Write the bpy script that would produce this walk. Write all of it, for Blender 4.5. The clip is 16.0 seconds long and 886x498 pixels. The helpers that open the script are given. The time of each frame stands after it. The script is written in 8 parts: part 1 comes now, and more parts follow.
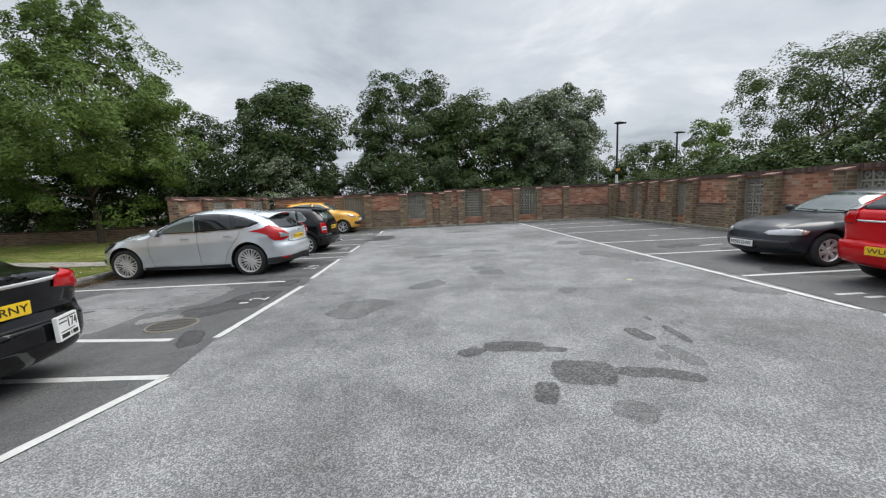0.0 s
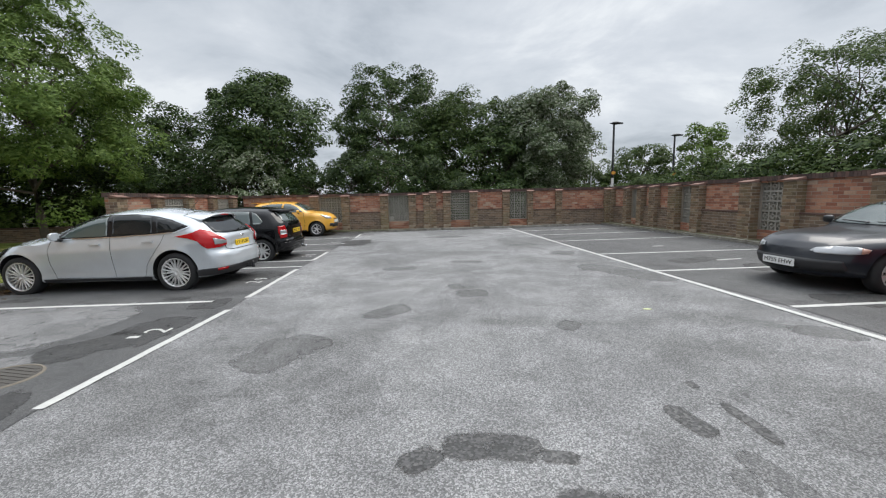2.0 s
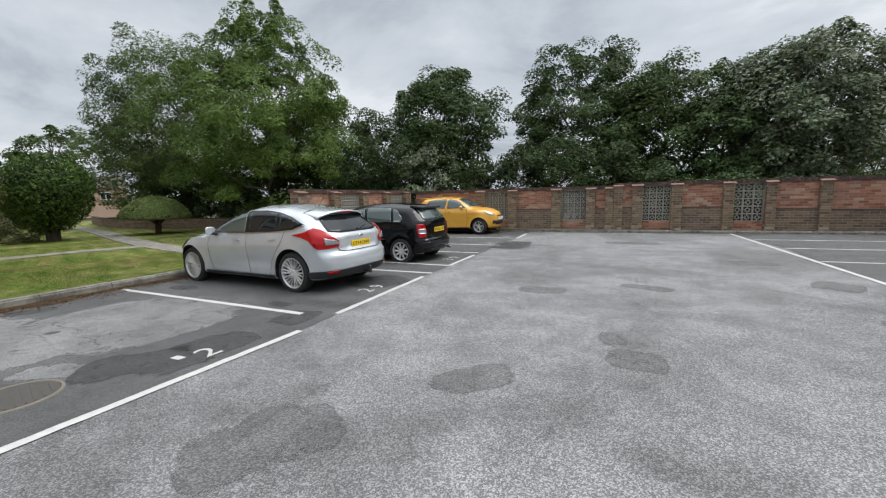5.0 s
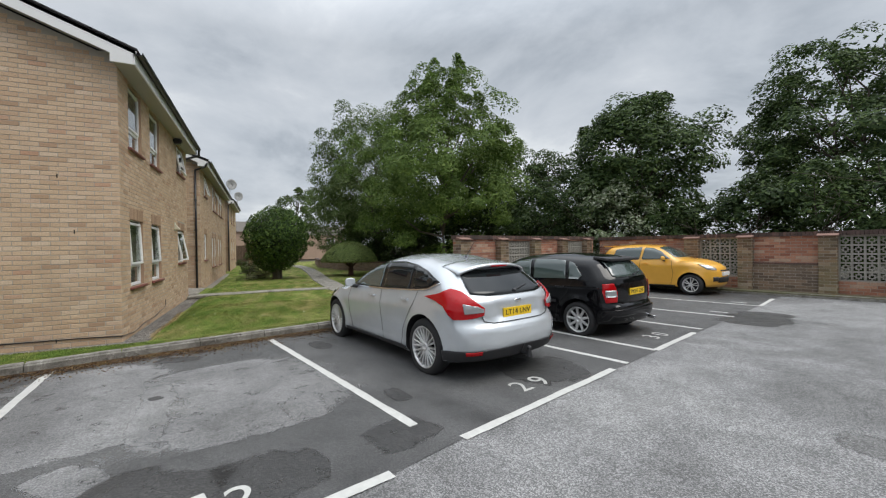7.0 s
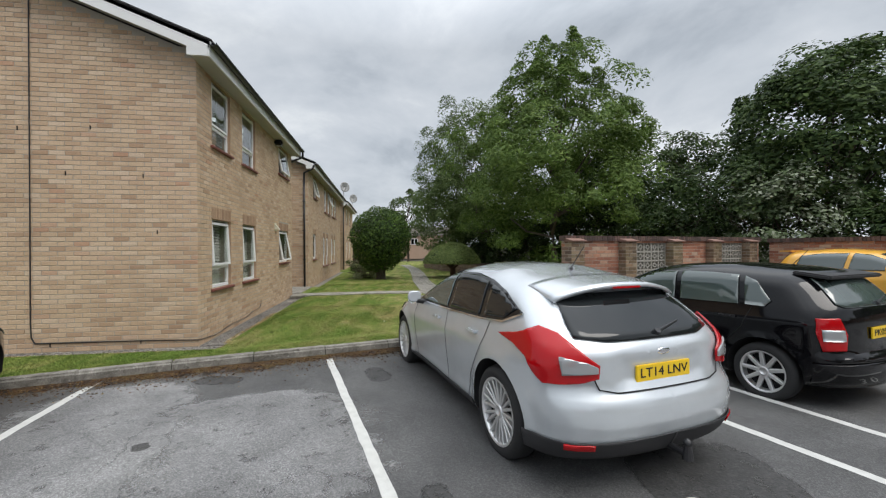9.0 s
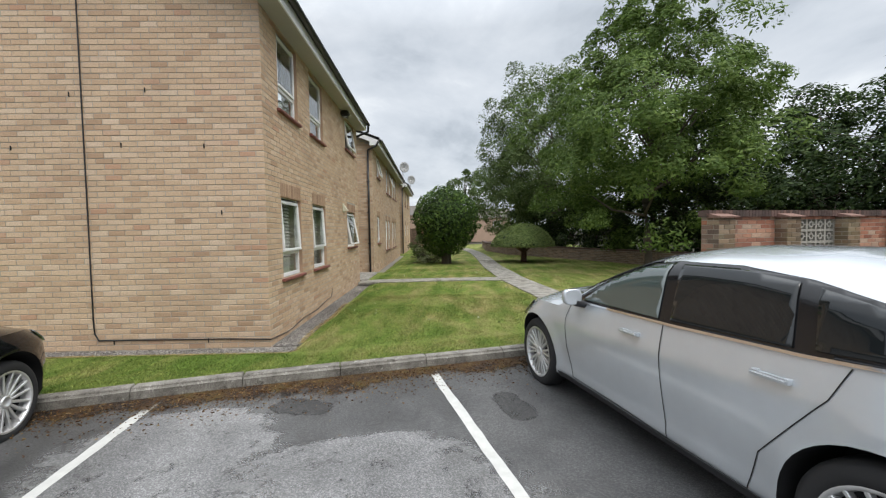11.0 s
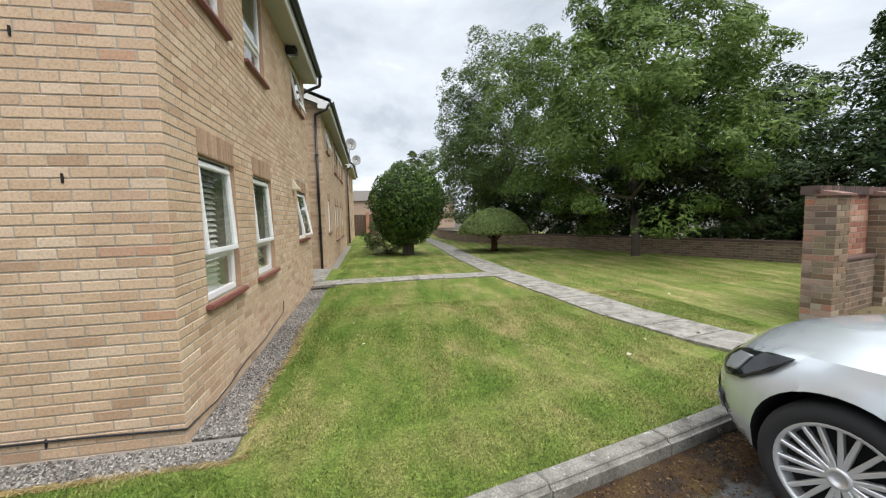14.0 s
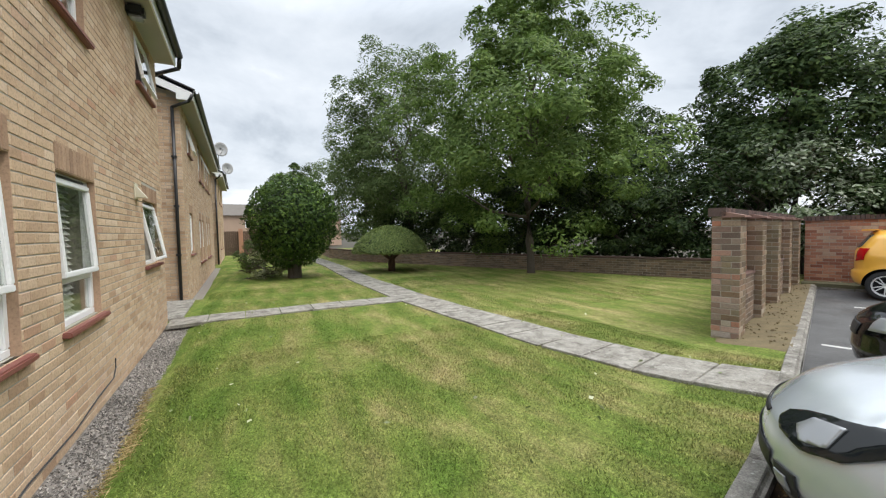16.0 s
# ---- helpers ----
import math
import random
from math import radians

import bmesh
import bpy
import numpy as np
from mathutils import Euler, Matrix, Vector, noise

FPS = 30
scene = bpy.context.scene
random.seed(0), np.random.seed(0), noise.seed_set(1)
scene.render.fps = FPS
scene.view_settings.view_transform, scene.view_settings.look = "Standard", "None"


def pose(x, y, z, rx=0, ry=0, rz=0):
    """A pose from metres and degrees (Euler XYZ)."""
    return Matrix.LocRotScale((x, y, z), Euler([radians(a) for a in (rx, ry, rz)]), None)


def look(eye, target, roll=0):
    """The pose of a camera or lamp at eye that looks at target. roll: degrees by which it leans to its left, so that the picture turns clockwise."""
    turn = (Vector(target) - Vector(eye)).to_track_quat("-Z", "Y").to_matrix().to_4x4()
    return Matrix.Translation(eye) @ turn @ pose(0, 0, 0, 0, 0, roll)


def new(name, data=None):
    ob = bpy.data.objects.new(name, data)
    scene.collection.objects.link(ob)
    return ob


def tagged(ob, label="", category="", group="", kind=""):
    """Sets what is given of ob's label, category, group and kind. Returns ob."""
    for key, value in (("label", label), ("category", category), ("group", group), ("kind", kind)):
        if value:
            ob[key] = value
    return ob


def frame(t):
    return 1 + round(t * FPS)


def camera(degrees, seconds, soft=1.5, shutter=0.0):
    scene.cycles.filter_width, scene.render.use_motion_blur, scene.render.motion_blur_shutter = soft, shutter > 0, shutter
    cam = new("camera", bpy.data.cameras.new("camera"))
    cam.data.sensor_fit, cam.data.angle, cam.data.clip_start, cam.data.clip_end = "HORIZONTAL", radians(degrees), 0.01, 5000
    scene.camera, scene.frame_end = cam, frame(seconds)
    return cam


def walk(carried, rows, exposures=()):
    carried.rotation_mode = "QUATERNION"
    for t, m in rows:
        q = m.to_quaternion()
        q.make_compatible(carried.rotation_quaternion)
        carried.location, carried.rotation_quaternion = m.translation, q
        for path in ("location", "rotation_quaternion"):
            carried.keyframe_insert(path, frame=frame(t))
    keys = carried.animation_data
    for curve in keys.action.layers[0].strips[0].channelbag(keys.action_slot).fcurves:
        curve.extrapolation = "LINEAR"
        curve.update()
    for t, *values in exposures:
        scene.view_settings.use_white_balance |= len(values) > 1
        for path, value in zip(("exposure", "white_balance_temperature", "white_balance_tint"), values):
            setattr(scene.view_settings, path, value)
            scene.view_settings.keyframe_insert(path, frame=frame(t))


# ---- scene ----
cam = camera(97.1, 16.0, soft=1.2)
METRES, EYE, TILT, LEAN, TURN = 12.72, 1.373, 0.0, 0.0, 14.1
ROWS = [
    (0.0, 0.0, 0.0, 0.0, -0.29, -7.53, 2.21),
    (0.5, 0.0019, 0.0286, 0.0006, 1.1, -7.11, 2.08),
    (1.0, 0.0121, 0.0566, 0.0017, 1.49, -7.0, 1.93),
    (1.5, 0.0156, 0.0835, 0.0005, 0.06, -7.2, 1.49),
    (2.0, 0.0243, 0.1089, -0.0002, -1.58, -7.37, 1.21),
    (2.5, 0.0355, 0.131, 0.0005, -2.98, -7.72, 1.04),
    (3.0, 0.042, 0.1568, 0.0001, -9.3, -8.5, 0.25),
    (3.5, 0.0546, 0.1825, -0.0008, -10.99, -9.06, 0.76),
    (4.0, 0.0666, 0.2075, 0.0007, 0.04, -8.78, 0.4),
    (4.5, 0.0667, 0.2381, 0.0008, 12.11, -8.75, 0.76),
    (5.0, 0.0592, 0.2701, -0.0004, 25.46, -7.53, 1.26),
    (7.5, -0.0425, 0.4342, 0.0053, 54.34, 1.14, 1.04),
    (8.0, -0.0612, 0.4609, 0.0089, 58.44, 2.11, 1.3),
    (8.5, -0.0849, 0.4771, 0.0091, 62.83, 1.63, 0.77),
    (9.0, -0.1109, 0.4945, 0.0059, 67.26, -0.15, 0.33),
    (9.5, -0.1387, 0.4985, 0.0043, 71.19, -1.82, 0.72),
    (10.0, -0.1697, 0.4914, 0.0047, 74.96, -2.31, 1.39),
    (12.5, -0.3479, 0.4466, 0.0019, 71.74, -4.04, -0.38),
    (13.0, -0.3821, 0.4484, 0.0031, 69.68, -4.46, -0.02),
    (13.5, -0.4147, 0.4455, 0.0033, 67.43, -4.65, 0.75),
    (14.0, -0.4455, 0.4421, 0.0041, 65.04, -4.73, 1.37),
    (14.5, -0.4744, 0.4495, 0.006, 62.38, -4.27, 1.29),
    (15.0, -0.4939, 0.4514, 0.0061, 57.79, -3.26, 0.78),
    (15.5, -0.5148, 0.4492, 0.0084, 52.23, -2.52, 0.83),
    (16.0, -0.5307, 0.4541, 0.007, 48.42, -2.59, 1.09),
]
walk(cam, [(t, pose(0, 0, EYE, TILT, LEAN, TURN) @ pose(METRES * x, METRES * y, METRES * z, 90 + pitch, roll, yaw)) for t, x, y, z, yaw, pitch, roll in ROWS],
     exposures=[(0.0, 0.1), (3.5, 0.14), (4.5, 0.08), (5.0, 0.07), (7.5, -0.03), (9.0, 0.03), (10.0, 0.14), (12.5, 0.44), (14.5, 0.54), (16.0, 0.5)])
# ---- sky and light ----
from mathutils.bvhtree import BVHTree

world = bpy.data.worlds.new("overcast_sky")
scene.world = world
world.use_nodes = True
wn, wl = world.node_tree.nodes, world.node_tree.links
wn.clear()
sky = wn.new("ShaderNodeTexSky")
sky.sky_type = "NISHITA"
sky.sun_disc = False
sky.sun_elevation, sky.sun_rotation = radians(58), radians(45)
sky.altitude, sky.air_density, sky.dust_density = 20, 1.0, 3.0
tc = wn.new("ShaderNodeTexCoord")
sep = wn.new("ShaderNodeSeparateXYZ")
wl.new(tc.outputs["Generated"], sep.inputs[0])
# cloud deck: the view direction projected on a plane overhead
zz = wn.new("ShaderNodeMath"); zz.operation = "ADD"; zz.inputs[1].default_value = 0.22
wl.new(sep.outputs["Z"], zz.inputs[0])
zm = wn.new("ShaderNodeMath"); zm.operation = "MAXIMUM"; zm.inputs[1].default_value = 0.06
wl.new(zz.outputs[0], zm.inputs[0])
dv = wn.new("ShaderNodeVectorMath"); dv.operation = "DIVIDE"
cmb = wn.new("ShaderNodeCombineXYZ")
for i in range(3):
    wl.new(zm.outputs[0], cmb.inputs[i])
wl.new(tc.outputs["Generated"], dv.inputs[0]); wl.new(cmb.outputs[0], dv.inputs[1])
def sky_noise(scale, detail, rough, dist, seed):
    n = wn.new("ShaderNodeTexNoise")
    n.noise_dimensions = "4D"
    n.inputs["W"].default_value = seed
    n.inputs["Scale"].default_value, n.inputs["Detail"].default_value = scale, detail
    n.inputs["Roughness"].default_value, n.inputs["Distortion"].default_value = rough, dist
    wl.new(dv.outputs[0], n.inputs["Vector"])
    return n.outputs["Fac"]
cl = sky_noise(1.25, 10, 0.58, 0.35, 3.4)
ramp = wn.new("ShaderNodeValToRGB")
els = ramp.color_ramp.elements
els[0].position, els[0].color = 0.35, (0.45, 0.50, 0.56, 1)
els[1].position, els[1].color = 0.64, (0.87, 0.91, 0.945, 1)
e = els.new(0.46); e.color = (0.62, 0.67, 0.73, 1)
e = els.new(0.56); e.color = (0.72, 0.765, 0.82, 1)
wl.new(cl, ramp.inputs[0])
mixc = wn.new("ShaderNodeMix"); mixc.data_type = "RGBA"
mixc.inputs[0].default_value = 0.90
gain = wn.new("ShaderNodeMix"); gain.data_type = "RGBA"; gain.blend_type = "MULTIPLY"; gain.inputs[0].default_value = 1.0
CLOUD = 9.2
gain.inputs[7].default_value = (CLOUD, CLOUD, CLOUD, 1)
# an overcast sky is brighter overhead than near the horizon
lift = wn.new("ShaderNodeMapRange")
for i, v in enumerate((0.45, 1.0, 1.0, 3.2)):
    lift.inputs[i + 1].default_value = v
wl.new(sep.outputs["Z"], lift.inputs[0])
lc = wn.new("ShaderNodeCombineColor")
for i in range(3):
    wl.new(lift.outputs[0], lc.inputs[i])
lm = wn.new("ShaderNodeMix"); lm.data_type = "RGBA"; lm.blend_type = "MULTIPLY"; lm.inputs[0].default_value = 1.0
wl.new(ramp.outputs[0], lm.inputs[6]); wl.new(lc.outputs[0], lm.inputs[7])
wl.new(lm.outputs[2], gain.inputs[6])
wl.new(sky.outputs[0], mixc.inputs[6]); wl.new(gain.outputs[2], mixc.inputs[7])
bg = wn.new("ShaderNodeBackground"); bg.inputs[1].default_value = 0.10
wo = wn.new("ShaderNodeOutputWorld")
wl.new(mixc.outputs[2], bg.inputs[0]); wl.new(bg.outputs[0], wo.inputs[0])

sun_data = bpy.data.lights.new("sun", "SUN")
sun_data.energy, sun_data.angle, sun_data.color = 1.8, radians(40), (1.0, 0.96, 0.9)
sun = new("sun", sun_data)
sun.matrix_world = look((13, 13, 30), (0, 0, 0))


# ---- materials ----
def nodes_of(name):
    m = bpy.data.materials.new(name)
    m.use_nodes = True
    n, l = m.node_tree.nodes, m.node_tree.links
    return m, n, l, n["Principled BSDF"]


def tex_noise(n, l, vec, scale, detail=4, rough=0.55, dist=0.0):
    t = n.new("ShaderNodeTexNoise")
    t.inputs["Scale"].default_value, t.inputs["Detail"].default_value = scale, detail
    t.inputs["Roughness"].default_value, t.inputs["Distortion"].default_value = rough, dist
    l.new(vec, t.inputs["Vector"])
    return t.outputs["Fac"]


def rampc(n, l, fac, stops):
    r = n.new("ShaderNodeValToRGB")
    e = r.color_ramp.elements
    e[0].position, e[0].color = stops[0][0], (*stops[0][1], 1)
    e[1].position, e[1].color = stops[-1][0], (*stops[-1][1], 1)
    for p, c in stops[1:-1]:
        x = e.new(p)
        x.color = (*c, 1)
    l.new(fac, r.inputs[0])
    return r.outputs[0]


def mixn(n, l, fac, a, b, mode="MIX"):
    m = n.new("ShaderNodeMix")
    m.data_type, m.blend_type = "RGBA", mode
    for s, v in ((0, fac), (6, a), (7, b)):
        if isinstance(v, (int, float)):
            m.inputs[s].default_value = v
        elif isinstance(v, tuple):
            m.inputs[s].default_value = (*v, 1)
        else:
            l.new(v, m.inputs[s])
    return m.outputs[2]


def bump(n, l, bsdf, height, strength=0.3, distance=0.01):
    b = n.new("ShaderNodeBump")
    b.inputs["Strength"].default_value, b.inputs["Distance"].default_value = strength, distance
    l.new(height, b.inputs["Height"])
    l.new(b.outputs[0], bsdf.inputs["Normal"])


def coords(n, kind="Object"):
    return n.new("ShaderNodeTexCoord").outputs[kind]


def world_pos(n):
    return n.new("ShaderNodeNewGeometry").outputs["Position"]


def grey(v, t=0.0):
    return (v + t, v, v - t)


def simple(name, colour, rough=0.5, metal=0.0, vary=0.12, scale=6.0, bumps=0.05, coat=0.0, spec=0.5):
    """A plain material with grain at two scales."""
    m, n, l, b = nodes_of(name)
    p = world_pos(n)
    f = tex_noise(n, l, p, scale, 5)
    g = tex_noise(n, l, p, scale * 14, 3)
    c = mixn(n, l, f, tuple(x * (1 - vary) for x in colour), tuple(min(1, x * (1 + vary)) for x in colour))
    c = mixn(n, l, 0.35, c, mixn(n, l, g, tuple(x * (1 - vary) for x in colour), tuple(min(1, x * (1 + vary)) for x in colour)))
    l.new(c, b.inputs["Base Color"])
    b.inputs["Roughness"].default_value, b.inputs["Metallic"].default_value = rough, metal
    b.inputs["Coat Weight"].default_value, b.inputs["Coat Roughness"].default_value = coat, 0.04
    b.inputs["Specular IOR Level"].default_value = spec
    if bumps:
        bump(n, l, b, g, bumps, 0.004)
    return m


def asphalt(name, lo, hi, coarse, patch_dark, wet):
    m, n, l, b = nodes_of(name)
    p = world_pos(n)
    v = n.new("ShaderNodeTexVoronoi")
    v.inputs["Scale"].default_value = coarse
    l.new(p, v.inputs["Vector"])
    chips = rampc(n, l, v.outputs["Color"], [(0.0, grey(lo * 0.5)), (0.42, grey(lo * 0.9)), (0.64, grey(hi * 0.95)), (1.0, grey(hi * 1.7, 0.006))])
    fine = tex_noise(n, l, p, 130, 3, 0.7)
    c = mixn(n, l, 0.32, chips, rampc(n, l, fine, [(0.3, grey(lo * 0.75)), (0.7, grey(hi * 1.15))]))
    big = tex_noise(n, l, p, 0.42, 6, 0.62, 0.6)
    blot = rampc(n, l, big, [(0.40, grey(patch_dark)), (0.5, (0.92, 0.92, 0.93)), (0.64, (1.12, 1.12, 1.12))])
    c = mixn(n, l, 1.0, c, blot, "MULTIPLY")
    mid = tex_noise(n, l, p, 2.3, 5, 0.6, 0.3)
    c = mixn(n, l, 1.0, c, rampc(n, l, mid, [(0.36, grey(0.80)), (0.6, grey(1.06))]), "MULTIPLY")
    # tar cracks
    w = n.new("ShaderNodeTexVoronoi")
    w.feature = "DISTANCE_TO_EDGE"
    w.inputs["Scale"].default_value = 0.35
    dn = n.new("ShaderNodeVectorMath"); dn.operation = "MULTIPLY_ADD"
    nz = n.new("ShaderNodeTexNoise"); nz.inputs["Scale"].default_value = 1.1; nz.inputs["Detail"].default_value = 6
    l.new(p, nz.inputs["Vector"])
    l.new(nz.outputs["Color"], dn.inputs[0]); dn.inputs[1].default_value = (1.6, 1.6, 0); l.new(p, dn.inputs[2])
    l.new(dn.outputs[0], w.inputs["Vector"])
    c = mixn(n, l, 0.5, c, mixn(n, l, 1.0, c, rampc(n, l, w.outputs["Distance"], [(0.0, grey(0.55)), (0.006, grey(1.0))]), "MULTIPLY"))
    l.new(c, b.inputs["Base Color"])
    r = n.new("ShaderNodeMapRange")
    r.inputs[1].default_value, r.inputs[2].default_value = 0.36, 0.6
    r.inputs[3].default_value, r.inputs[4].default_value = wet, 0.88
    l.new(big, r.inputs[0]); l.new(r.outputs[0], b.inputs["Roughness"])
    bump(n, l, b, v.outputs["Distance"], 0.55, 0.006)
    return m


def brick_mat(name, stops, islands, dirt=0.25, stain=(0.16, 0.13, 0.11)):
    """Fired clay; each brick takes its own tone."""
    m, n, l, b = nodes_of(name)
    p = world_pos(n)
    if islands:
        rnd = n.new("ShaderNodeNewGeometry").outputs["Random Per Island"]
    else:
        rnd = n.new("ShaderNodeObjectInfo").outputs["Random"]
    c = rampc(n, l, rnd, stops)
    f = tex_noise(n, l, p, 55, 5, 0.65)
    c = mixn(n, l, 1.0, c, rampc(n, l, f, [(0.3, grey(0.72)), (0.52, grey(1.0)), (0.75, grey(1.12))]), "MULTIPLY")
    big = tex_noise(n, l, p, 1.3, 6, 0.6, 0.4)
    d = n.new("ShaderNodeMapRange")
    d.inputs[1].default_value, d.inputs[2].default_value, d.inputs[3].default_value, d.inputs[4].default_value = 0.5, 0.75, 0.0, dirt
    l.new(big, d.inputs[0])
    c = mixn(n, l, d.outputs[0], c, stain)
    l.new(c, b.inputs["Base Color"])
    b.inputs["Roughness"].default_value = 0.9
    b.inputs["Specular IOR Level"].default_value = 0.25
    bump(n, l, b, f, 0.5, 0.004)
    return m


BUFF = [(0.0, (0.411, 0.272, 0.177)), (0.12, (0.506, 0.353, 0.234)), (0.45, (0.549, 0.396, 0.267)), (0.80, (0.583, 0.425, 0.291)), (0.94, (0.621, 0.477, 0.349)), (1.0, (0.477, 0.286, 0.186))]
RED = [(0.0, (0.25, 0.105, 0.07)), (0.3, (0.35, 0.155, 0.10)), (0.6, (0.42, 0.20, 0.13)), (0.85, (0.48, 0.265, 0.175)), (1.0, (0.46, 0.34, 0.25))]
BROWN = [(0.0, (0.12, 0.088, 0.06)), (0.25, (0.215, 0.14, 0.09)), (0.5, (0.20, 0.16, 0.11)), (0.75, (0.27, 0.18, 0.115)), (0.92, (0.33, 0.26, 0.185)), (1.0, (0.42, 0.37, 0.30))]
DIRTY = [(0.0, (0.13, 0.095, 0.07)), (0.5, (0.19, 0.14, 0.10)), (1.0, (0.27, 0.185, 0.13))]
M = {}
M["lane"] = asphalt("worn_asphalt", 0.122, 0.305, 135, 0.66, 0.78)
M["bay"] = asphalt("smooth_dark_asphalt", 0.078, 0.118, 150, 0.6, 0.5)


def kerb_mat(name="kerb_concrete", lift=1.0):
    """Pitted concrete, grey-brown, with pale lichen and dark dirt."""
    m, n, l, b = nodes_of(name)
    p = world_pos(n)
    f = tex_noise(n, l, p, 4.0, 6, 0.7, 0.3)
    g = tex_noise(n, l, p, 90, 4, 0.75)
    c = rampc(n, l, f, [(0.32, (0.10 * lift, 0.09 * lift, 0.075 * lift)), (0.48, (0.215 * lift, 0.20 * lift, 0.175 * lift)), (0.62, (0.30 * lift, 0.285 * lift, 0.25 * lift))])
    c = mixn(n, l, 1.0, c, rampc(n, l, g, [(0.3, grey(0.5)), (0.55, grey(1.0)), (0.75, grey(1.5))]), "MULTIPLY")
    q = tex_noise(n, l, p, 17, 5, 0.7, 0.5)
    c = mixn(n, l, rampc(n, l, q, [(0.60, grey(0.0)), (0.66, grey(0.75))]), c, (0.46, 0.45, 0.41))
    d = tex_noise(n, l, p, 9, 5, 0.7, 0.5)
    c = mixn(n, l, rampc(n, l, d, [(0.58, grey(0.0)), (0.68, grey(0.8))]), c, (0.055, 0.048, 0.036))
    l.new(c, b.inputs["Base Color"])
    b.inputs["Roughness"].default_value = 0.95
    bump(n, l, b, g, 0.9, 0.008)
    return m


M["kerb"] = kerb_mat()
M["slab"] = kerb_mat("paving_slab", 1.2)
M["paint_line"] = simple("road_paint", (0.50, 0.50, 0.48), 0.8, vary=0.35, scale=14, bumps=0.3)
M["buff_brick"] = brick_mat("buff_brick", BUFF, True, 0.3, (0.25, 0.17, 0.12))
M["buff_brick_single"] = brick_mat("buff_brick_single", BUFF, False, 0.3, (0.25, 0.17, 0.12))
M["red_brick"] = brick_mat("red_brick", RED, True, 0.55)
M["brown_brick"] = brick_mat("brown_brick", BROWN, True, 0.6, (0.20, 0.175, 0.085))
M["dirty_brick"] = brick_mat("dirty_brick", DIRTY, True, 0.5)
M["coping"] = brick_mat("coping_brick", [(0, (0.07, 0.05, 0.045)), (0.6, (0.11, 0.075, 0.065)), (1, (0.16, 0.10, 0.085))], True, 0.5, (0.06, 0.055, 0.05))
M["reveal"] = brick_mat("reveal_brick", [(0, (0.30, 0.19, 0.125)), (1, (0.46, 0.31, 0.21))], True, 0.4, (0.16, 0.115, 0.085))
M["mortar_buff"] = simple("mortar_buff", (0.37, 0.34, 0.29), 0.95, vary=0.2, scale=4, bumps=0.4)
M["mortar_grey"] = simple("mortar_grey", (0.31, 0.27, 0.225), 0.95, vary=0.3, scale=3, bumps=0.4)
M["concrete"] = simple("weathered_concrete", (0.30, 0.29, 0.265), 0.9, vary=0.3, scale=3.5, bumps=0.4)
M["screen"] = simple("screen_block_concrete", (0.30, 0.285, 0.25), 0.92, vary=0.3, scale=6, bumps=0.3)
M["upvc"] = simple("white_upvc", (0.80, 0.80, 0.80), 0.3, vary=0.03, bumps=0)
M["white_paint"] = simple("white_gloss_paint", (0.72, 0.72, 0.71), 0.4, vary=0.06, bumps=0.03)
M["soffit"] = simple("soffit_board", (0.40, 0.37, 0.33), 0.7, vary=0.06, bumps=0.03)
M["black_plastic"] = simple("black_plastic", (0.018, 0.018, 0.02), 0.38, vary=0.2, bumps=0.03)
M["sill_tile"] = simple("clay_sill_tile", (0.21, 0.075, 0.06), 0.55, vary=0.2, scale=9, bumps=0.15)
M["roof_tile"] = simple("dark_roof_tile", (0.045, 0.043, 0.045), 0.85, vary=0.3, bumps=0.3)
M["gravel"] = simple("gravel", (0.22, 0.20, 0.18), 0.95, vary=0.5, scale=14, bumps=0.9)
M["wood_brown"] = simple("stained_wood", (0.09, 0.055, 0.035), 0.7, vary=0.3, scale=8, bumps=0.2)


def glass_mat(name, tint, rough=0.02, alpha=0.0):
    m, n, l, b = nodes_of(name)
    b.inputs["Base Color"].default_value = (*tint, 1)
    b.inputs["Roughness"].default_value = rough
    b.inputs["Transmission Weight"].default_value = alpha
    b.inputs["IOR"].default_value = 1.5
    return m


M["pane"] = glass_mat("window_glass", (0.85, 0.9, 0.88), 0.01, 1.0)
M["tinted"] = glass_mat("tinted_car_glass", (0.012, 0.014, 0.015), 0.015)


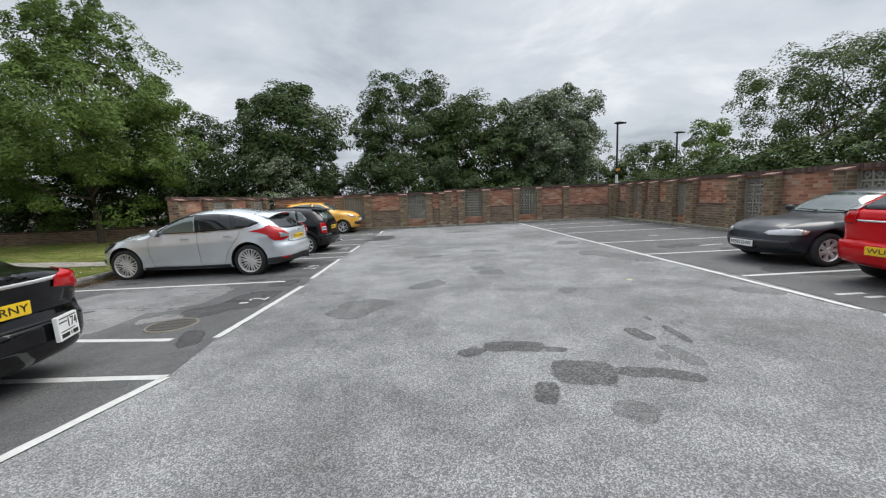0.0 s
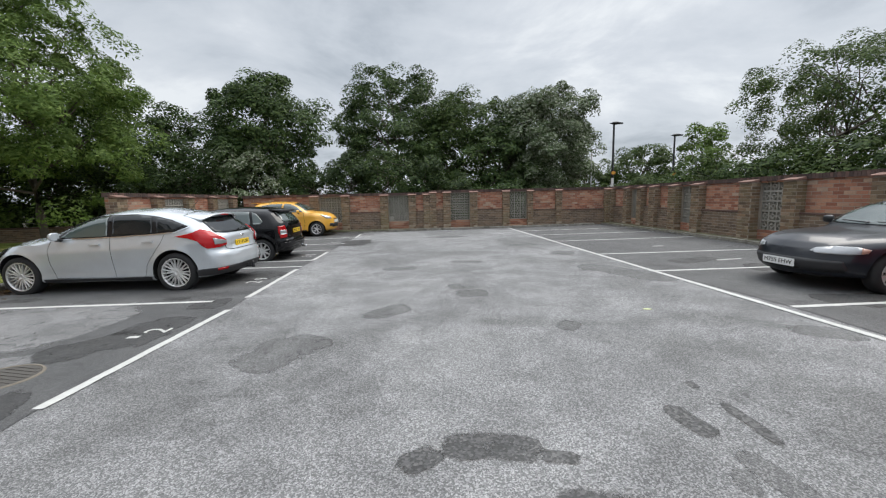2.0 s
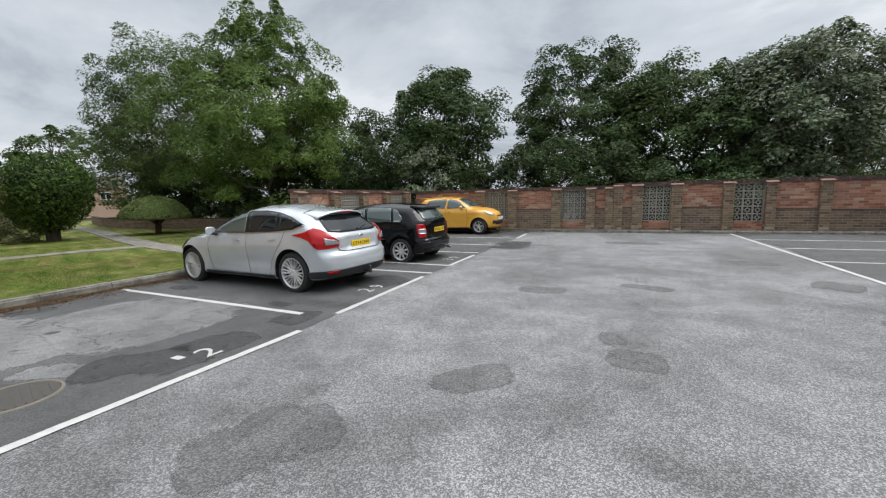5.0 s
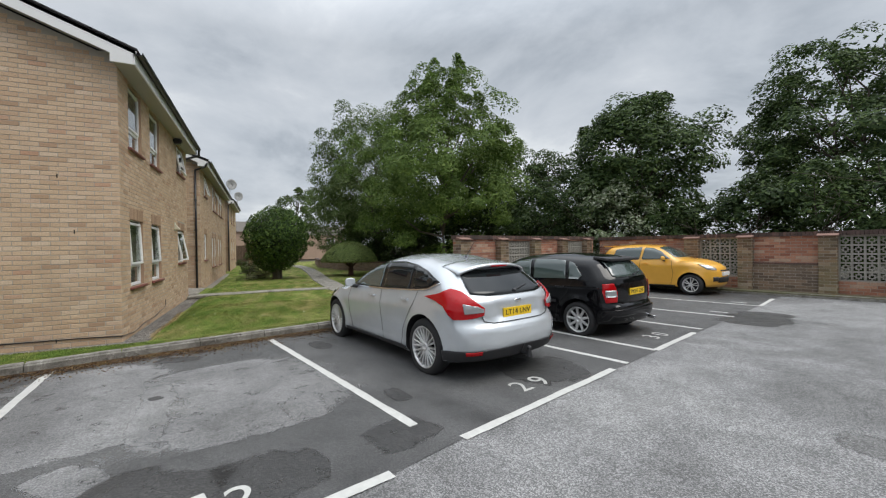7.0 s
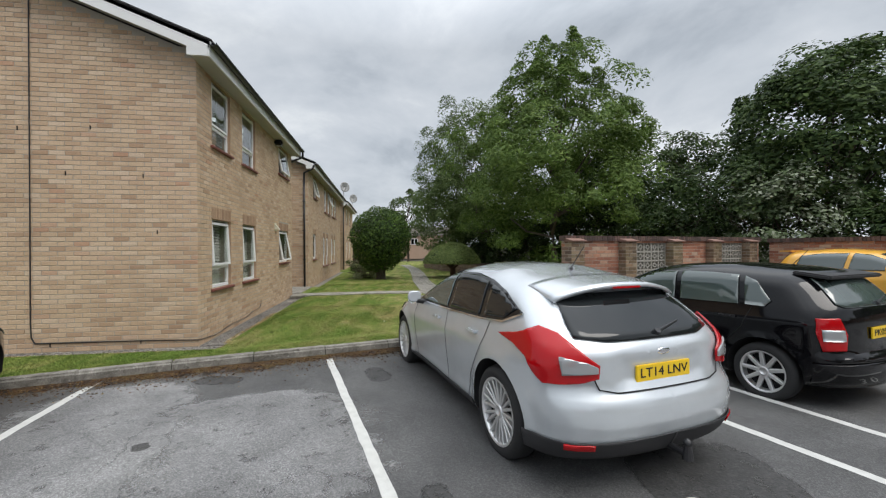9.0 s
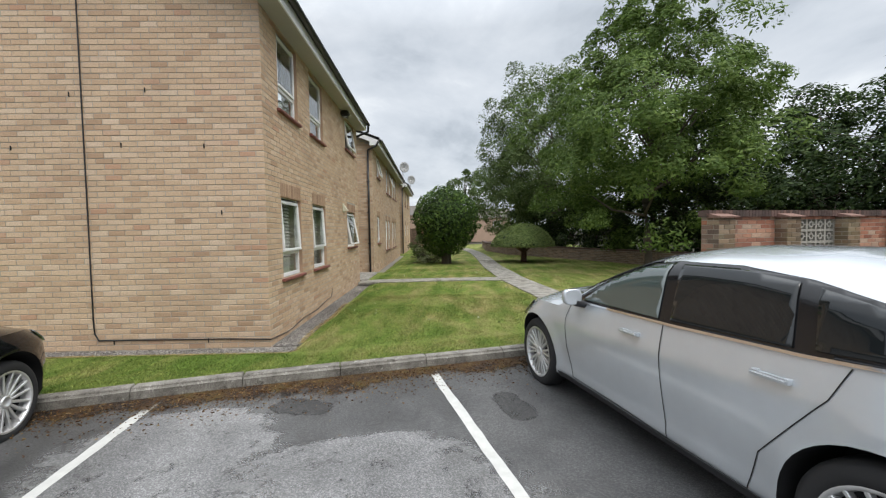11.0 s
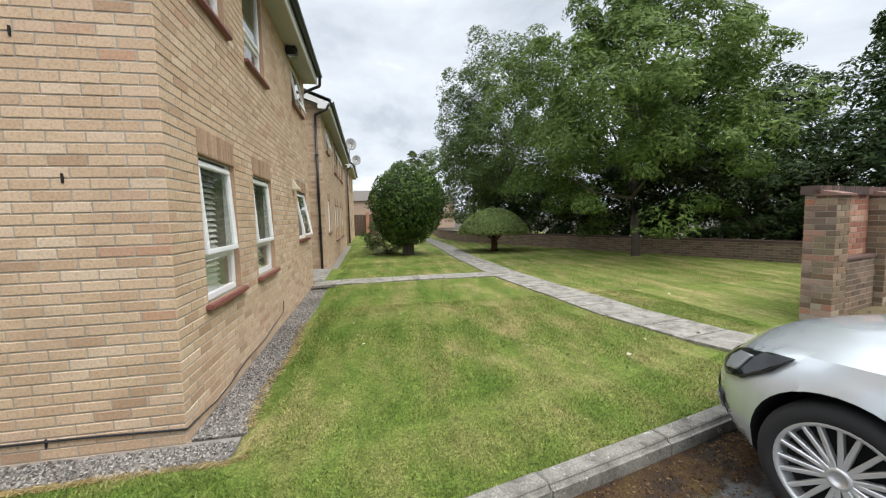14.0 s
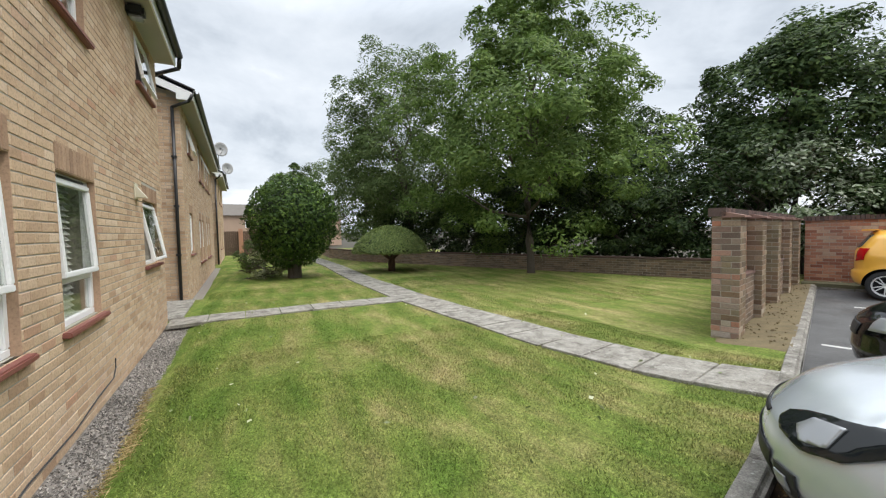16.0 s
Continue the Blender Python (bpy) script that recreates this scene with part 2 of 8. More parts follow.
def lawn_tone(n, l):
    """Lush by the flats, straw-dry in drawn-out patches; mower stripes along the flats. Gives the colour and the dryness."""
    p = world_pos(n)
    mp = n.new("ShaderNodeMapping"); mp.inputs["Rotation"].default_value = (0, 0, radians(6)); mp.inputs["Scale"].default_value = (0.38, 1.0, 1.0)
    l.new(p, mp.inputs[0])
    f = tex_noise(n, l, mp.outputs[0], 2.1, 7, 0.62, 0.2)
    sp = n.new("ShaderNodeSeparateXYZ"); l.new(p, sp.inputs[0])
    away = n.new("ShaderNodeMapRange")
    for i, x in enumerate((3.0, 7.0, -0.06, 0.025)):
        away.inputs[i + 1].default_value = x
    l.new(sp.outputs["Y"], away.inputs[0])
    dry = n.new("ShaderNodeMath"); dry.operation = "ADD"
    l.new(f, dry.inputs[0]); l.new(away.outputs[0], dry.inputs[1])
    c = rampc(n, l, dry.outputs[0], [(0.34, (0.102, 0.162, 0.028)), (0.46, (0.153, 0.196, 0.045)), (0.56, (0.206, 0.218, 0.069)), (0.72, (0.34, 0.285, 0.132))])
    st = n.new("ShaderNodeTexWave")
    st.wave_type, st.bands_direction = "BANDS", "Y"
    st.inputs["Scale"].default_value, st.inputs["Distortion"].default_value, st.inputs["Detail"].default_value = 0.62, 0.9, 3.0
    m2 = n.new("ShaderNodeMapping"); m2.inputs["Rotation"].default_value = (0, 0, radians(6))
    l.new(p, m2.inputs[0]); l.new(m2.outputs[0], st.inputs["Vector"])
    c = mixn(n, l, 1.0, c, rampc(n, l, st.outputs["Fac"], [(0.25, (0.93, 0.94, 0.92)), (0.75, (1.07, 1.06, 1.08))]), "MULTIPLY")
    return c, dry.outputs[0], p


def grass_mat():
    m, n, l, b = nodes_of("mown_grass")
    c, _, p = lawn_tone(n, l)
    g = tex_noise(n, l, p, 52, 5, 0.8)
    k = tex_noise(n, l, p, 11, 4, 0.65)
    c = mixn(n, l, 1.0, c, rampc(n, l, k, [(0.32, grey(0.74)), (0.68, grey(1.2))]), "MULTIPLY")
    c = mixn(n, l, 1.0, c, rampc(n, l, g, [(0.34, grey(0.32)), (0.66, grey(1.6))]), "MULTIPLY")
    l.new(c, b.inputs["Base Color"])
    b.inputs["Roughness"].default_value = 0.9
    b.inputs["Specular IOR Level"].default_value = 0.1
    bump(n, l, b, g, 0.8, 0.02)
    return m


M["grass"] = grass_mat()
M["earth"] = simple("leaf_litter_earth", (0.045, 0.04, 0.025), 0.95, vary=0.4, scale=2, bumps=0.6)
M["verge"] = simple("mossy_verge", (0.12, 0.115, 0.065), 0.95, vary=0.45, scale=7, bumps=0.8)


def moss_mat():
    """Olive moss through rust-brown dead needles, with pale crumbs."""
    m, n, l, b = nodes_of("moss_and_dead_leaves")
    p = world_pos(n)
    f = tex_noise(n, l, p, 3.2, 5, 0.65, 0.4)
    g = tex_noise(n, l, p, 85, 4, 0.75)
    c = rampc(n, l, f, [(0.34, (0.016, 0.013, 0.010)), (0.47, (0.052, 0.024, 0.008)), (0.57, (0.088, 0.050, 0.010)), (0.70, (0.070, 0.064, 0.014))])
    c = mixn(n, l, 1.0, c, rampc(n, l, g, [(0.3, grey(0.35)), (0.55, grey(1.0)), (0.72, grey(2.2))]), "MULTIPLY")
    l.new(c, b.inputs["Base Color"])
    b.inputs["Roughness"].default_value = 0.9
    bump(n, l, b, g, 0.9, 0.012)
    return m


M["moss"] = moss_mat()


# ---- mesh helpers ----
def part(name, bm, material, parent, label="", smooth=False):
    """One mesh object from a bmesh (or a mesh), under a thing or a part."""
    if isinstance(bm, bmesh.types.BMesh):
        me = bpy.data.meshes.new(name)
        bm.to_mesh(me)
        bm.free()
    else:
        me = bm
    if material is not None and not me.materials:
        me.materials.append(material)
    if smooth:
        me.shade_smooth()
    ob = new(name, me)
    if parent is not None:
        ob.parent = parent
    if label:
        ob["label"] = label
    return ob


def thing(name, label, category, m=None, group="", kind=""):
    """The Empty at the base of a thing."""
    ob = tagged(new(name), label, category, group, kind)
    ob.empty_display_size = 0.2
    if m is not None:
        ob.matrix_basis = m
    return ob


def box(bm, x0, x1, y0, y1, z0, z1, bevel=0.0, m=None):
    res = bmesh.ops.create_cube(bm, size=1.0)
    vs = res["verts"]
    for v in vs:
        v.co = Vector((x0 + (v.co.x + 0.5) * (x1 - x0), y0 + (v.co.y + 0.5) * (y1 - y0), z0 + (v.co.z + 0.5) * (z1 - z0)))
    if bevel:
        es = list({e for v in vs for e in v.link_edges})
        out = bmesh.ops.bevel(bm, geom=es, offset=bevel, segments=2, affect="EDGES", clamp_overlap=True)
        vs = list({v for f in out["faces"] for v in f.verts} | {v for v in vs if v.is_valid})
    if m is not None:
        bmesh.ops.transform(bm, matrix=m, verts=vs)
    return vs


def boxes(*items, bevel=0.0, m=None):
    bm = bmesh.new()
    for it in items:
        box(bm, *it, bevel=bevel, m=m)
    return bm


def cyl(bm, p, q, r0, r1=None, seg=12, caps=True):
    p, q = Vector(p), Vector(q)
    d = q - p
    m = Matrix.Translation((p + q) / 2) @ d.to_track_quat("Z", "Y").to_matrix().to_4x4()
    bmesh.ops.create_cone(bm, cap_ends=caps, segments=seg, radius1=r0, radius2=r0 if r1 is None else r1, depth=d.length, matrix=m)
    return bm


def tube(bm, pts, r, seg=8):
    for a, b in zip(pts[:-1], pts[1:]):
        cyl(bm, a, b, r, r, seg)
    return bm


def raw(name, verts, faces, mats=(), index=None):
    me = bpy.data.meshes.new(name)
    me.from_pydata([tuple(v) for v in verts], [], faces)
    for m in mats:
        me.materials.append(m)
    if index is not None:
        me.polygons.foreach_set("material_index", index)
    me.update()
    return me


def poly(name, pts, z, material, parent=None):
    """A flat sheet from its outline; z is a number or a function of x and y."""
    zf = z if callable(z) else (lambda x, y: z)
    bm = bmesh.new()
    f = bm.faces.new([bm.verts.new((x, y, zf(x, y))) for x, y in pts])
    if f.normal.z < 0 or f.calc_area() < 0:
        f.normal_flip()
    bm.normal_update()
    if f.normal.z < 0:
        f.normal_flip()
    bmesh.ops.triangulate(bm, faces=bm.faces)
    return part(name, bm, material, parent)


def G(x, y=0.0):
    """Height of the tarmac, which falls gently towards the flats."""
    return 0.03 + 0.010 * x

M["house_wall"] = simple("distant_house_wall", (0.42, 0.30, 0.22), 0.9, vary=0.2, scale=1.5, bumps=0)
M["house_roof"] = simple("distant_roof_tiles", (0.13, 0.115, 0.10), 0.9, vary=0.25, scale=2, bumps=0)


# ---- brickwork ----
BRICK_SHARED = {}


def brick_mesh(material):
    """A unit brick, worn at its edges; shared by every single brick of that clay."""
    if material.name not in BRICK_SHARED:
        bm = bmesh.new()
        box(bm, 0, 0.215, -0.030, 0.006, 0, 0.065)
        bmesh.ops.bevel(bm, geom=[e for e in bm.edges if all(v.co.y > 0 for v in e.verts)], offset=0.004, segments=1, affect="EDGES")
        me = bpy.data.meshes.new("brick")
        bm.to_mesh(me)
        bm.free()
        me.materials.append(material)
        BRICK_SHARED[material.name] = me
    return BRICK_SHARED[material.name]


def brickwork(rects, openings=(), limit=None, seed=1, proud=0.004, course=0.075, pitch=0.225, z0=0.0):
    """Stretcher-bond bricks over rectangles (u0, u1, z0, z1) of a wall plane: a list of (u0, u1, z0, z1, whole, offset out)."""
    rng = random.Random(seed)
    out = []
    for a, b, lo, hi in rects:
        k = 0
        z = lo
        while z < hi - 0.02:
            top = min(z + course - 0.010, hi)
            spans = [(a, b)]
            if limit:
                la, lb = limit(z + 0.03)
                spans = [(max(a, la), min(b, lb))]
            for o0, o1, oz0, oz1 in openings:
                if oz0 < z + 0.035 < oz1:
                    cut = []
                    for s0, s1 in spans:
                        cut += [(s0, min(s1, o0 - 0.002)), (max(s0, o1 + 0.002), s1)]
                    spans = [s for s in cut if s[1] - s[0] > 0.03]
            shift = (k % 2) * pitch / 2
            for s0, s1 in spans:
                u = math.floor((s0 - shift) / pitch) * pitch + shift
                while u < s1:
                    u0, u1 = max(u, s0), min(u + pitch - 0.010, s1)
                    if u1 - u0 > 0.02:
                        out.append((u0, u1, z, top, u0 == u and abs(u1 - u - pitch + 0.010) < 1e-6 and abs(top - z - 0.065) < 1e-6, proud + rng.uniform(-0.0013, 0.0013)))
                    u += pitch
            z += course
            k += 1
    return out


def brick_sheet(name, bricks, m, material, parent, label=""):
    """Bricks joined into one mesh; m takes (u, out, z) to the world."""
    v, f = [], []
    for u0, u1, z0, z1, _, o in bricks:
        k = len(v)
        b = 0.0035
        v += [(u0, -0.02, z0), (u1, -0.02, z0), (u1, -0.02, z1), (u0, -0.02, z1)]
        v += [(u0, o - b, z0), (u1, o - b, z0), (u1, o - b, z1), (u0, o - b, z1)]
        v += [(u0 + b, o, z0 + b), (u1 - b, o, z0 + b), (u1 - b, o, z1 - b), (u0 + b, o, z1 - b)]
        f.append((k + 11, k + 10, k + 9, k + 8))
        for i in range(4):
            j = (i + 1) % 4
            f.append((k + i, k + 4 + i, k + 4 + j, k + j))
            f.append((k + 4 + i, k + 8 + i, k + 8 + j, k + 4 + j))
    ob = part(name, raw(name, v, f, [material]), None, parent, label)
    bm = bmesh.new(); bm.from_mesh(ob.data); bmesh.ops.recalc_face_normals(bm, faces=bm.faces); bm.to_mesh(ob.data); bm.free()
    ob.matrix_basis = m
    return tagged(ob, kind="stuff")


def single_bricks(bricks, m, material, parent):
    """Whole bricks as objects of their own."""
    me = brick_mesh(material)
    for u0, u1, z0, z1, _, o in bricks:
        ob = part("brick", me, None, parent)
        ob.matrix_basis = m @ Matrix.Translation((u0, o - 0.006, z0))


def wall_cells(u0, u1, z0, z1, openings, y0, y1):
    """Solid wall boxes round openings that go through."""
    us = sorted({u0, u1, *(o[0] for o in openings), *(o[1] for o in openings)})
    us = [u for u in us if u0 <= u <= u1]
    bm = bmesh.new()
    zs = sorted({z0, z1, *(o[2] for o in openings), *(o[3] for o in openings)})
    zs = [z for z in zs if z0 <= z <= z1]
    for a, b in zip(us[:-1], us[1:]):
        for c, d in zip(zs[:-1], zs[1:]):
            if not any(o[0] < (a + b) / 2 < o[1] and o[2] < (c + d) / 2 < o[3] for o in openings):
                box(bm, a, b, y0, y1, c, d)
    bmesh.ops.remove_doubles(bm, verts=bm.verts, dist=1e-5)
    seen, twice = {}, []
    for f in bm.faces:
        key = tuple(sorted(tuple(round(c, 4) for c in v.co) for v in f.verts))
        if key in seen:
            twice += [f, seen[key]]
        seen[key] = f
    bmesh.ops.delete(bm, geom=list(set(twice)), context="FACES")
    return bm


def plan_frame(p, d, z=0.0):
    """u runs along d from p; the second axis is d turned left, z up."""
    d = Vector((d[0], d[1], 0)).normalized()
    n = Vector((-d.y, d.x, 0))
    return Matrix(((d.x, n.x, 0, p[0]), (d.y, n.y, 0, p[1]), (0, 0, 1, z), (0, 0, 0, 1)))


# ---- ground ----
def kerb_x(y):
    """Foot of the kerb on the tarmac side; it bends a little at the path."""
    if y > 7.0:
        return -9.123 - 0.325 * (y - 7.0)
    return -8.06 + (-0.255 if y > 2.83 else -0.31) * (y - 2.83)


RIGHT0, RIGHTD = Vector((3.6, 20.6)), Vector((0.262, -0.965)).normalized()
FAR0, FARD = Vector((-12.5, 16.6)), Vector((0.9713, 0.238)).normalized()
LEFT0, LEFTD = Vector((-10.853, 9.628)), Vector((-0.262, 0.965)).normalized()
NRIGHT = Vector((-RIGHTD.y, RIGHTD.x))

ground = part("ground", boxes((-600, 600, -600, 600, -0.6, -0.42)), M["earth"], None)
tagged(ground, "dark earth and leaf litter around the car park", "ground", kind="structure")
LX = [(-2.55, -2.5), (-2.96, 1.36), (-2.97, 2.39), (-3.31, 3.26), (-3.85, 5.62), (-4.06, 6.23), (-4.75, 8.66), (-5.0, 9.6), (-5.46, 11.24), (-6.94, 16.7), (-7.25, 17.75)]
RX = [(4.5, 0.8), (3.26, 4.9), (2.87, 6.5), (2.07, 8.67), (1.45, 10.69), (0.7, 13.4), (0.25, 15.34), (-1.01, 18.9), (-1.2, 19.4)]


def along(pts, y):
    for (x0, y0), (x1, y1) in zip(pts[:-1], pts[1:]):
        if y <= y1:
            break
    return x0 + (x1 - x0) * (y - y0) / (y1 - y0)


car_park = poly("pavement", [(-6.2, -16), (14, -16), (9.2, 0)] + [tuple(RIGHT0 + RIGHTD * s) for s in (14, 6, 0)] + [tuple(FAR0 + FARD * s) for s in (15, 8, 0)]
                + [(kerb_x(y), y) for y in (16.4, 12, 7, 4, 2.83, 0, -6)], G, M["lane"])
tagged(car_park, "worn grey tarmac car park surface with pale chippings", "car park", kind="structure")
bay_left = poly("pavement", [(x, y) for x, y in LX] + [(kerb_x(y) + 0.01, y) for y in (16.4, 12, 7, 4, 2.83, 0, -2.5)], lambda x, y: G(x) + 0.005, M["bay"])
tagged(bay_left, "smoother dark tarmac of the parking bays beside the lawn", "parking bays", kind="structure")
bay_right = poly("pavement", [(9.0, 0.8)] + [tuple(RIGHT0 + RIGHTD * s + NRIGHT * -0.25) for s in (14, 6, 0.3)] + RX[::-1], lambda x, y: G(x) + 0.005, M["bay"])
tagged(bay_right, "smoother dark tarmac of the parking bays beside the boundary wall", "parking bays", kind="structure")


def lawn_z(x, y):
    z = -0.06
    k = kerb_x(y) - 0.12 - x
    if k < 0.9:
        z += 0.085 * (1 - max(k, 0) / 0.9)
    d = 0.0
    if -16.4 < x < -9.84 or -30.3 < x < -18.9:
        d = 1 - (y - 2.745) / 0.64
    elif x >= -9.84 and y < 3.3:
        d = min(1 - (x + 9.84) / 0.6, (3.3 - y) / 0.3)
    z -= 0.19 * min(1.0, max(0.0, d))
    return z + 0.012 * noise.noise((x * 0.6, y * 0.6, 0))


def lawn_mesh():
    v, f = [], []
    ys = [-14 + 0.5 * i for i in range(33)] + [2.745] + [2.9 + 0.2 * i for i in range(80)]
    n = 60
    for y in ys:
        xa = -9.84 if y < 2.74 else -48.0
        xb = kerb_x(y) - 0.10
        for i in range(n + 1):
            t = (i / n) ** 0.55 if y >= 2.74 else i / n
            x = xa + (xb - xa) * t
            v.append((x, y, lawn_z(x, y)))
    for r in range(len(ys) - 1):
        if ys[r] < 2.74 <= ys[r + 1]:
            continue
        for i in range(n):
            a = r * (n + 1) + i
            f.append((a, a + 1, a + n + 2, a + n + 1))
    # strip that joins the two widths at the corner of the flats
    r = max(i for i, y in enumerate(ys) if y < 2.74)
    a = r * (n + 1)
    near = [i for i in range(n + 1) if v[(r + 1) * (n + 1) + i][0] >= -9.84]
    lo, hi = list(range(a, a + n + 1)), [(r + 1) * (n + 1) + i for i in near]
    i = j = 0
    while i < len(lo) - 1 or j < len(hi) - 1:
        if j == len(hi) - 1 or (i < len(lo) - 1 and v[lo[i + 1]][0] < v[hi[j + 1]][0]):
            f.append((lo[i], lo[i + 1], hi[j]))
            i += 1
        else:
            f.append((lo[i], hi[j + 1], hi[j]))
            j += 1
    return raw("lawn", v, f, [M["grass"]])


lawn = part("ground", lawn_mesh(), None, None, smooth=True)
tagged(lawn, "striped mown lawn with dry yellow patches", "lawn", kind="structure")

# kerb stones along the lawn
kerb = thing("kerb", "weathered concrete kerb between tarmac and lawn", "kerb", kind="structure")
kerb_me = None
y = -9.0
while y < 16.0:
    x = kerb_x(y)
    d = Vector((kerb_x(y + 0.9) - x, 0.9, 0)).normalized()
    if kerb_me is None:
        bm = bmesh.new()
        box(bm, 0.004, 0.905, 0.0, 0.135, -0.12, 0.115)
        bmesh.ops.bevel(bm, geom=[e for e in bm.edges if all(v.co.z > 0 and v.co.y < 0.01 for v in e.verts)], offset=0.03, segments=3, affect="EDGES")
        bmesh.ops.bevel(bm, geom=[e for e in bm.edges if all(v.co.z > 0.105 for v in e.verts)], offset=0.008, segments=1, affect="EDGES")
        kerb_me = bpy.data.meshes.new("kerb_stone")
        bm.to_mesh(kerb_me); bm.free(); kerb_me.materials.append(M["kerb"])
    ob = part("kerb_stone", kerb_me, None, kerb)
    ob.matrix_basis = plan_frame((x, y), (d.x, d.y), G(x)) @ pose(0, 0, 0, random.uniform(-0.8, 0.8), random.uniform(-0.25, 0.25), random.uniform(-0.3, 0.3))
    y += 0.91 * d.y

# low kerbs at the foot of the far and right walls
for name, p0, d, n, length in (("far", FAR0, FARD, Vector((FARD.y, -FARD.x)), 16.4), ("right", RIGHT0, RIGHTD, Vector((RIGHTD.y, -RIGHTD.x)), 17.0)):
    strip = part("ground", boxes((0, length, 0.0, 0.55, -0.3, 0.07)), M["verge"], None)
    off = 0.55
    o = p0 + n * off
    strip.matrix_basis = plan_frame(o, d, G((p0.x + (p0 + d * length).x) / 2))
    tagged(strip, "thin mossy verge at the foot of the boundary wall", "verge", kind="structure")
    kt = thing("kerb", "low concrete edging along the boundary wall", "kerb", kind="structure")
    for i in range(int(length / 0.92)):
        ob = part("kerb_stone", kerb_me, None, kt)
        q = o + d * (i * 0.915) - Vector((-d.y, d.x)) * 0.02
        ob.matrix_basis = plan_frame(q, d, G(q.x) - 0.02) @ pose(0, 0, 0, random.uniform(-0.6, 0.6), 0, random.uniform(-0.3, 0.3))


# ---- painted lines ----
def stripe(p, q, w=0.085, label="faded white painted bay line"):
    p, q = Vector(p), Vector(q)
    d = (q - p).normalized()
    n = Vector((-d.y, d.x)) * w / 2
    rng = random.Random(int(p.x * 977 + p.y * 131 + q.x * 17))
    k = max(2, int((q - p).length / 0.12))
    a, b = [], []
    for i in range(k + 1):
        c = p.lerp(q, i / k)
        a.append(tuple(c + n * rng.uniform(0.86, 1.08)))
        b.append(tuple(c - n * rng.uniform(0.86, 1.08)))
    zf = lambda x, y: G(x) + 0.0078
    v = [(x, y, zf(x, y)) for x, y in a + b]
    f = [(i, k + 1 + i, k + 2 + i, i + 1) for i in range(k)]
    ob = part("road_marking", raw("road_marking", v, f, [M["paint_line"]]), None, None)
    if ob.data.polygons[0].normal.z < 0:
        ob.data.flip_normals()
    return tagged(ob, label, "road marking", "bay lines", kind="structure")


for p, q in [((-2.96, 1.2), (-2.97, 2.39)), ((-3.31, 3.26), (-3.85, 5.62)), ((-4.06, 6.23), (-4.72, 8.50)), ((-5.04, 9.64), (-5.46, 11.12)), ((-6.45, 15.0), (-6.94, 16.58)),
             ((-2.97, 2.39), (-8.0, 1.35)), ((-3.76, 3.14), (-8.3, 2.5)), ((-4.42, 5.98), (-8.45, 5.0)), ((-4.80, 8.83), (-9.2, 7.72)), ((-5.04, 9.64), (-9.6, 8.62)), ((-5.56, 11.48), (-10.1, 10.45)),
             ((-5.95, 13.1), (-10.3, 12.0)), ((-6.45, 15.0), (-10.8, 13.9)), ((-2.9, -0.2), (-7.3, -1.2)), ((-2.96, 1.2), (-2.9, -0.2))]:
    stripe(p, q)
for p, q in [((4.4, 1.2), (3.26, 4.6)), ((3.2, 4.8), (-1.01, 18.9)), ((2.87, 6.5), (7.0, 7.6)), ((2.07, 8.67), (6.4, 9.75)), ((1.45, 10.69), (5.85, 11.7)), ((0.7, 13.4), (5.1, 14.45)), ((0.25, 15.34), (4.5, 16.4)), ((-0.35, 17.1), (3.9, 18.15)), ((3.26, 4.6), (7.7, 5.3))]:
    stripe(p, q)

# ---- paths ----
SLAB = {}


def slab(parent, m, lx, ly):
    key = (round(lx, 2), round(ly, 2))
    if key not in SLAB:
        me = bpy.data.meshes.new("paving_slab")
        bm = boxes((0, lx - 0.012, 0, ly, -0.06, 0.0), bevel=0.006)
        bm.to_mesh(me); bm.free(); me.materials.append(M["slab"])
        SLAB[key] = me
    ob = part("paving_slab", SLAB[key], None, parent)
    ob.matrix_basis = m


def slab_path(pts, width, label):
    t = thing("pavement", label, "path", kind="structure")
    for a, b in zip(pts[:-1], pts[1:]):
        a, b = Vector(a), Vector(b)
        d = (b - a).normalized()
        k = max(1, round((b - a).length / 0.62))
        step = (b - a).length / k
        for i in range(k):
            q = a + d * (i * step) - Vector((-d.y, d.x)) * width / 2
            e = a + d * ((i + 1) * step)
            z0, z1 = (max(lawn_z(v.x, v.y), -0.078) for v in (a + d * (i * step), e))
            tip = -math.degrees(math.atan2(z1 - z0, step))
            slab(t, plan_frame(q, d, z0 + 0.026) @ pose(0, 0, 0, random.uniform(-0.5, 0.5), tip + random.uniform(-0.3, 0.3), random.uniform(-0.5, 0.5)), step, width)
    return t


slab_path([(-9.62, 8.20), (-11.9, 7.74), (-16.2, 7.42), (-20.5, 7.45), (-26.0, 7.75), (-31.0, 7.9), (-38, 7.6)], 0.78, "grey concrete slab garden path with moss")
slab_path([(-16.25, 7.05), (-16.25, 2.78)], 0.68, "narrow concrete slab path leading to the flats")
slab_path([(-16.5, 2.5), (-18.9, 2.5)], 0.95, "paved apron between the two blocks of flats")


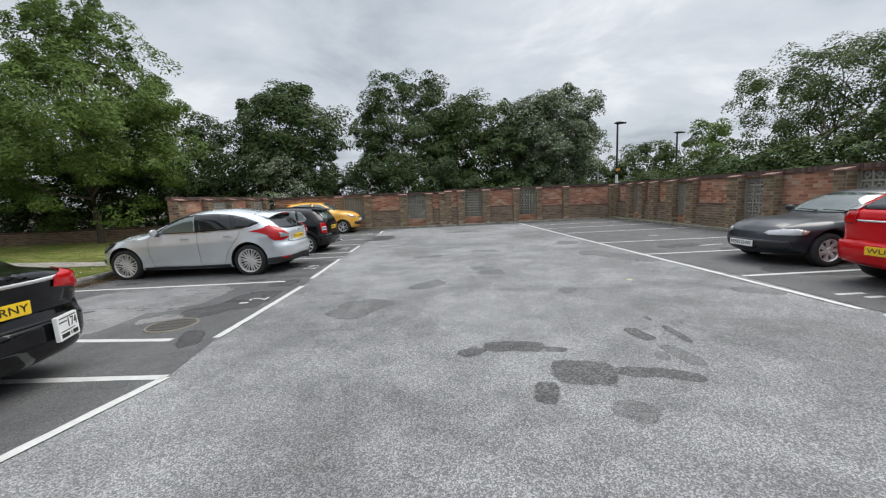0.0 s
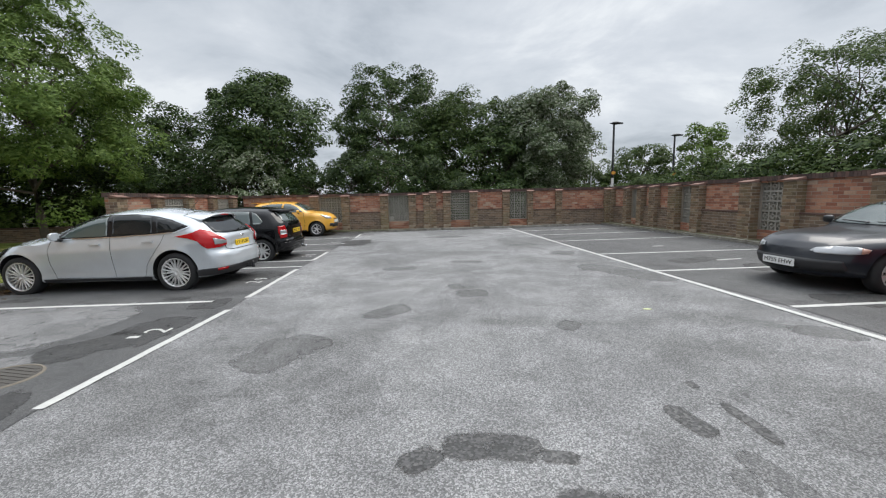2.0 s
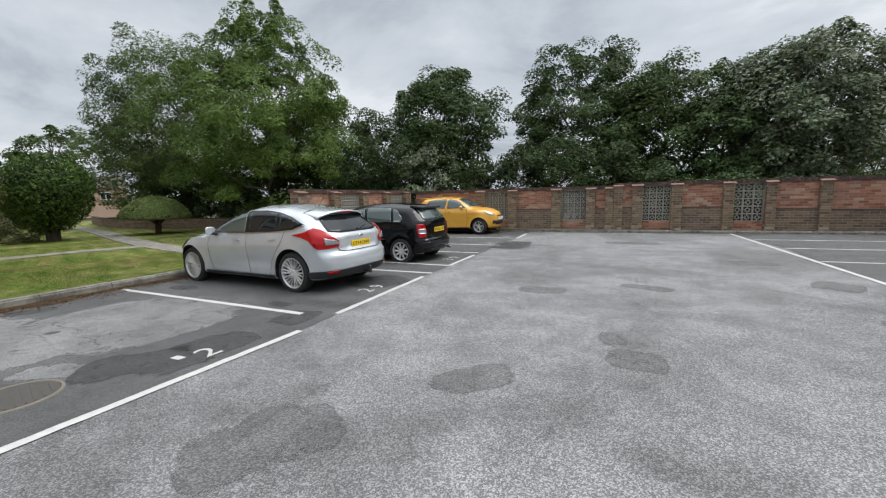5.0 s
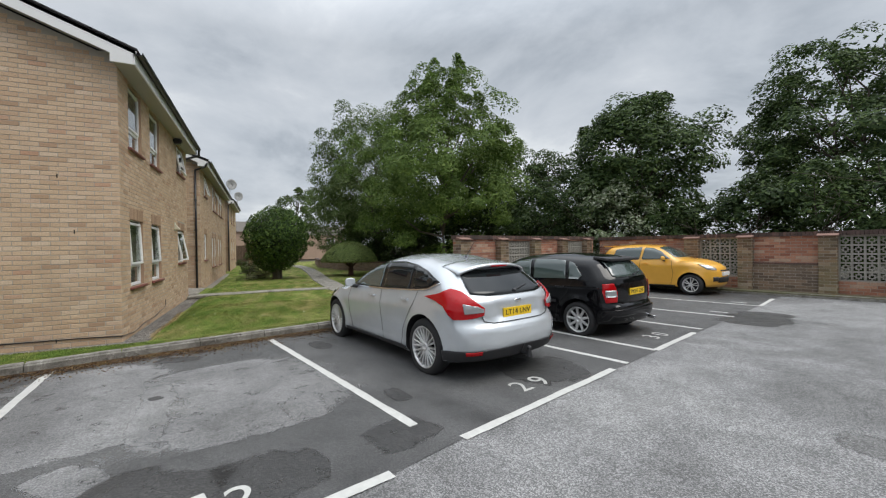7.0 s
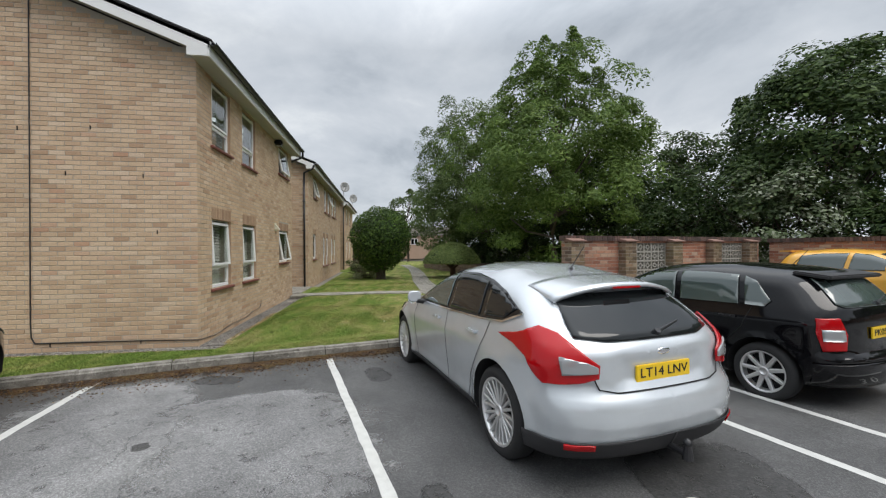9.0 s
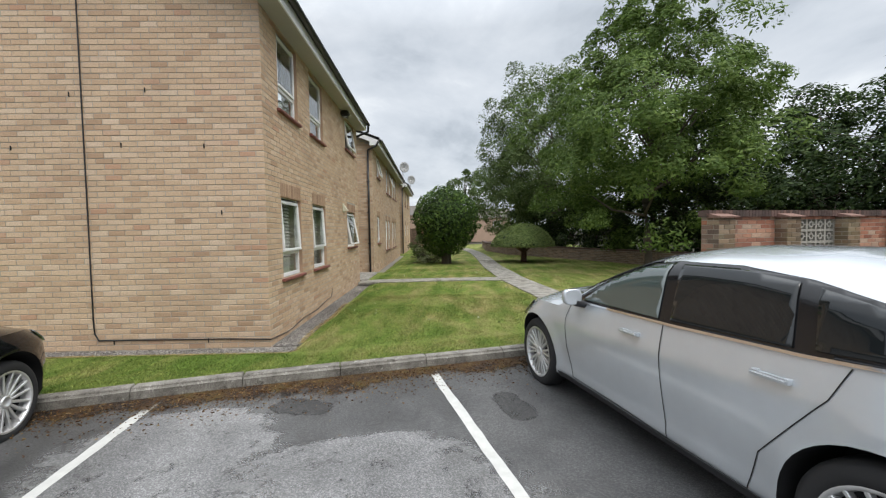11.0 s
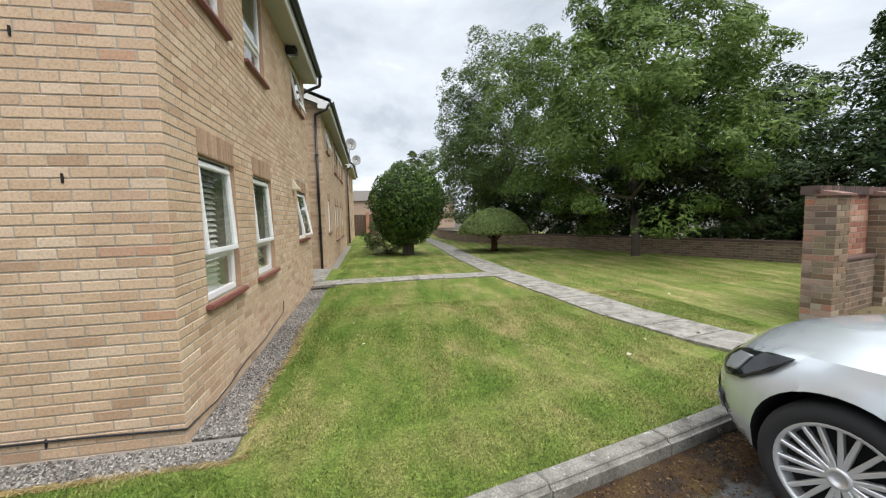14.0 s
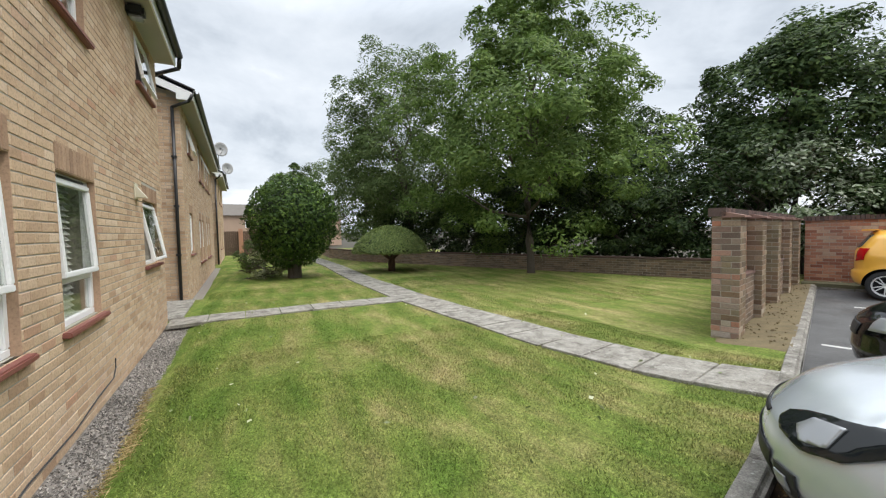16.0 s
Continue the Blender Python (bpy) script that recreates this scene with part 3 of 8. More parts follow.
# ---- boundary walls ----
def screen_block_mesh(w, h, t=0.09):
    """A pierced concrete block: outer frame, inner ring, four stubs."""
    bm = bmesh.new()
    e = 0.022
    for it in ((0, w, 0, t, 0, e), (0, w, 0, t, h - e, h), (0, e, 0, t, e, h - e), (w - e, w, 0, t, e, h - e)):
        box(bm, *it)
    cx, cz, r = w / 2, h / 2, min(w, h) * 0.24
    k = 0.024
    for it in ((cx - r, cx + r, 0.004, t - 0.004, cz - r, cz - r + k), (cx - r, cx + r, 0.004, t - 0.004, cz + r - k, cz + r),
               (cx - r, cx - r + k, 0.004, t - 0.004, cz - r + k, cz + r - k), (cx + r - k, cx + r, 0.004, t - 0.004, cz - r + k, cz + r - k)):
        box(bm, *it)
    for it in ((cx - k / 2, cx + k / 2, 0.004, t - 0.004, e, cz - r), (cx - k / 2, cx + k / 2, 0.004, t - 0.004, cz + r, h - e),
               (e, cx - r, 0.004, t - 0.004, cz - k / 2, cz + k / 2), (cx + r, w - e, 0.004, t - 0.004, cz - k / 2, cz + k / 2)):
        box(bm, *it)
    me = bpy.data.meshes.new("screen_block")
    bm.to_mesh(me); bm.free(); me.materials.append(M["screen"])
    return me


def boundary_wall(name, label, p0, d, side, length, piers, screens, plinths, top, z0, step=None, seed=1, reach=0.24, thick=0.22):
    """A panelled brick wall. side: +1 when the car park lies to the left of d. top: function of s."""
    m = plan_frame(p0, d, 0)
    # in this frame the visible face lies at out = 0 and the wall's body behind it
    flip = Matrix.Diagonal((1, side, 1, 1))
    w = thing(name, label, "wall", kind="structure")
    base = z0
    cope = 0.11
    bm = bmesh.new()
    spans = [(0.0, length, top(length / 2))] if step is None else [(0.0, step, top(0)), (step, length, top(length))]
    for a, b, tz in spans:
        ops = [(s[0], s[1], s[2], s[3]) for s in screens if a <= s[0] < b]
        cells = wall_cells(a, b, base - 0.3, tz - cope, ops, -thick, -0.001)
        part("mortar_core", cells, M["mortar_grey"], w).matrix_basis = m @ flip
        rects = [(a, b, base - 0.02, tz - cope)]
        br = brickwork(rects, ops + [(q[0], q[1], -1, 9) for q in piers], seed=seed, course=0.078)
        brick_sheet("brickwork", br, m @ flip, M["red_brick"], w, "weathered red-orange facing bricks")
        back = brickwork(rects, ops, seed=seed + 5, course=0.078)
        brick_sheet("back_brickwork", back, m @ flip @ Matrix.Translation((0, -thick, 0)) @ Matrix.Diagonal((1, -1, 1, 1)), M["red_brick"], w, "weathered red bricks of the rear face")
        # coping of bricks on edge
        v, f = [], []
        u = a - 0.03
        while u < b + 0.02:
            e = min(u + 0.068, b + 0.03)
            k = len(v)
            j = random.uniform(-0.005, 0.005)
            for zz in (tz - cope, tz + j):
                v += [(u, -thick - 0.04, zz), (e, -thick - 0.04, zz), (e, 0.05, zz), (u, 0.05, zz)]
            f += [(k, k + 3, k + 2, k + 1), (k + 4, k + 5, k + 6, k + 7), (k, k + 1, k + 5, k + 4), (k + 1, k + 2, k + 6, k + 5), (k + 2, k + 3, k + 7, k + 6), (k + 3, k, k + 4, k + 7)]
            u += 0.076
        c = part("coping", raw("coping", v, f, [M["coping"]]), None, w, "dark brick-on-edge coping")
        c.matrix_basis = m @ flip
    for q in piers:
        a, b = q[0], q[1]
        out = q[2] if len(q) > 2 else reach
        pt = top(a + 0.01) - cope - 0.02
        body = boxes((a, b, -0.05, out - 0.003, base - 0.3, pt))
        pier = part("pier", body, M["mortar_grey"], w)
        pier.matrix_basis = m @ flip
        br = brickwork([(a, b, base - 0.02, pt)], seed=seed + int(a * 10), course=0.078)
        brick_sheet("pier_face", br, Matrix.Translation((0, out, 0)), M["brown_brick"], pier, "brown brick pier face")
        for u, s in ((a, -1), (b, 1)):
            side_m = Matrix.Translation((u, 0, 0)) @ Matrix(((0, s, 0, 0), (1, 0, 0, 0), (0, 0, 1, 0), (0, 0, 0, 1)))
            br = brickwork([(0.0, out, base - 0.02, pt)], seed=seed + 3, course=0.078)
            brick_sheet("pier_side", br, side_m, M["brown_brick"], pier)
        # sloping tile cap
        bm = bmesh.new()
        hh = 0.055
        vs = [bm.verts.new(c) for c in ((a - 0.03, 0.0, pt), (b + 0.03, 0.0, pt), (b + 0.03, out + 0.05, pt), (a - 0.03, out + 0.05, pt),
                                        (a - 0.03, 0.0, pt + hh + 0.03), (b + 0.03, 0.0, pt + hh + 0.03), (b + 0.03, out + 0.05, pt + 0.022), (a - 0.03, out + 0.05, pt + 0.022))]
        for i in ((3, 2, 1, 0), (4, 5, 6, 7), (0, 1, 5, 4), (1, 2, 6, 5), (2, 3, 7, 6), (3, 0, 4, 7)):
            bm.faces.new([vs[k] for k in i])
        cap = part("pier_cap", bm, M["cap_tile"], pier, "sloping clay tile cap")
    for a, b, lo, hi in screens:
        nx, nz = max(2, round((b - a) / 0.24)), max(2, round((hi - lo) / 0.24))
        key = (round((b - a) / nx, 3), round((hi - lo) / nz, 3))
        if key not in SCREENS:
            SCREENS[key] = screen_block_mesh(*key)
        panel = part("screen_panel", boxes((a, b, -thick + 0.02, -0.02, lo - 0.05, lo - 0.002)), M["concrete"], w, "pierced grey concrete screen panel")
        panel.matrix_basis = m @ flip
        for i in range(nx):
            for j in range(nz):
                ob = part("screen_block", SCREENS[key], None, panel)
                ob.matrix_basis = Matrix.Translation((a + i * key[0], -thick / 2 - 0.045, lo + j * key[1]))
    for a, b, hi in plinths:
        pl = part("plinth", boxes((a, b, -0.02, 0.10, base - 0.3, hi)), M["mortar_grey"], w)
        pl.matrix_basis = m @ flip
        br = brickwork([(a, b, base - 0.02, hi)], seed=seed + 9, course=0.078)
        brick_sheet("plinth_face", br, Matrix.Translation((0, 0.10, 0)), M["dirty_brick"], pl, "soot-dark brick plinth")
        br = boxes((a, b, 0.0, 0.125, hi, hi + 0.03))
        part("plinth_top", br, M["coping"], pl)
    return w


SCREENS = {}
M["cap_tile"] = simple("pier_cap_tile", (0.20, 0.115, 0.09), 0.85, vary=0.35, scale=7, bumps=0.3)
far_piers = [(2.97, 3.35), (4.37, 4.7), (6.08, 6.42), (7.34, 7.65), (8.0, 8.27), (8.285, 8.57), (8.88, 9.2), (10.08, 10.4), (11.55, 11.84), (12.66, 12.9), (13.95, 14.2), (16.15, 16.5)]
boundary_wall("wall_far", "panelled red brick boundary wall with piers and pierced concrete screens", FAR0, FARD, -1, 16.6, far_piers,
              [(3.36, 4.36, 0.40, 1.52), (6.43, 7.33, 0.40, 1.52), (9.21, 10.07, 0.38, 1.60), (11.85, 12.65, 0.38, 1.60)],
              [(4.7, 6.08, 0.80), (7.65, 8.0, 0.8), (8.57, 8.88, 0.85), (10.4, 11.55, 0.84), (12.9, 13.95, 0.78), (14.2, 16.15, 0.74)],
              lambda s: 1.66 if s < 8.28 else 1.73, 0.02, step=8.28, seed=11, reach=0.2)
right_piers = [(0.02, 0.3), (1.42, 1.67), (2.46, 2.75), (3.3, 3.65), (4.45, 4.83), (5.61, 5.95), (7.5, 7.88), (8.77, 9.1), (10.58, 10.84), (11.8, 12.12), (13.5, 13.85), (14.8, 15.1)]
boundary_wall("wall_right", "panelled red brick boundary wall with brown piers and square-patterned screens", RIGHT0, RIGHTD, -1, 18.5, right_piers,
              [(1.68, 2.45, 0.38, 1.58), (4.84, 5.6, 0.38, 1.58), (7.89, 8.76, 0.40, 1.62), (10.85, 11.79, 0.42, 1.62), (13.86, 14.79, 0.42, 1.62)],
              [(0.3, 1.42, 0.85), (2.75, 3.3, 0.9), (3.65, 4.45, 0.85), (5.95, 7.5, 0.84), (9.1, 10.58, 0.85), (12.12, 13.5, 0.85)],
              lambda s: 1.74, 0.05, seed=23)
left_piers = [(0.0, 0.36), (1.58, 1.92), (3.18, 3.52), (4.72, 5.06), (6.3, 6.64)]
boundary_wall("wall_left", "stub of panelled red brick wall beside the lawn", LEFT0, LEFTD, -1, 7.1, left_piers,
              [(1.93, 3.17, 0.45, 1.55), (5.07, 6.29, 0.45, 1.55)], [(0.36, 1.58, 0.72), (3.52, 4.72, 0.72)], lambda s: 1.70, -0.08, seed=31, reach=0.20, thick=0.11)

# brick face on the free end of the stub wall
M["worn_brick"] = brick_mat("worn_brick", [(0, (0.13, 0.09, 0.07)), (0.3, (0.25, 0.16, 0.12)), (0.55, (0.30, 0.23, 0.18)), (0.8, (0.36, 0.16, 0.10)), (0.92, (0.40, 0.34, 0.29)), (1, (0.46, 0.17, 0.09))], True, 0.5, (0.22, 0.19, 0.15))
end_m = plan_frame(LEFT0, LEFTD) @ Matrix(((0, -1, 0, 0), (-1, 0, 0, 0), (0, 0, 1, 0), (0, 0, 0, 1)))
stub = bpy.data.objects["wall_left"]
brick_sheet("end_brickwork", brickwork([(-0.11, 0.20, -0.1, 1.57)], seed=5, course=0.078), end_m, M["worn_brick"], stub, "worn brown and red bricks of the free end")

# bare dry verge between the stub wall and the kerb
M["dry_earth"] = simple("dry_stony_earth", (0.135, 0.105, 0.055), 0.95, vary=0.75, scale=5, bumps=1.0)
vv, vf = [], []
for i in range(40):
    yy = 9.35 + 6.6 * i / 39
    xw = LEFT0.x + LEFTD.x / LEFTD.y * (yy - LEFT0.y) - 0.02
    xk = kerb_x(yy) - 0.105
    for q in range(7):
        xx = xw + (xk - xw) * q / 6
        edge = 0.05 * noise.noise((yy * 5, q * 3.0, 1.0))
        vv.append((xx, yy + (edge * 4 if i == 0 else 0), lawn_z(xx, yy) + (-0.012 if i == 0 else 0.02) + edge * 0.5))
for i in range(39):
    for q in range(6):
        c = i * 7 + q
        vf.append((c, c + 1, c + 8, c + 7))
tagged(part("ground", raw("ground", vv, vf, [M["dry_earth"]]), None, None, smooth=True), "bare stony verge with dry moss beside the stub wall", "verge", kind="structure")
rv = np.random.default_rng(44)
rub = bmesh.new()
for _ in range(260):
    yy = rv.uniform(9.6, 15.8)
    xw = LEFT0.x + LEFTD.x / LEFTD.y * (yy - LEFT0.y) + 0.05
    xx = xw + (kerb_x(yy) - 0.15 - xw) * rv.random() ** 1.3
    r = rv.uniform(0.005, 0.02)
    bmesh.ops.create_icosphere(rub, subdivisions=1, radius=r, matrix=Matrix.Translation((xx, yy, lawn_z(xx, yy) + 0.02 + r * 0.3)) @ pose(0, 0, 0, rv.uniform(0, 90), rv.uniform(0, 90), 0) @ Matrix.Diagonal((1.3, 0.9, 0.55, 1)))
tagged(part("rubble", rub, M["dry_earth"], None), "crumbs of mortar and stone below the stub wall", "rubble", kind="stuff")

# low wall behind the lawn
LOW = [(-12.6, 16.55), (-15.4, 15.5), (-19.4, 13.75), (-24.0, 11.75), (-28.5, 9.6), (-33.0, 8.9), (-40.0, 9.5)]
low_wall = thing("wall_low", "low dark brick garden wall behind the lawn", "wall", kind="structure")
for a, b in zip(LOW[:-1], LOW[1:]):
    a, b = Vector(a), Vector(b)
    m = plan_frame(b, a - b)
    ln = (a - b).length
    core = part("mortar_core", boxes((0, ln, 0.001, 0.21, -0.3, 0.46)), M["mortar_grey"], low_wall)
    core.matrix_basis = m
    br = brickwork([(0, ln, -0.08, 0.46)], seed=41)
    brick_sheet("brickwork", br, m @ Matrix.Diagonal((1, -1, 1, 1)), M["dirty_brick"], low_wall, "sooty brown bricks")
    c = part("coping", boxes((-0.02, ln + 0.02, -0.04, 0.25, 0.46, 0.53), bevel=0.012), M["coping"], low_wall)
    c.matrix_basis = m


# ---- flats ----
def window(parent, x0, x1, z0, z1, y, kind="tall", tilt=0.0, blind=False):
    """A white casement in a wall that faces +y; the opening is x0..x1 (x0 < x1), its frame set back from y."""
    w = part("window", boxes((x0, x1, y - 0.26, y - 0.155, z0 + 0.0, z0 + 0.03)), M["upvc"], parent)
    f = 0.055
    yb, yf = y - 0.11, y - 0.05
    it = [(x0, x1, yb, yf, z0, z0 + f), (x0, x1, yb, yf, z1 - f, z1), (x0, x0 + f, yb, yf, z0 + f, z1 - f), (x1 - f, x1, yb, yf, z0 + f, z1 - f)]
    zm = z0 + (z1 - z0) * 0.30
    if kind == "tall":
        it.append((x0 + f, x1 - f, yb, yf, zm - f / 2, zm + f / 2))
    part("window_frame", boxes(*it, bevel=0.006), M["upvc"], w, "white plastic frame")

    def sash(a, b, c, d, ang):
        s = 0.045
        items = [(a, b, -0.02, 0.025, c, c + s), (a, b, -0.02, 0.025, d - s, d), (a, a + s, -0.02, 0.025, c + s, d - s), (b - s, b, -0.02, 0.025, c + s, d - s)]
        hinge = Matrix.Translation((0, yf, d)) @ pose(0, 0, 0, ang) @ Matrix.Translation((0, 0, -d))
        part("sash", boxes(*items, bevel=0.006, m=hinge), M["upvc"], w, "white opening sash")
        p = part("pane", boxes((a + s, b - s, -0.004, 0.004, c + s, d - s), m=hinge), M["pane"], w)
        p.visible_shadow = False

    if kind == "tall":
        sash(x0 + f, x1 - f, zm + f / 2, z1 - f, tilt)
        p = part("pane", boxes((x0 + f, x1 - f, yf - 0.03, yf - 0.022, z0 + f, zm - f / 2)), M["pane"], w)
        p.visible_shadow = False
    else:
        sash(x0 + f, x1 - f, z0 + f, z1 - f, tilt)
    part("vent", boxes((x0 + 0.15, x1 - 0.15, yf, yf + 0.012, z1 - f + 0.015, z1 - f + 0.03)), M["black_plastic"], w)
    # tiled sill
    part("window_sill", boxes((x0 - 0.06, x1 + 0.06, y - 0.06, y + 0.06, z0 - 0.05, z0 - 0.004), bevel=0.01, m=Matrix.Translation((0, 0, 0))), M["sill_tile"], w, "dark red clay sill")
    if blind:
        bb = bmesh.new()
        for z in np.arange(z0 + 0.05, z1 - 0.04, 0.055):
            box(bb, x0 + 0.03, x1 - 0.03, -0.03, 0.03, -0.002, 0.002, m=Matrix.Translation((0, y - 0.21, z)) @ pose(0, 0, 0, -48))
        part("blind", bb, M["blind"], w, "white slatted blind")
    return w


M["blind"] = simple("blind_slats", (0.75, 0.74, 0.70), 0.5, bumps=0)
M["room"] = simple("room_plaster", (0.45, 0.43, 0.40), 0.9, bumps=0)


def flats(name, label, x_near, x_far, y_front, y_back, z_base, z_eave, openings, seed, pitch_deg=21.0, singles=False, gable=True):
    """A two-storey block: brick gable facing +x at x_near, front facing +y."""
    w = thing(name, label, "building")
    length = x_near - x_far
    depth = y_front - y_back
    t = 0.27
    # front wall: u runs towards -x, out is +y
    mf = Matrix(((-1, 0, 0, x_near), (0, 1, 0, y_front), (0, 0, 1, 0), (0, 0, 0, 1)))
    ops = [(x_near - o[1], x_near - o[0], o[2], o[3]) for o in openings]
    front = part("wall", wall_cells(0, length, z_base - 0.3, z_eave + 0.2, ops, -t, -0.001), M["mortar_buff"], w, "buff brick front wall")
    front.matrix_basis = mf
    br = brickwork([(0, length, z_base - 0.15, z_eave + 0.15)], [(a, b, lo, hi + (0.222 if hi < 3 else 0)) for a, b, lo, hi in ops], seed=seed)
    upright = []
    for a, b, lo, hi in ops:
        if hi < 3:
            k = round((b - a) / 0.075)
            upright += [(a + (b - a) * i / k + 0.004, a + (b - a) * (i + 1) / k - 0.004, hi + 0.003, hi + 0.215, False, 0.006) for i in range(k)]
    brick_sheet("soldier_course", upright, Matrix(), M["reveal"], front, "darker upright bricks over the windows")
    picked = []
    if singles:
        picked = [b for b in br if b[4] and b[0] < 1.35 and z_base + 0.1 < b[2] < 2.3][:150]
        chosen = set(picked)
        br = [b for b in br if b not in chosen]
    brick_sheet("brickwork", br, Matrix(), M["buff_brick"], front, "pale buff facing bricks")
    single_bricks(picked, Matrix(), M["buff_brick_single"], front)
    # reveals of the openings in brick
    for a, b, lo, hi in ops:
        rv = bmesh.new()
        for it in ((a - 0.004, a + 0.004, -0.10, 0.002, lo, hi), (b - 0.004, b + 0.004, -0.10, 0.002, lo, hi), (a, b, -0.10, 0.002, hi - 0.004, hi + 0.004)):
            box(rv, *it)
        part("reveal", rv, M["reveal"], front)
    tan = math.tan(radians(pitch_deg))
    ridge = z_eave + tan * depth / 2
    # gable: u runs towards -y from the front corner, out is +x
    if gable:
        mg = Matrix(((0, 1, 0, x_near), (-1, 0, 0, y_front), (0, 0, 1, 0), (0, 0, 0, 1)))
        bm = bmesh.new()
        prof = [(0.0, z_base - 0.3), (depth, z_base - 0.3), (depth, z_eave + 0.1), (depth / 2, ridge + 0.1), (0.0, z_eave + 0.1)]
        lo_v = [bm.verts.new((u, -0.002, z)) for u, z in prof]
        hi_v = [bm.verts.new((u, -t, z)) for u, z in prof]
        bm.faces.new(lo_v); bm.faces.new(hi_v[::-1])
        for i in range(5):
            j = (i + 1) % 5
            bm.faces.new((lo_v[j], lo_v[i], hi_v[i], hi_v[j]))
        bmesh.ops.recalc_face_normals(bm, faces=bm.faces)
        g = part("wall", bm, M["mortar_buff"], w, "buff brick gable wall")
        g.matrix_basis = mg

        def lim(z):
            k = max(0.0, (z - z_eave) / tan)
            return (k, depth - k)

        br = brickwork([(0.0, depth, z_base - 0.15, ridge)], (), lim, seed=seed + 1)
        picked = []
        if singles:
            picked = [b for b in br if b[4] and b[0] < 1.6 and z_base + 0.1 < b[2] < 2.2][:150]
            chosen = set(picked)
            br = [b for b in br if b not in chosen]
        brick_sheet("brickwork", br, Matrix(), M["buff_brick"], g, "pale buff facing bricks")
        single_bricks(picked, Matrix(), M["buff_brick_single"], g)
    # far gable and back, plain
    part("wall", boxes((x_far, x_far + t, y_back, y_front - t, z_base - 0.3, z_eave + 0.1), (x_far, x_near - t, y_back, y_back + t, z_base - 0.3, z_eave + 0.1)), M["mortar_buff"], w, "plain rear wall")
    # floor slab between the storeys and rooms' back wall
    part("room_wall", boxes((x_far + t, x_near - t, y_front - 3.2, y_front - 3.1, z_base, z_eave), (x_far + t, x_near - t, y_front - 3.1, y_front - t, 2.32, 2.45), (x_far + t, x_near - t, y_front - 3.1, y_front - t, z_base - 0.1, z_base + 0.05)), M["room"], w)
    # roof
    over, ov = 0.32, 0.28
    bm = bmesh.new()
    xa, xb = x_far - 0.05, x_near + ov
    yf, ym, yb = y_front + over, (y_front + y_back) / 2, y_back - over
    zf = z_eave + 0.12
    zr = zf + tan * (yf - ym)
    th = 0.07
    prof = [(yf, zf), (ym, zr), (yb, zf), (yb, zf + th), (ym, zr + th), (yf, zf + th)]
    p0 = [bm.verts.new((xa, y_, z_)) for y_, z_ in prof]
    p1 = [bm.verts.new((xb, y_, z_)) for y_, z_ in prof]
    for i in range(6):
        j = (i + 1) % 6
        bm.faces.new((p0[i], p0[j], p1[j], p1[i]))
    bm.faces.new(p0[::-1]); bm.faces.new(p1)
    bmesh.ops.recalc_face_normals(bm, faces=bm.faces)
    roof = part("roof", bm, M["roof_tile"], w, "dark tiled pitched roof")
    # tile edge along the verge, and courses
    tiles = bmesh.new()
    slope = math.hypot(yf - ym, zr - zf)
    k = int(slope / 0.30)
    ang = math.degrees(math.atan2(zr - zf, yf - ym))
    for i in range(k):
        f0 = i / k
        yy, z_ = yf + (ym - yf) * f0, zf + th + (zr - zf) * f0
        mm = Matrix.Translation((0, yy + 0.02, z_)) @ pose(0, 0, 0, -ang)
        box(tiles, xa, xb + 0.02, -0.34, 0.0, 0.0, 0.022, m=mm)
    part("tile_course", tiles, M["roof_tile"], roof)
    part("soffit", boxes((x_far, xb - 0.03, y_front + 0.004, yf - 0.03, z_eave - 0.03, z_eave - 0.015)), M["soffit"], roof, "boarded soffit")
    part("fascia", boxes((x_far, xb, yf - 0.03, yf - 0.008, z_eave - 0.05, zf + 0.05)), M["white_paint"], roof, "white fascia board")
    # gutter: half-round
    gb = bmesh.new()
    seg = 8
    rows = []
    for x_ in (x_far, xb + 0.03):
        rows.append([gb.verts.new((x_, yf + 0.055 - 0.055 * math.cos(math.pi * i / seg), zf + 0.03 - 0.055 * math.sin(math.pi * i / seg))) for i in range(seg + 1)])
    for i in range(seg):
        gb.faces.new((rows[0][i], rows[0][i + 1], rows[1][i + 1], rows[1][i]))
    gu = part("gutter", gb, M["black_plastic"], roof, "black half-round gutter")
    sol = gu.modifiers.new("thickness", "SOLIDIFY"); sol.thickness = 0.006
    if gable:
        bb = bmesh.new()
        mm = Matrix.Translation((xb - 0.025, yf + 0.0, zf)) @ pose(0, 0, 0, -ang)
        box(bb, 0, 0.025, -slope - 0.05, 0.0, -0.15, 0.055, m=mm)
        part("bargeboard", bb, M["white_paint"], roof, "white bargeboard")
        sb = bmesh.new()
        box(sb, -ov, 0.0, -slope, 0.0, -0.10, -0.085, m=mm)
        part("verge_soffit", sb, M["soffit"], roof)
        part("box_end", boxes((xb - 0.03, xb + 0.002, y_front - 0.02, yf - 0.032, z_eave - 0.05, zf - 0.02)), M["white_paint"], roof, "white boxed eaves end")
    return w


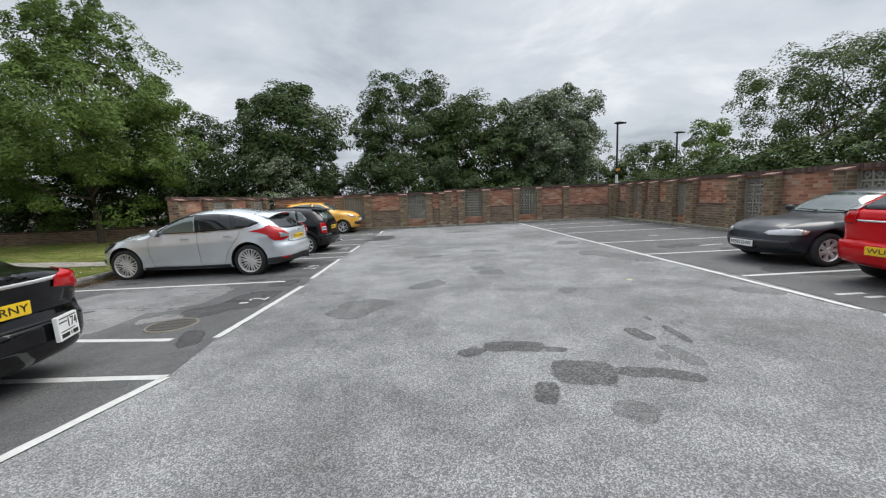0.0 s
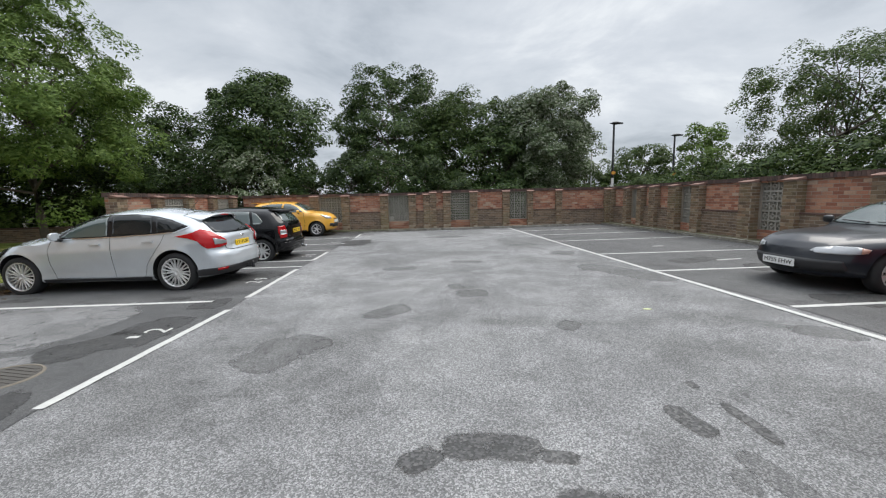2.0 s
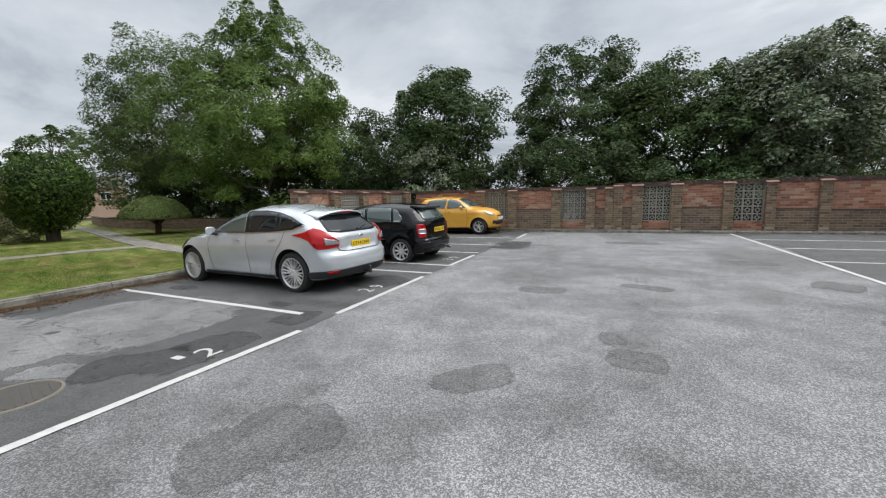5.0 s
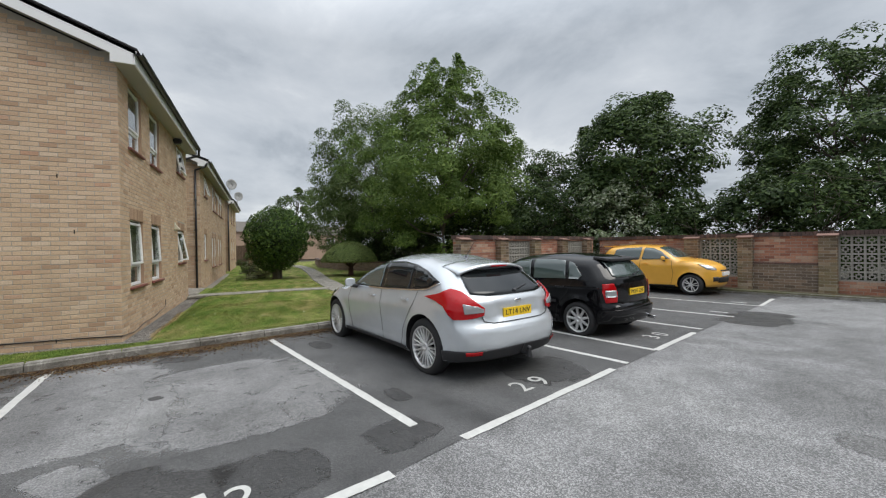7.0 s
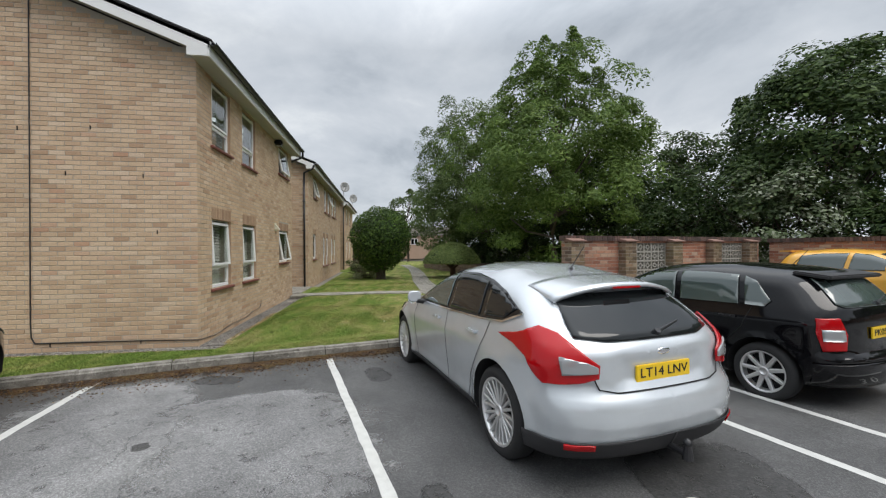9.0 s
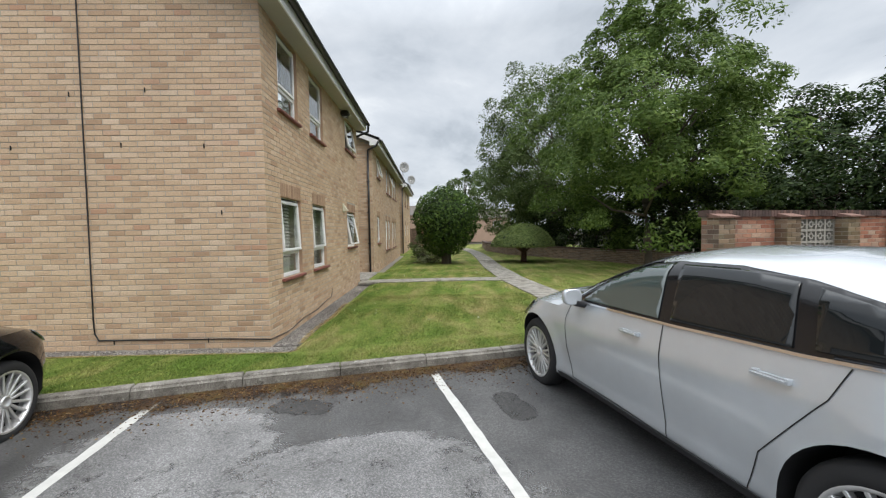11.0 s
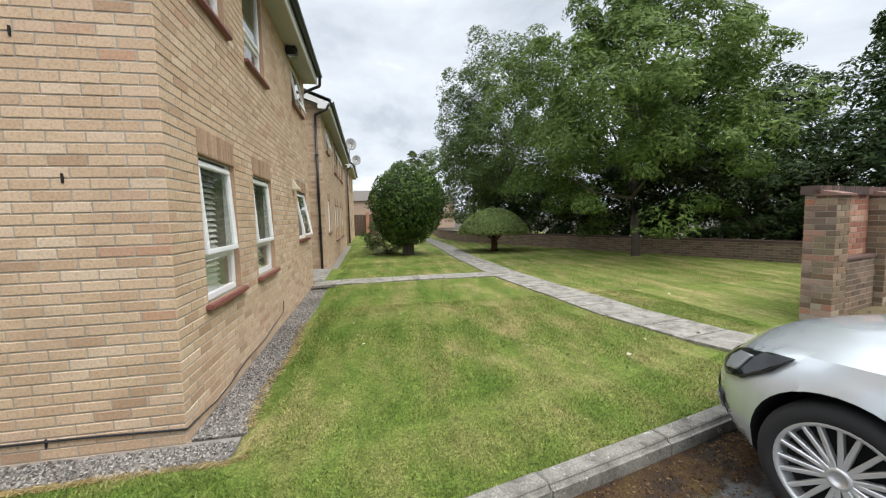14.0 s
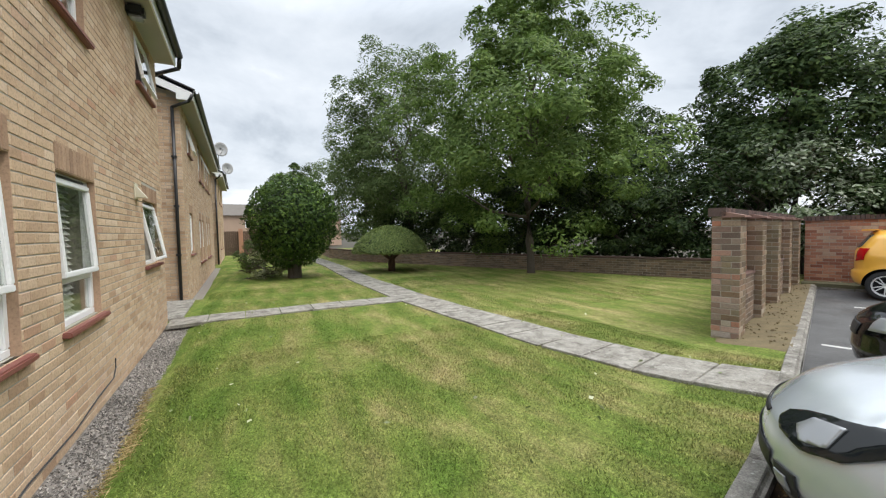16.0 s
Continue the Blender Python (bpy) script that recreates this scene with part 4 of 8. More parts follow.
OPEN1 = [(-11.26, -10.38, 0.75, 1.99, "tall", 3), (-12.82, -11.92, 0.75, 1.99, "tall", 3), (-16.0, -14.9, 1.04, 2.0, "single", 10),
         (-11.26, -10.40, 3.30, 4.48, "tall", 0), (-12.80, -11.92, 3.30, 4.48, "tall", 0), (-16.0, -14.9, 3.66, 4.48, "single", 10)]
block = flats("apartment_building", "two-storey pale buff brick flats with white windows", -9.84, -16.5, 2.745, -7.5, -0.14, 4.55, OPEN1, 3, singles=True)
for x0, x1, z0, z1, kind, tilt in OPEN1:
    window(block, x0, x1, z0, z1, 2.745, kind, tilt, blind=(kind == "tall" and z0 < 2))
OPEN2 = [(-20.75, -19.95, 1.0, 2.07, "single", 0), (-23.4, -22.7, 0.62, 2.0, "tall", 0), (-24.5, -23.8, 0.62, 2.0, "tall", 0), (-26.4, -25.7, 0.62, 2.0, "tall", 0), (-27.6, -26.9, 0.62, 2.0, "tall", 0),
         (-21.0, -20.1, 3.62, 4.48, "single", 14), (-24.0, -23.2, 3.3, 4.48, "tall", 0), (-25.2, -24.4, 3.3, 4.48, "tall", 22), (-26.9, -26.1, 3.3, 4.48, "tall", 0), (-28.1, -27.3, 3.3, 4.48, "tall", 0)]
block2 = flats("apartment_building", "further two-storey buff brick block with black downpipe", -18.9, -30.3, 2.83, -7.5, -0.14, 4.60, OPEN2, 7)
for x0, x1, z0, z1, kind, tilt in OPEN2:
    window(block2, x0, x1, z0, z1, 2.83, kind, tilt)
OPEN3 = [(-34.0, -33.2, 0.7, 2.0, "tall", 0), (-36.5, -35.7, 0.7, 2.0, "tall", 0), (-34.0, -33.2, 3.3, 4.45, "tall", 0), (-36.5, -35.7, 3.3, 4.45, "tall", 0)]
block3 = flats("apartment_building", "distant end block of the buff brick flats", -31.6, -39.0, 3.0, -7.5, -0.14, 4.55, OPEN3, 9)
for x0, x1, z0, z1, kind, tilt in OPEN3:
    window(block3, x0, x1, z0, z1, 3.0, kind, tilt)
# link walls in the recesses between the blocks
for xa, xb in ((-18.6, -16.5), (-31.4, -30.3)):
    lk = thing("apartment_building", "recessed brick link between two blocks of flats", "building")
    part("wall", boxes((xa - 0.3, xb, -1.2, -1.0, -0.4, 4.6)), M["mortar_buff"], lk)
    mf = Matrix(((-1, 0, 0, xb), (0, 1, 0, -1.0), (0, 0, 1, 0), (0, 0, 0, 1)))
    brick_sheet("brickwork", brickwork([(0, xb - xa, -0.15, 4.6)], seed=77), mf, M["buff_brick"], lk, "pale buff facing bricks")
# gravel strip along the front
strip = bmesh.new()
for a, b, wd in ((-16.3, -9.9, 0.50), (-30.3, -18.9, 0.5)):
    box(strip, a, b, 2.70, 2.745 + wd, -0.3, -0.150)
box(strip, -9.86, -9.48, -6.0, 3.1, -0.3, -0.152)
gravel = tagged(part("ground", strip, M["gravel"], None), "strip of grey gravel at the foot of the flats", "gravel", kind="structure")


# ---- cars ----
def smooth_curve(pts):
    """A monotone smooth curve through (x, value) points."""
    xs = np.array([p[0] for p in pts], float)
    vs = np.array([p[1] for p in pts], float)
    h = np.diff(xs)
    d = np.diff(vs) / h
    t = np.zeros(len(xs))
    t[0], t[-1] = d[0], d[-1]
    for i in range(1, len(xs) - 1):
        if d[i - 1] * d[i] > 0:
            w1, w2 = 2 * h[i] + h[i - 1], h[i] + 2 * h[i - 1]
            t[i] = (w1 + w2) / (w1 / d[i - 1] + w2 / d[i])

    def f(x):
        x = min(max(x, xs[0]), xs[-1])
        i = min(int(np.searchsorted(xs, x, side="right")) - 1, len(h) - 1)
        s = (x - xs[i]) / h[i]
        return float((1 + 2 * s) * (1 - s) ** 2 * vs[i] + s * (1 - s) ** 2 * h[i] * t[i] + s * s * (3 - 2 * s) * vs[i + 1] + s * s * (s - 1) * h[i] * t[i + 1])

    return f


def car_paint(name, colour, metal=0.0, rough=0.3, flake=0.0, coat=1.0):
    m, n, l, b = nodes_of(name)
    p = coords(n)
    f = tex_noise(n, l, p, 900, 2, 0.6)
    g = tex_noise(n, l, p, 3.0, 5, 0.6)
    c = mixn(n, l, f, tuple(x * (1 - flake) for x in colour), tuple(min(1, x * (1 + flake)) for x in colour))
    c = mixn(n, l, 1.0, c, rampc(n, l, g, [(0.3, grey(0.93)), (0.7, grey(1.03))]), "MULTIPLY")
    l.new(c, b.inputs["Base Color"])
    b.inputs["Metallic"].default_value, b.inputs["Roughness"].default_value = metal, rough
    b.inputs["Coat Weight"].default_value, b.inputs["Coat Roughness"].default_value = coat, 0.03
    b.inputs["Specular IOR Level"].default_value = 0.3 if coat < 1 else 0.5
    return m


M["silver"] = car_paint("silver_metallic_paint", (0.61, 0.645, 0.675), 0.45, 0.27, 0.06)
M["black_paint"] = car_paint("black_car_paint", (0.004, 0.004, 0.005), 0.0, 0.08, coat=0.25)
M["dark_grey_paint"] = car_paint("faded_dark_blue_grey_paint", (0.014, 0.016, 0.022), 0.0, 0.32, 0.1, coat=0.4)
M["yellow_paint"] = car_paint("golden_yellow_paint", (0.78, 0.40, 0.045), 0.0, 0.35)
M["red_paint"] = car_paint("bright_red_paint", (0.50, 0.006, 0.010), 0.0, 0.15, coat=0.0)
M["well"] = simple("wheel_well_black", (0.010, 0.010, 0.011), 0.9, bumps=0.1)
M["rubber"] = simple("tyre_rubber", (0.020, 0.020, 0.021), 0.8, vary=0.25, scale=20, bumps=0.1)
M["alloy"] = simple("alloy_metal", (0.74, 0.74, 0.74), 0.38, metal=0.75, vary=0.05, bumps=0.02)
M["chrome"] = simple("chrome", (0.80, 0.80, 0.82), 0.12, metal=1.0, vary=0.02, bumps=0)
M["trim"] = simple("black_bumper_trim", (0.022, 0.022, 0.024), 0.55, vary=0.15, bumps=0.08)
M["red_lens"] = glass_mat("red_lamp_lens", (0.40, 0.003, 0.006), 0.04)
M["clear_lens"] = glass_mat("clear_lamp_lens", (0.36, 0.37, 0.38), 0.1)
M["clear_lens"].node_tree.nodes["Principled BSDF"].inputs["Metallic"].default_value = 0.4
M["amber_lens"] = glass_mat("pale_amber_lens", (0.55, 0.33, 0.26), 0.12)
M["plate_yellow"] = simple("plate_yellow", (0.78, 0.52, 0.02), 0.35, vary=0.04, bumps=0)
M["plate_white"] = simple("plate_white", (0.75, 0.75, 0.74), 0.35, vary=0.04, bumps=0)
M["ink"] = simple("black_ink", (0.012, 0.012, 0.012), 0.5, vary=0.1, bumps=0)
M["greenglass"] = glass_mat("green_car_glass", (0.055, 0.075, 0.07), 0.02)
M["greenglass"].node_tree.nodes["Principled BSDF"].inputs["IOR"].default_value = 2.0
M["gloss"] = simple("gloss_black_pillar", (0.010, 0.010, 0.011), 0.12, vary=0.1, bumps=0)
M["gap"] = simple("panel_gap", (0.01, 0.01, 0.01), 0.9, bumps=0)

WHEELS = {}


def lathe(prof, seg=40):
    """(radius, y) profile turned about the y axis."""
    bm = bmesh.new()
    rings = []
    for k in range(seg):
        a = 2 * math.pi * k / seg
        rings.append([bm.verts.new((r * math.cos(a), y, r * math.sin(a))) for r, y in prof])
    for k in range(seg):
        a, b = rings[k], rings[(k + 1) % seg]
        for i in range(len(prof) - 1):
            bm.faces.new((a[i], a[i + 1], b[i + 1], b[i]))
    bmesh.ops.recalc_face_normals(bm, faces=bm.faces)
    return bm


def wheel_meshes(key, r, rim, width, spokes, style):
    """Tyre, rim and spokes; the outer face looks along +y."""
    if key in WHEELS:
        return WHEELS[key]
    h = width / 2
    tyre = lathe([(rim - 0.01, h - 0.02), (rim + 0.012, h - 0.004), (rim + (r - rim) * 0.5, h), (r - 0.022, h - 0.012), (r - 0.006, h - 0.03), (r, h - 0.055), (r, -h + 0.055), (r - 0.02, -h + 0.015), (rim, -h)])
    dish = lathe([(rim + 0.004, h - 0.006), (rim - 0.010, h - 0.004), (rim - 0.016, h - 0.018), (rim - 0.024, h - 0.07), (rim - 0.03, h - 0.13)])
    back = lathe([(rim - 0.02, h - 0.075), (0.10, h - 0.09), (0.001, h - 0.09)])
    sp = bmesh.new()
    for i in range(spokes):
        a = 2 * math.pi * i / spokes
        pair = (-1, 1) if style == "double" else (0,)
        for s in pair:
            m = pose(0, 0, 0, 0, math.degrees(-a), 0)
            w0, w1 = (0.0115, 0.0095) if style == "double" else ((0.030, 0.042) if style == "cover" else (0.021, 0.017))
            off0, off1 = (0.010 * s, 0.040 * s)
            vs = []
            for rr, ww, oo, yy in ((0.045, w0, off0, h - 0.028), (rim * 0.55, w0, (off0 + off1) / 2, h - 0.022), (rim - 0.012, w1, off1, h - 0.012)):
                vs.append([sp.verts.new(m @ Vector((rr, y_, oo + dz))) for y_, dz in ((yy - 0.03, -ww), (yy - 0.004, -ww), (yy, -ww * 0.6), (yy, ww * 0.6), (yy - 0.004, ww), (yy - 0.03, ww))])
            for q, w_ in zip(vs[:-1], vs[1:]):
                for j in range(6):
                    k = (j + 1) % 6
                    sp.faces.new((q[j], q[k], w_[k], w_[j]))
    bmesh.ops.recalc_face_normals(sp, faces=sp.faces)
    hub = lathe([(0.050, h - 0.06), (0.050, h - 0.026), (0.044, h - 0.019), (0.032, h - 0.019), (0.028, h - 0.032), (0.001, h - 0.030)], 24)
    out = []
    for nm, b_, mat, sm in (("tyre", tyre, M["rubber"], True), ("rim", dish, M["alloy"], True), ("brake", back, M["well"], False), ("spokes", sp, M["alloy"], False), ("hub", hub, M["alloy"], True)):
        me = bpy.data.meshes.new(nm)
        b_.to_mesh(me); b_.free(); me.materials.append(mat)
        if sm:
            me.shade_smooth()
        out.append((nm, me))
    WHEELS[key] = out
    return out


class CarShape:
    """A car's skin: the points where half the width at (x, z) meets the outline in side view."""

    def __init__(self, cfg):
        self.top, self.belt, self.wide, self.low = map(smooth_curve, (cfg["top"], cfg["belt"], cfg["wide"], cfg["low"]))
        self.rear, self.front = cfg["rear"], cfg["front"]
        self.x0, self.x1 = min(p[1] for p in self.rear), max(p[1] for p in self.front)
        self.tumble, self.wb, self.arch = cfg["tumble"], cfg["wb"], cfg["arch"]
        self.corner_r, self.corner_f = cfg.get("corner_r", 0.34), cfg.get("corner_f", 0.72)
        self.crease, self.recess = cfg.get("crease", 0.86), cfg.get("recess")
        self.axle = cfg["tyre"]
        self.xs = np.linspace(self.x0 - 0.1, self.x1 + 0.1, 900)
        self.tab = [np.array([f(x) for x in self.xs]) for f in (self.top, self.belt, self.wide, self.low)]

    def inside(self, x, y, z):
        """True where the point lies within the skin."""
        t, b, w, lo = (np.interp(x, self.xs, v) for v in self.tab)
        y = np.abs(y)
        b = np.minimum(b, t - 0.03)
        c = self.crease
        f = (z - lo) / np.maximum(b - lo, 0.05)
        side = np.interp(f, [0.0, 0.05, 0.16, 0.24, 0.5, c - 0.03, c, 1.0], [0.90, 0.945, 0.972, 0.965, 0.985, 1.0, 0.992, 0.950])
        half = w * side - self.tumble * np.maximum(z - b, 0)
        for ax in (0.0, self.wb):
            r = np.hypot(x - ax, z - self.axle)
            half = half + 0.022 * np.exp(-((r - self.arch) / 0.06) ** 2) * (z < b)
        xr = np.interp(z, [p[0] for p in self.rear], [p[1] for p in self.rear])
        if self.recess:
            ry, z0, z1, d = self.recess
            xr = xr + d * np.clip((ry - y) / 0.08 + 0.5, 0, 1) * np.clip((z - z0) / 0.06, 0, 1) * np.clip((z1 - z) / 0.07, 0, 1)
        xf = np.interp(z, [p[0] for p in self.front], [p[1] for p in self.front])
        n = np.where(z > b, 2.6, 2.4)
        turn = np.where(z > b, 0.20, 0.10)

        def ease(d, k):
            d = np.clip(d, 0, 1)
            return np.maximum(0.0, 1 - (1 - d) ** k) ** (1 / k)

        half = half * ease((x - xr) / self.corner_r, 2.7) * ease((xf - x) / self.corner_f, 2.3) * ease((t - z) / turn, n) * ease((z - lo) / 0.05, 2.5)
        return (half > y) & (x > xr) & (x < xf) & (z < t) & (z > lo)

    def skin(self):
        """Rays fan out from an axis inside the car, all round at the ends."""
        xa, xb, zc = self.x0 + 0.75, self.x1 - 0.85, 0.62
        ends = np.linspace(0, math.pi / 2, 44)
        st = [(xa, a) for a in -ends[::-1]] + [(x, 0.0) for x in np.linspace(xa, xb, 70)[1:-1]] + [(xb, a) for a in ends]
        k = 120
        ox = np.array([p[0] for p in st])[:, None] + np.zeros((1, k))
        al = np.array([p[1] for p in st])[:, None]
        th = np.linspace(0, 2 * math.pi, k, endpoint=False)[None, :]
        dx = np.sin(al) + 0 * th
        dy, dz = np.cos(al) * np.sin(th), np.cos(al) * np.cos(th)
        lo, hi = np.zeros_like(dx), np.full_like(dx, 2.6)
        # step out first, so that the first crossing is kept
        for r in np.arange(0.02, 2.0, 0.02):
            ok = self.inside(ox + dx * r, dy * r, zc + dz * r)
            lo = np.where(ok & (hi > 2.5), r, lo)
            hi = np.where(~ok & (hi > 2.5), r, hi)
        for _ in range(18):
            m = (lo + hi) / 2
            ok = self.inside(ox + dx * m, dy * m, zc + dz * m)
            lo, hi = np.where(ok, m, lo), np.where(ok, hi, m)
        p = np.stack([ox + dx * lo, dy * lo, zc + dz * lo], -1)
        bm = bmesh.new()
        rows = [[bm.verts.new(c) for c in r] for r in p]
        for a, b in zip(rows[:-1], rows[1:]):
            for i in range(k):
                j = (i + 1) % k
                bm.faces.new((a[i], a[j], b[j], b[i]))
        bmesh.ops.remove_doubles(bm, verts=bm.verts, dist=0.0008)
        bmesh.ops.recalc_face_normals(bm, faces=bm.faces)
        return bm

    def build(self, material):
        bm = self.skin()
        self.bvh = BVHTree.FromBMesh(bm)
        me = bpy.data.meshes.new("body")
        bm.to_mesh(me); bm.free()
        me.materials.append(material); me.materials.append(M["well"])
        tmp = new("body_work", me)
        # cut the wheel arches
        cb = bmesh.new()
        for x in (0.0, self.wb):
            for s in (-1, 1):
                bmesh.ops.create_cone(cb, cap_ends=True, segments=40, radius1=self.arch, radius2=self.arch, depth=0.62, matrix=Matrix.Translation((x, s * 0.78, self.arch - 0.04)) @ pose(0, 0, 0, 90))
        cm = bpy.data.meshes.new("arch_cut")
        cb.to_mesh(cm); cb.free()
        cm.materials.append(material); cm.materials.append(M["well"])
        cm.polygons.foreach_set("material_index", [1] * len(cm.polygons))
        cut = new("arch_cut", cm)
        mod = tmp.modifiers.new("arches", "BOOLEAN")
        mod.operation, mod.object, mod.solver = "DIFFERENCE", cut, "EXACT"
        dg = bpy.context.evaluated_depsgraph_get()
        done = bpy.data.meshes.new_from_object(tmp.evaluated_get(dg))
        done.name = "body"
        bpy.data.objects.remove(tmp); bpy.data.objects.remove(cut)
        bpy.data.meshes.remove(me); bpy.data.meshes.remove(cm)
        done.shade_smooth()
        done.set_sharp_from_angle(angle=radians(32))
        return done

    def cast(self, a, z, phi):
        """Where the surface lies, seen along phi (0 from behind, 90 from the left side, 180 from the front), a to the right of the view."""
        c, s = math.cos(radians(phi)), math.sin(radians(phi))
        d = Vector((c, -s, 0))
        r = Vector((-s, -c, 0))
        mid = Vector(((self.x0 + self.x1) / 2, 0, 0))
        o = mid + r * a + Vector((0, 0, z)) - d * 6
        hit, nor, _, _ = self.bvh.ray_cast(o, d)
        return hit, nor

    def patch(self, outline, phi, off=0.004, cell=0.06, mirror=False):
        """A piece of the skin: an outline in the view along phi laid on the body, off proud of it. For phi = 90 the outline is in car x and z."""
        pts = []
        mid = (self.x0 + self.x1) / 2
        for q in outline:
            if len(q) == 3:
                a, z = -math.sin(radians(phi)) * (q[0] - mid) - math.cos(radians(phi)) * q[1], q[2]
            else:
                a, z = (mid - q[0], q[1]) if phi == 90 else q
            pts.append((a, z))
        bm = bmesh.new()
        bm.faces.new([bm.verts.new((a, 0, z)) for a, z in pts])
        for ax in (0, 2):
            lo, hi = min(p[0 if ax == 0 else 1] for p in pts), max(p[0 if ax == 0 else 1] for p in pts)
            for v in np.arange(math.ceil(lo / cell) * cell, hi, cell):
                no = (1, 0, 0) if ax == 0 else (0, 0, 1)
                co = (v, 0, 0) if ax == 0 else (0, 0, v)
                bmesh.ops.bisect_plane(bm, geom=bm.verts[:] + bm.edges[:] + bm.faces[:], plane_co=co, plane_no=no)
        bad = []
        c, s = math.cos(radians(phi)), math.sin(radians(phi))
        d = Vector((c, -s, 0))
        for v in bm.verts:
            hit, nor = self.cast(v.co.x, v.co.z, phi)
            if hit is None:
                bad.append(v)
            else:
                if nor.dot(d) > 0:
                    nor = -nor
                v.co = hit + nor * off
        bmesh.ops.delete(bm, geom=bad, context="VERTS")
        for f in bm.faces:
            f.normal_update()
            if f.normal.dot(d) > 0:
                f.normal_flip()
        bmesh.ops.solidify(bm, geom=bm.faces[:], thickness=-off * 0.7)
        if mirror:
            bmesh.ops.transform(bm, matrix=Matrix.Diagonal((1, -1, 1, 1)), verts=bm.verts)
            bmesh.ops.reverse_faces(bm, faces=bm.faces)
        return bm

    def wrap(self, outline, cx, off=0.012, cell=0.014, mirror=False):
        """A piece of the skin that turns a corner: (x, y, z) points seen from an upright axis at cx, laid off proud of the body."""
        bm = bmesh.new()
        bm.faces.new([bm.verts.new((math.atan2(y, (cx - x) if cx < 1.3 else (x - cx)), 0, z)) for x, y, z in outline])
        for ax in (0, 2):
            vals = [v.co[ax] for v in bm.verts]
            for q in np.arange(math.ceil(min(vals) / cell) * cell, max(vals), cell):
                no = (1, 0, 0) if ax == 0 else (0, 0, 1)
                bmesh.ops.bisect_plane(bm, geom=bm.verts[:] + bm.edges[:] + bm.faces[:], plane_co=tuple(q * c for c in no), plane_no=no)
        bad = []
        for v in bm.verts:
            d = Vector((-math.cos(v.co.x) if cx < 1.3 else math.cos(v.co.x), math.sin(v.co.x), 0))
            hit, nor, _, _ = self.bvh.ray_cast(Vector((cx, 0, v.co.z)) + d * 4, -d)
            if hit is None:
                bad.append(v)
            else:
                v.co = hit + (nor if nor.dot(d) > 0 else -nor) * off
        bmesh.ops.delete(bm, geom=bad, context="VERTS")
        mid = Vector((cx, 0, 0.7))
        for f in bm.faces:
            f.normal_update()
            if f.normal.dot(f.calc_center_median() - mid) < 0:
                f.normal_flip()
        bmesh.ops.solidify(bm, geom=bm.faces[:], thickness=-off * 0.8)
        if mirror:
            bmesh.ops.transform(bm, matrix=Matrix.Diagonal((1, -1, 1, 1)), verts=bm.verts)
            bmesh.ops.reverse_faces(bm, faces=bm.faces)
        return bm

    def line(self, pts, w=0.007):
        """A thin strip outline along side-view points."""
        a, b = [], []
        for i, p in enumerate(pts):
            q0, q1 = Vector(pts[max(0, i - 1)]), Vector(pts[min(len(pts) - 1, i + 1)])
            d = (q1 - q0).normalized()
            n = Vector((-d.y, d.x)) * w / 2
            a.append(tuple(Vector(p) + n)); b.append(tuple(Vector(p) - n))
        return a + b[::-1]


def text_mesh(body, size, depth=0.002):
    cu = bpy.data.curves.new("letters", "FONT")
    cu.body, cu.size, cu.extrude, cu.align_x, cu.align_y = body, size, depth, "CENTER", "CENTER"
    ob = new("letters", cu)
    me = bpy.data.meshes.new_from_object(ob.evaluated_get(bpy.context.evaluated_depsgraph_get()))
    bpy.data.objects.remove(ob)
    bpy.data.curves.remove(cu)
    return me


def letters(me, parent):
    """Each character of a text mesh as a part of its own."""
    whole = bmesh.new()
    whole.from_mesh(me)
    bpy.data.meshes.remove(me)
    todo = set(whole.verts)
    while todo:
        first = min(todo, key=lambda v: v.index)
        seen, stack = {first}, [first]
        while stack:
            for e in stack.pop().link_edges:
                for v in e.verts:
                    if v not in seen:
                        seen.add(v)
                        stack.append(v)
        todo -= seen
        one = bmesh.new()
        twin = {v: one.verts.new(v.co) for v in sorted(seen, key=lambda v: v.index)}
        for f in whole.faces:
            if f.verts[0] in seen:
                one.faces.new([twin[v] for v in f.verts])
        part("letter", one, M["ink"], parent)
    whole.free()


def plate(car, shape, text, phi, z, a=0.0, out=0.012, mat="plate_yellow", w=0.52, h=0.111, lean=0.0, span=0.88, shift=0.0):
    hit, nor = shape.cast(a, z, phi)
    rot = Matrix.Rotation(radians(-90 if phi == 0 else 90), 4, "Z")
    m = Matrix.Translation(hit + Vector((-out if phi == 0 else out, 0, 0))) @ rot @ pose(0, 0, 0, 90 + lean)
    p = part("number_plate", boxes((-w / 2, w / 2, -h / 2, h / 2, -0.012 if out < 0.03 else -0.03, 0.004), bevel=0.003, m=m), M[mat], car, "yellow rear number plate" if mat == "plate_yellow" else "white front number plate")
    me = text_mesh(text, h * 0.80)
    xs = [v.co.x for v in me.vertices]
    k = w * span / (max(xs) - min(xs))
    me.transform(m @ Matrix.Translation((shift, 0, 0.005)) @ Matrix.Diagonal((k, 1, 1, 1)))
    letters(me, p)


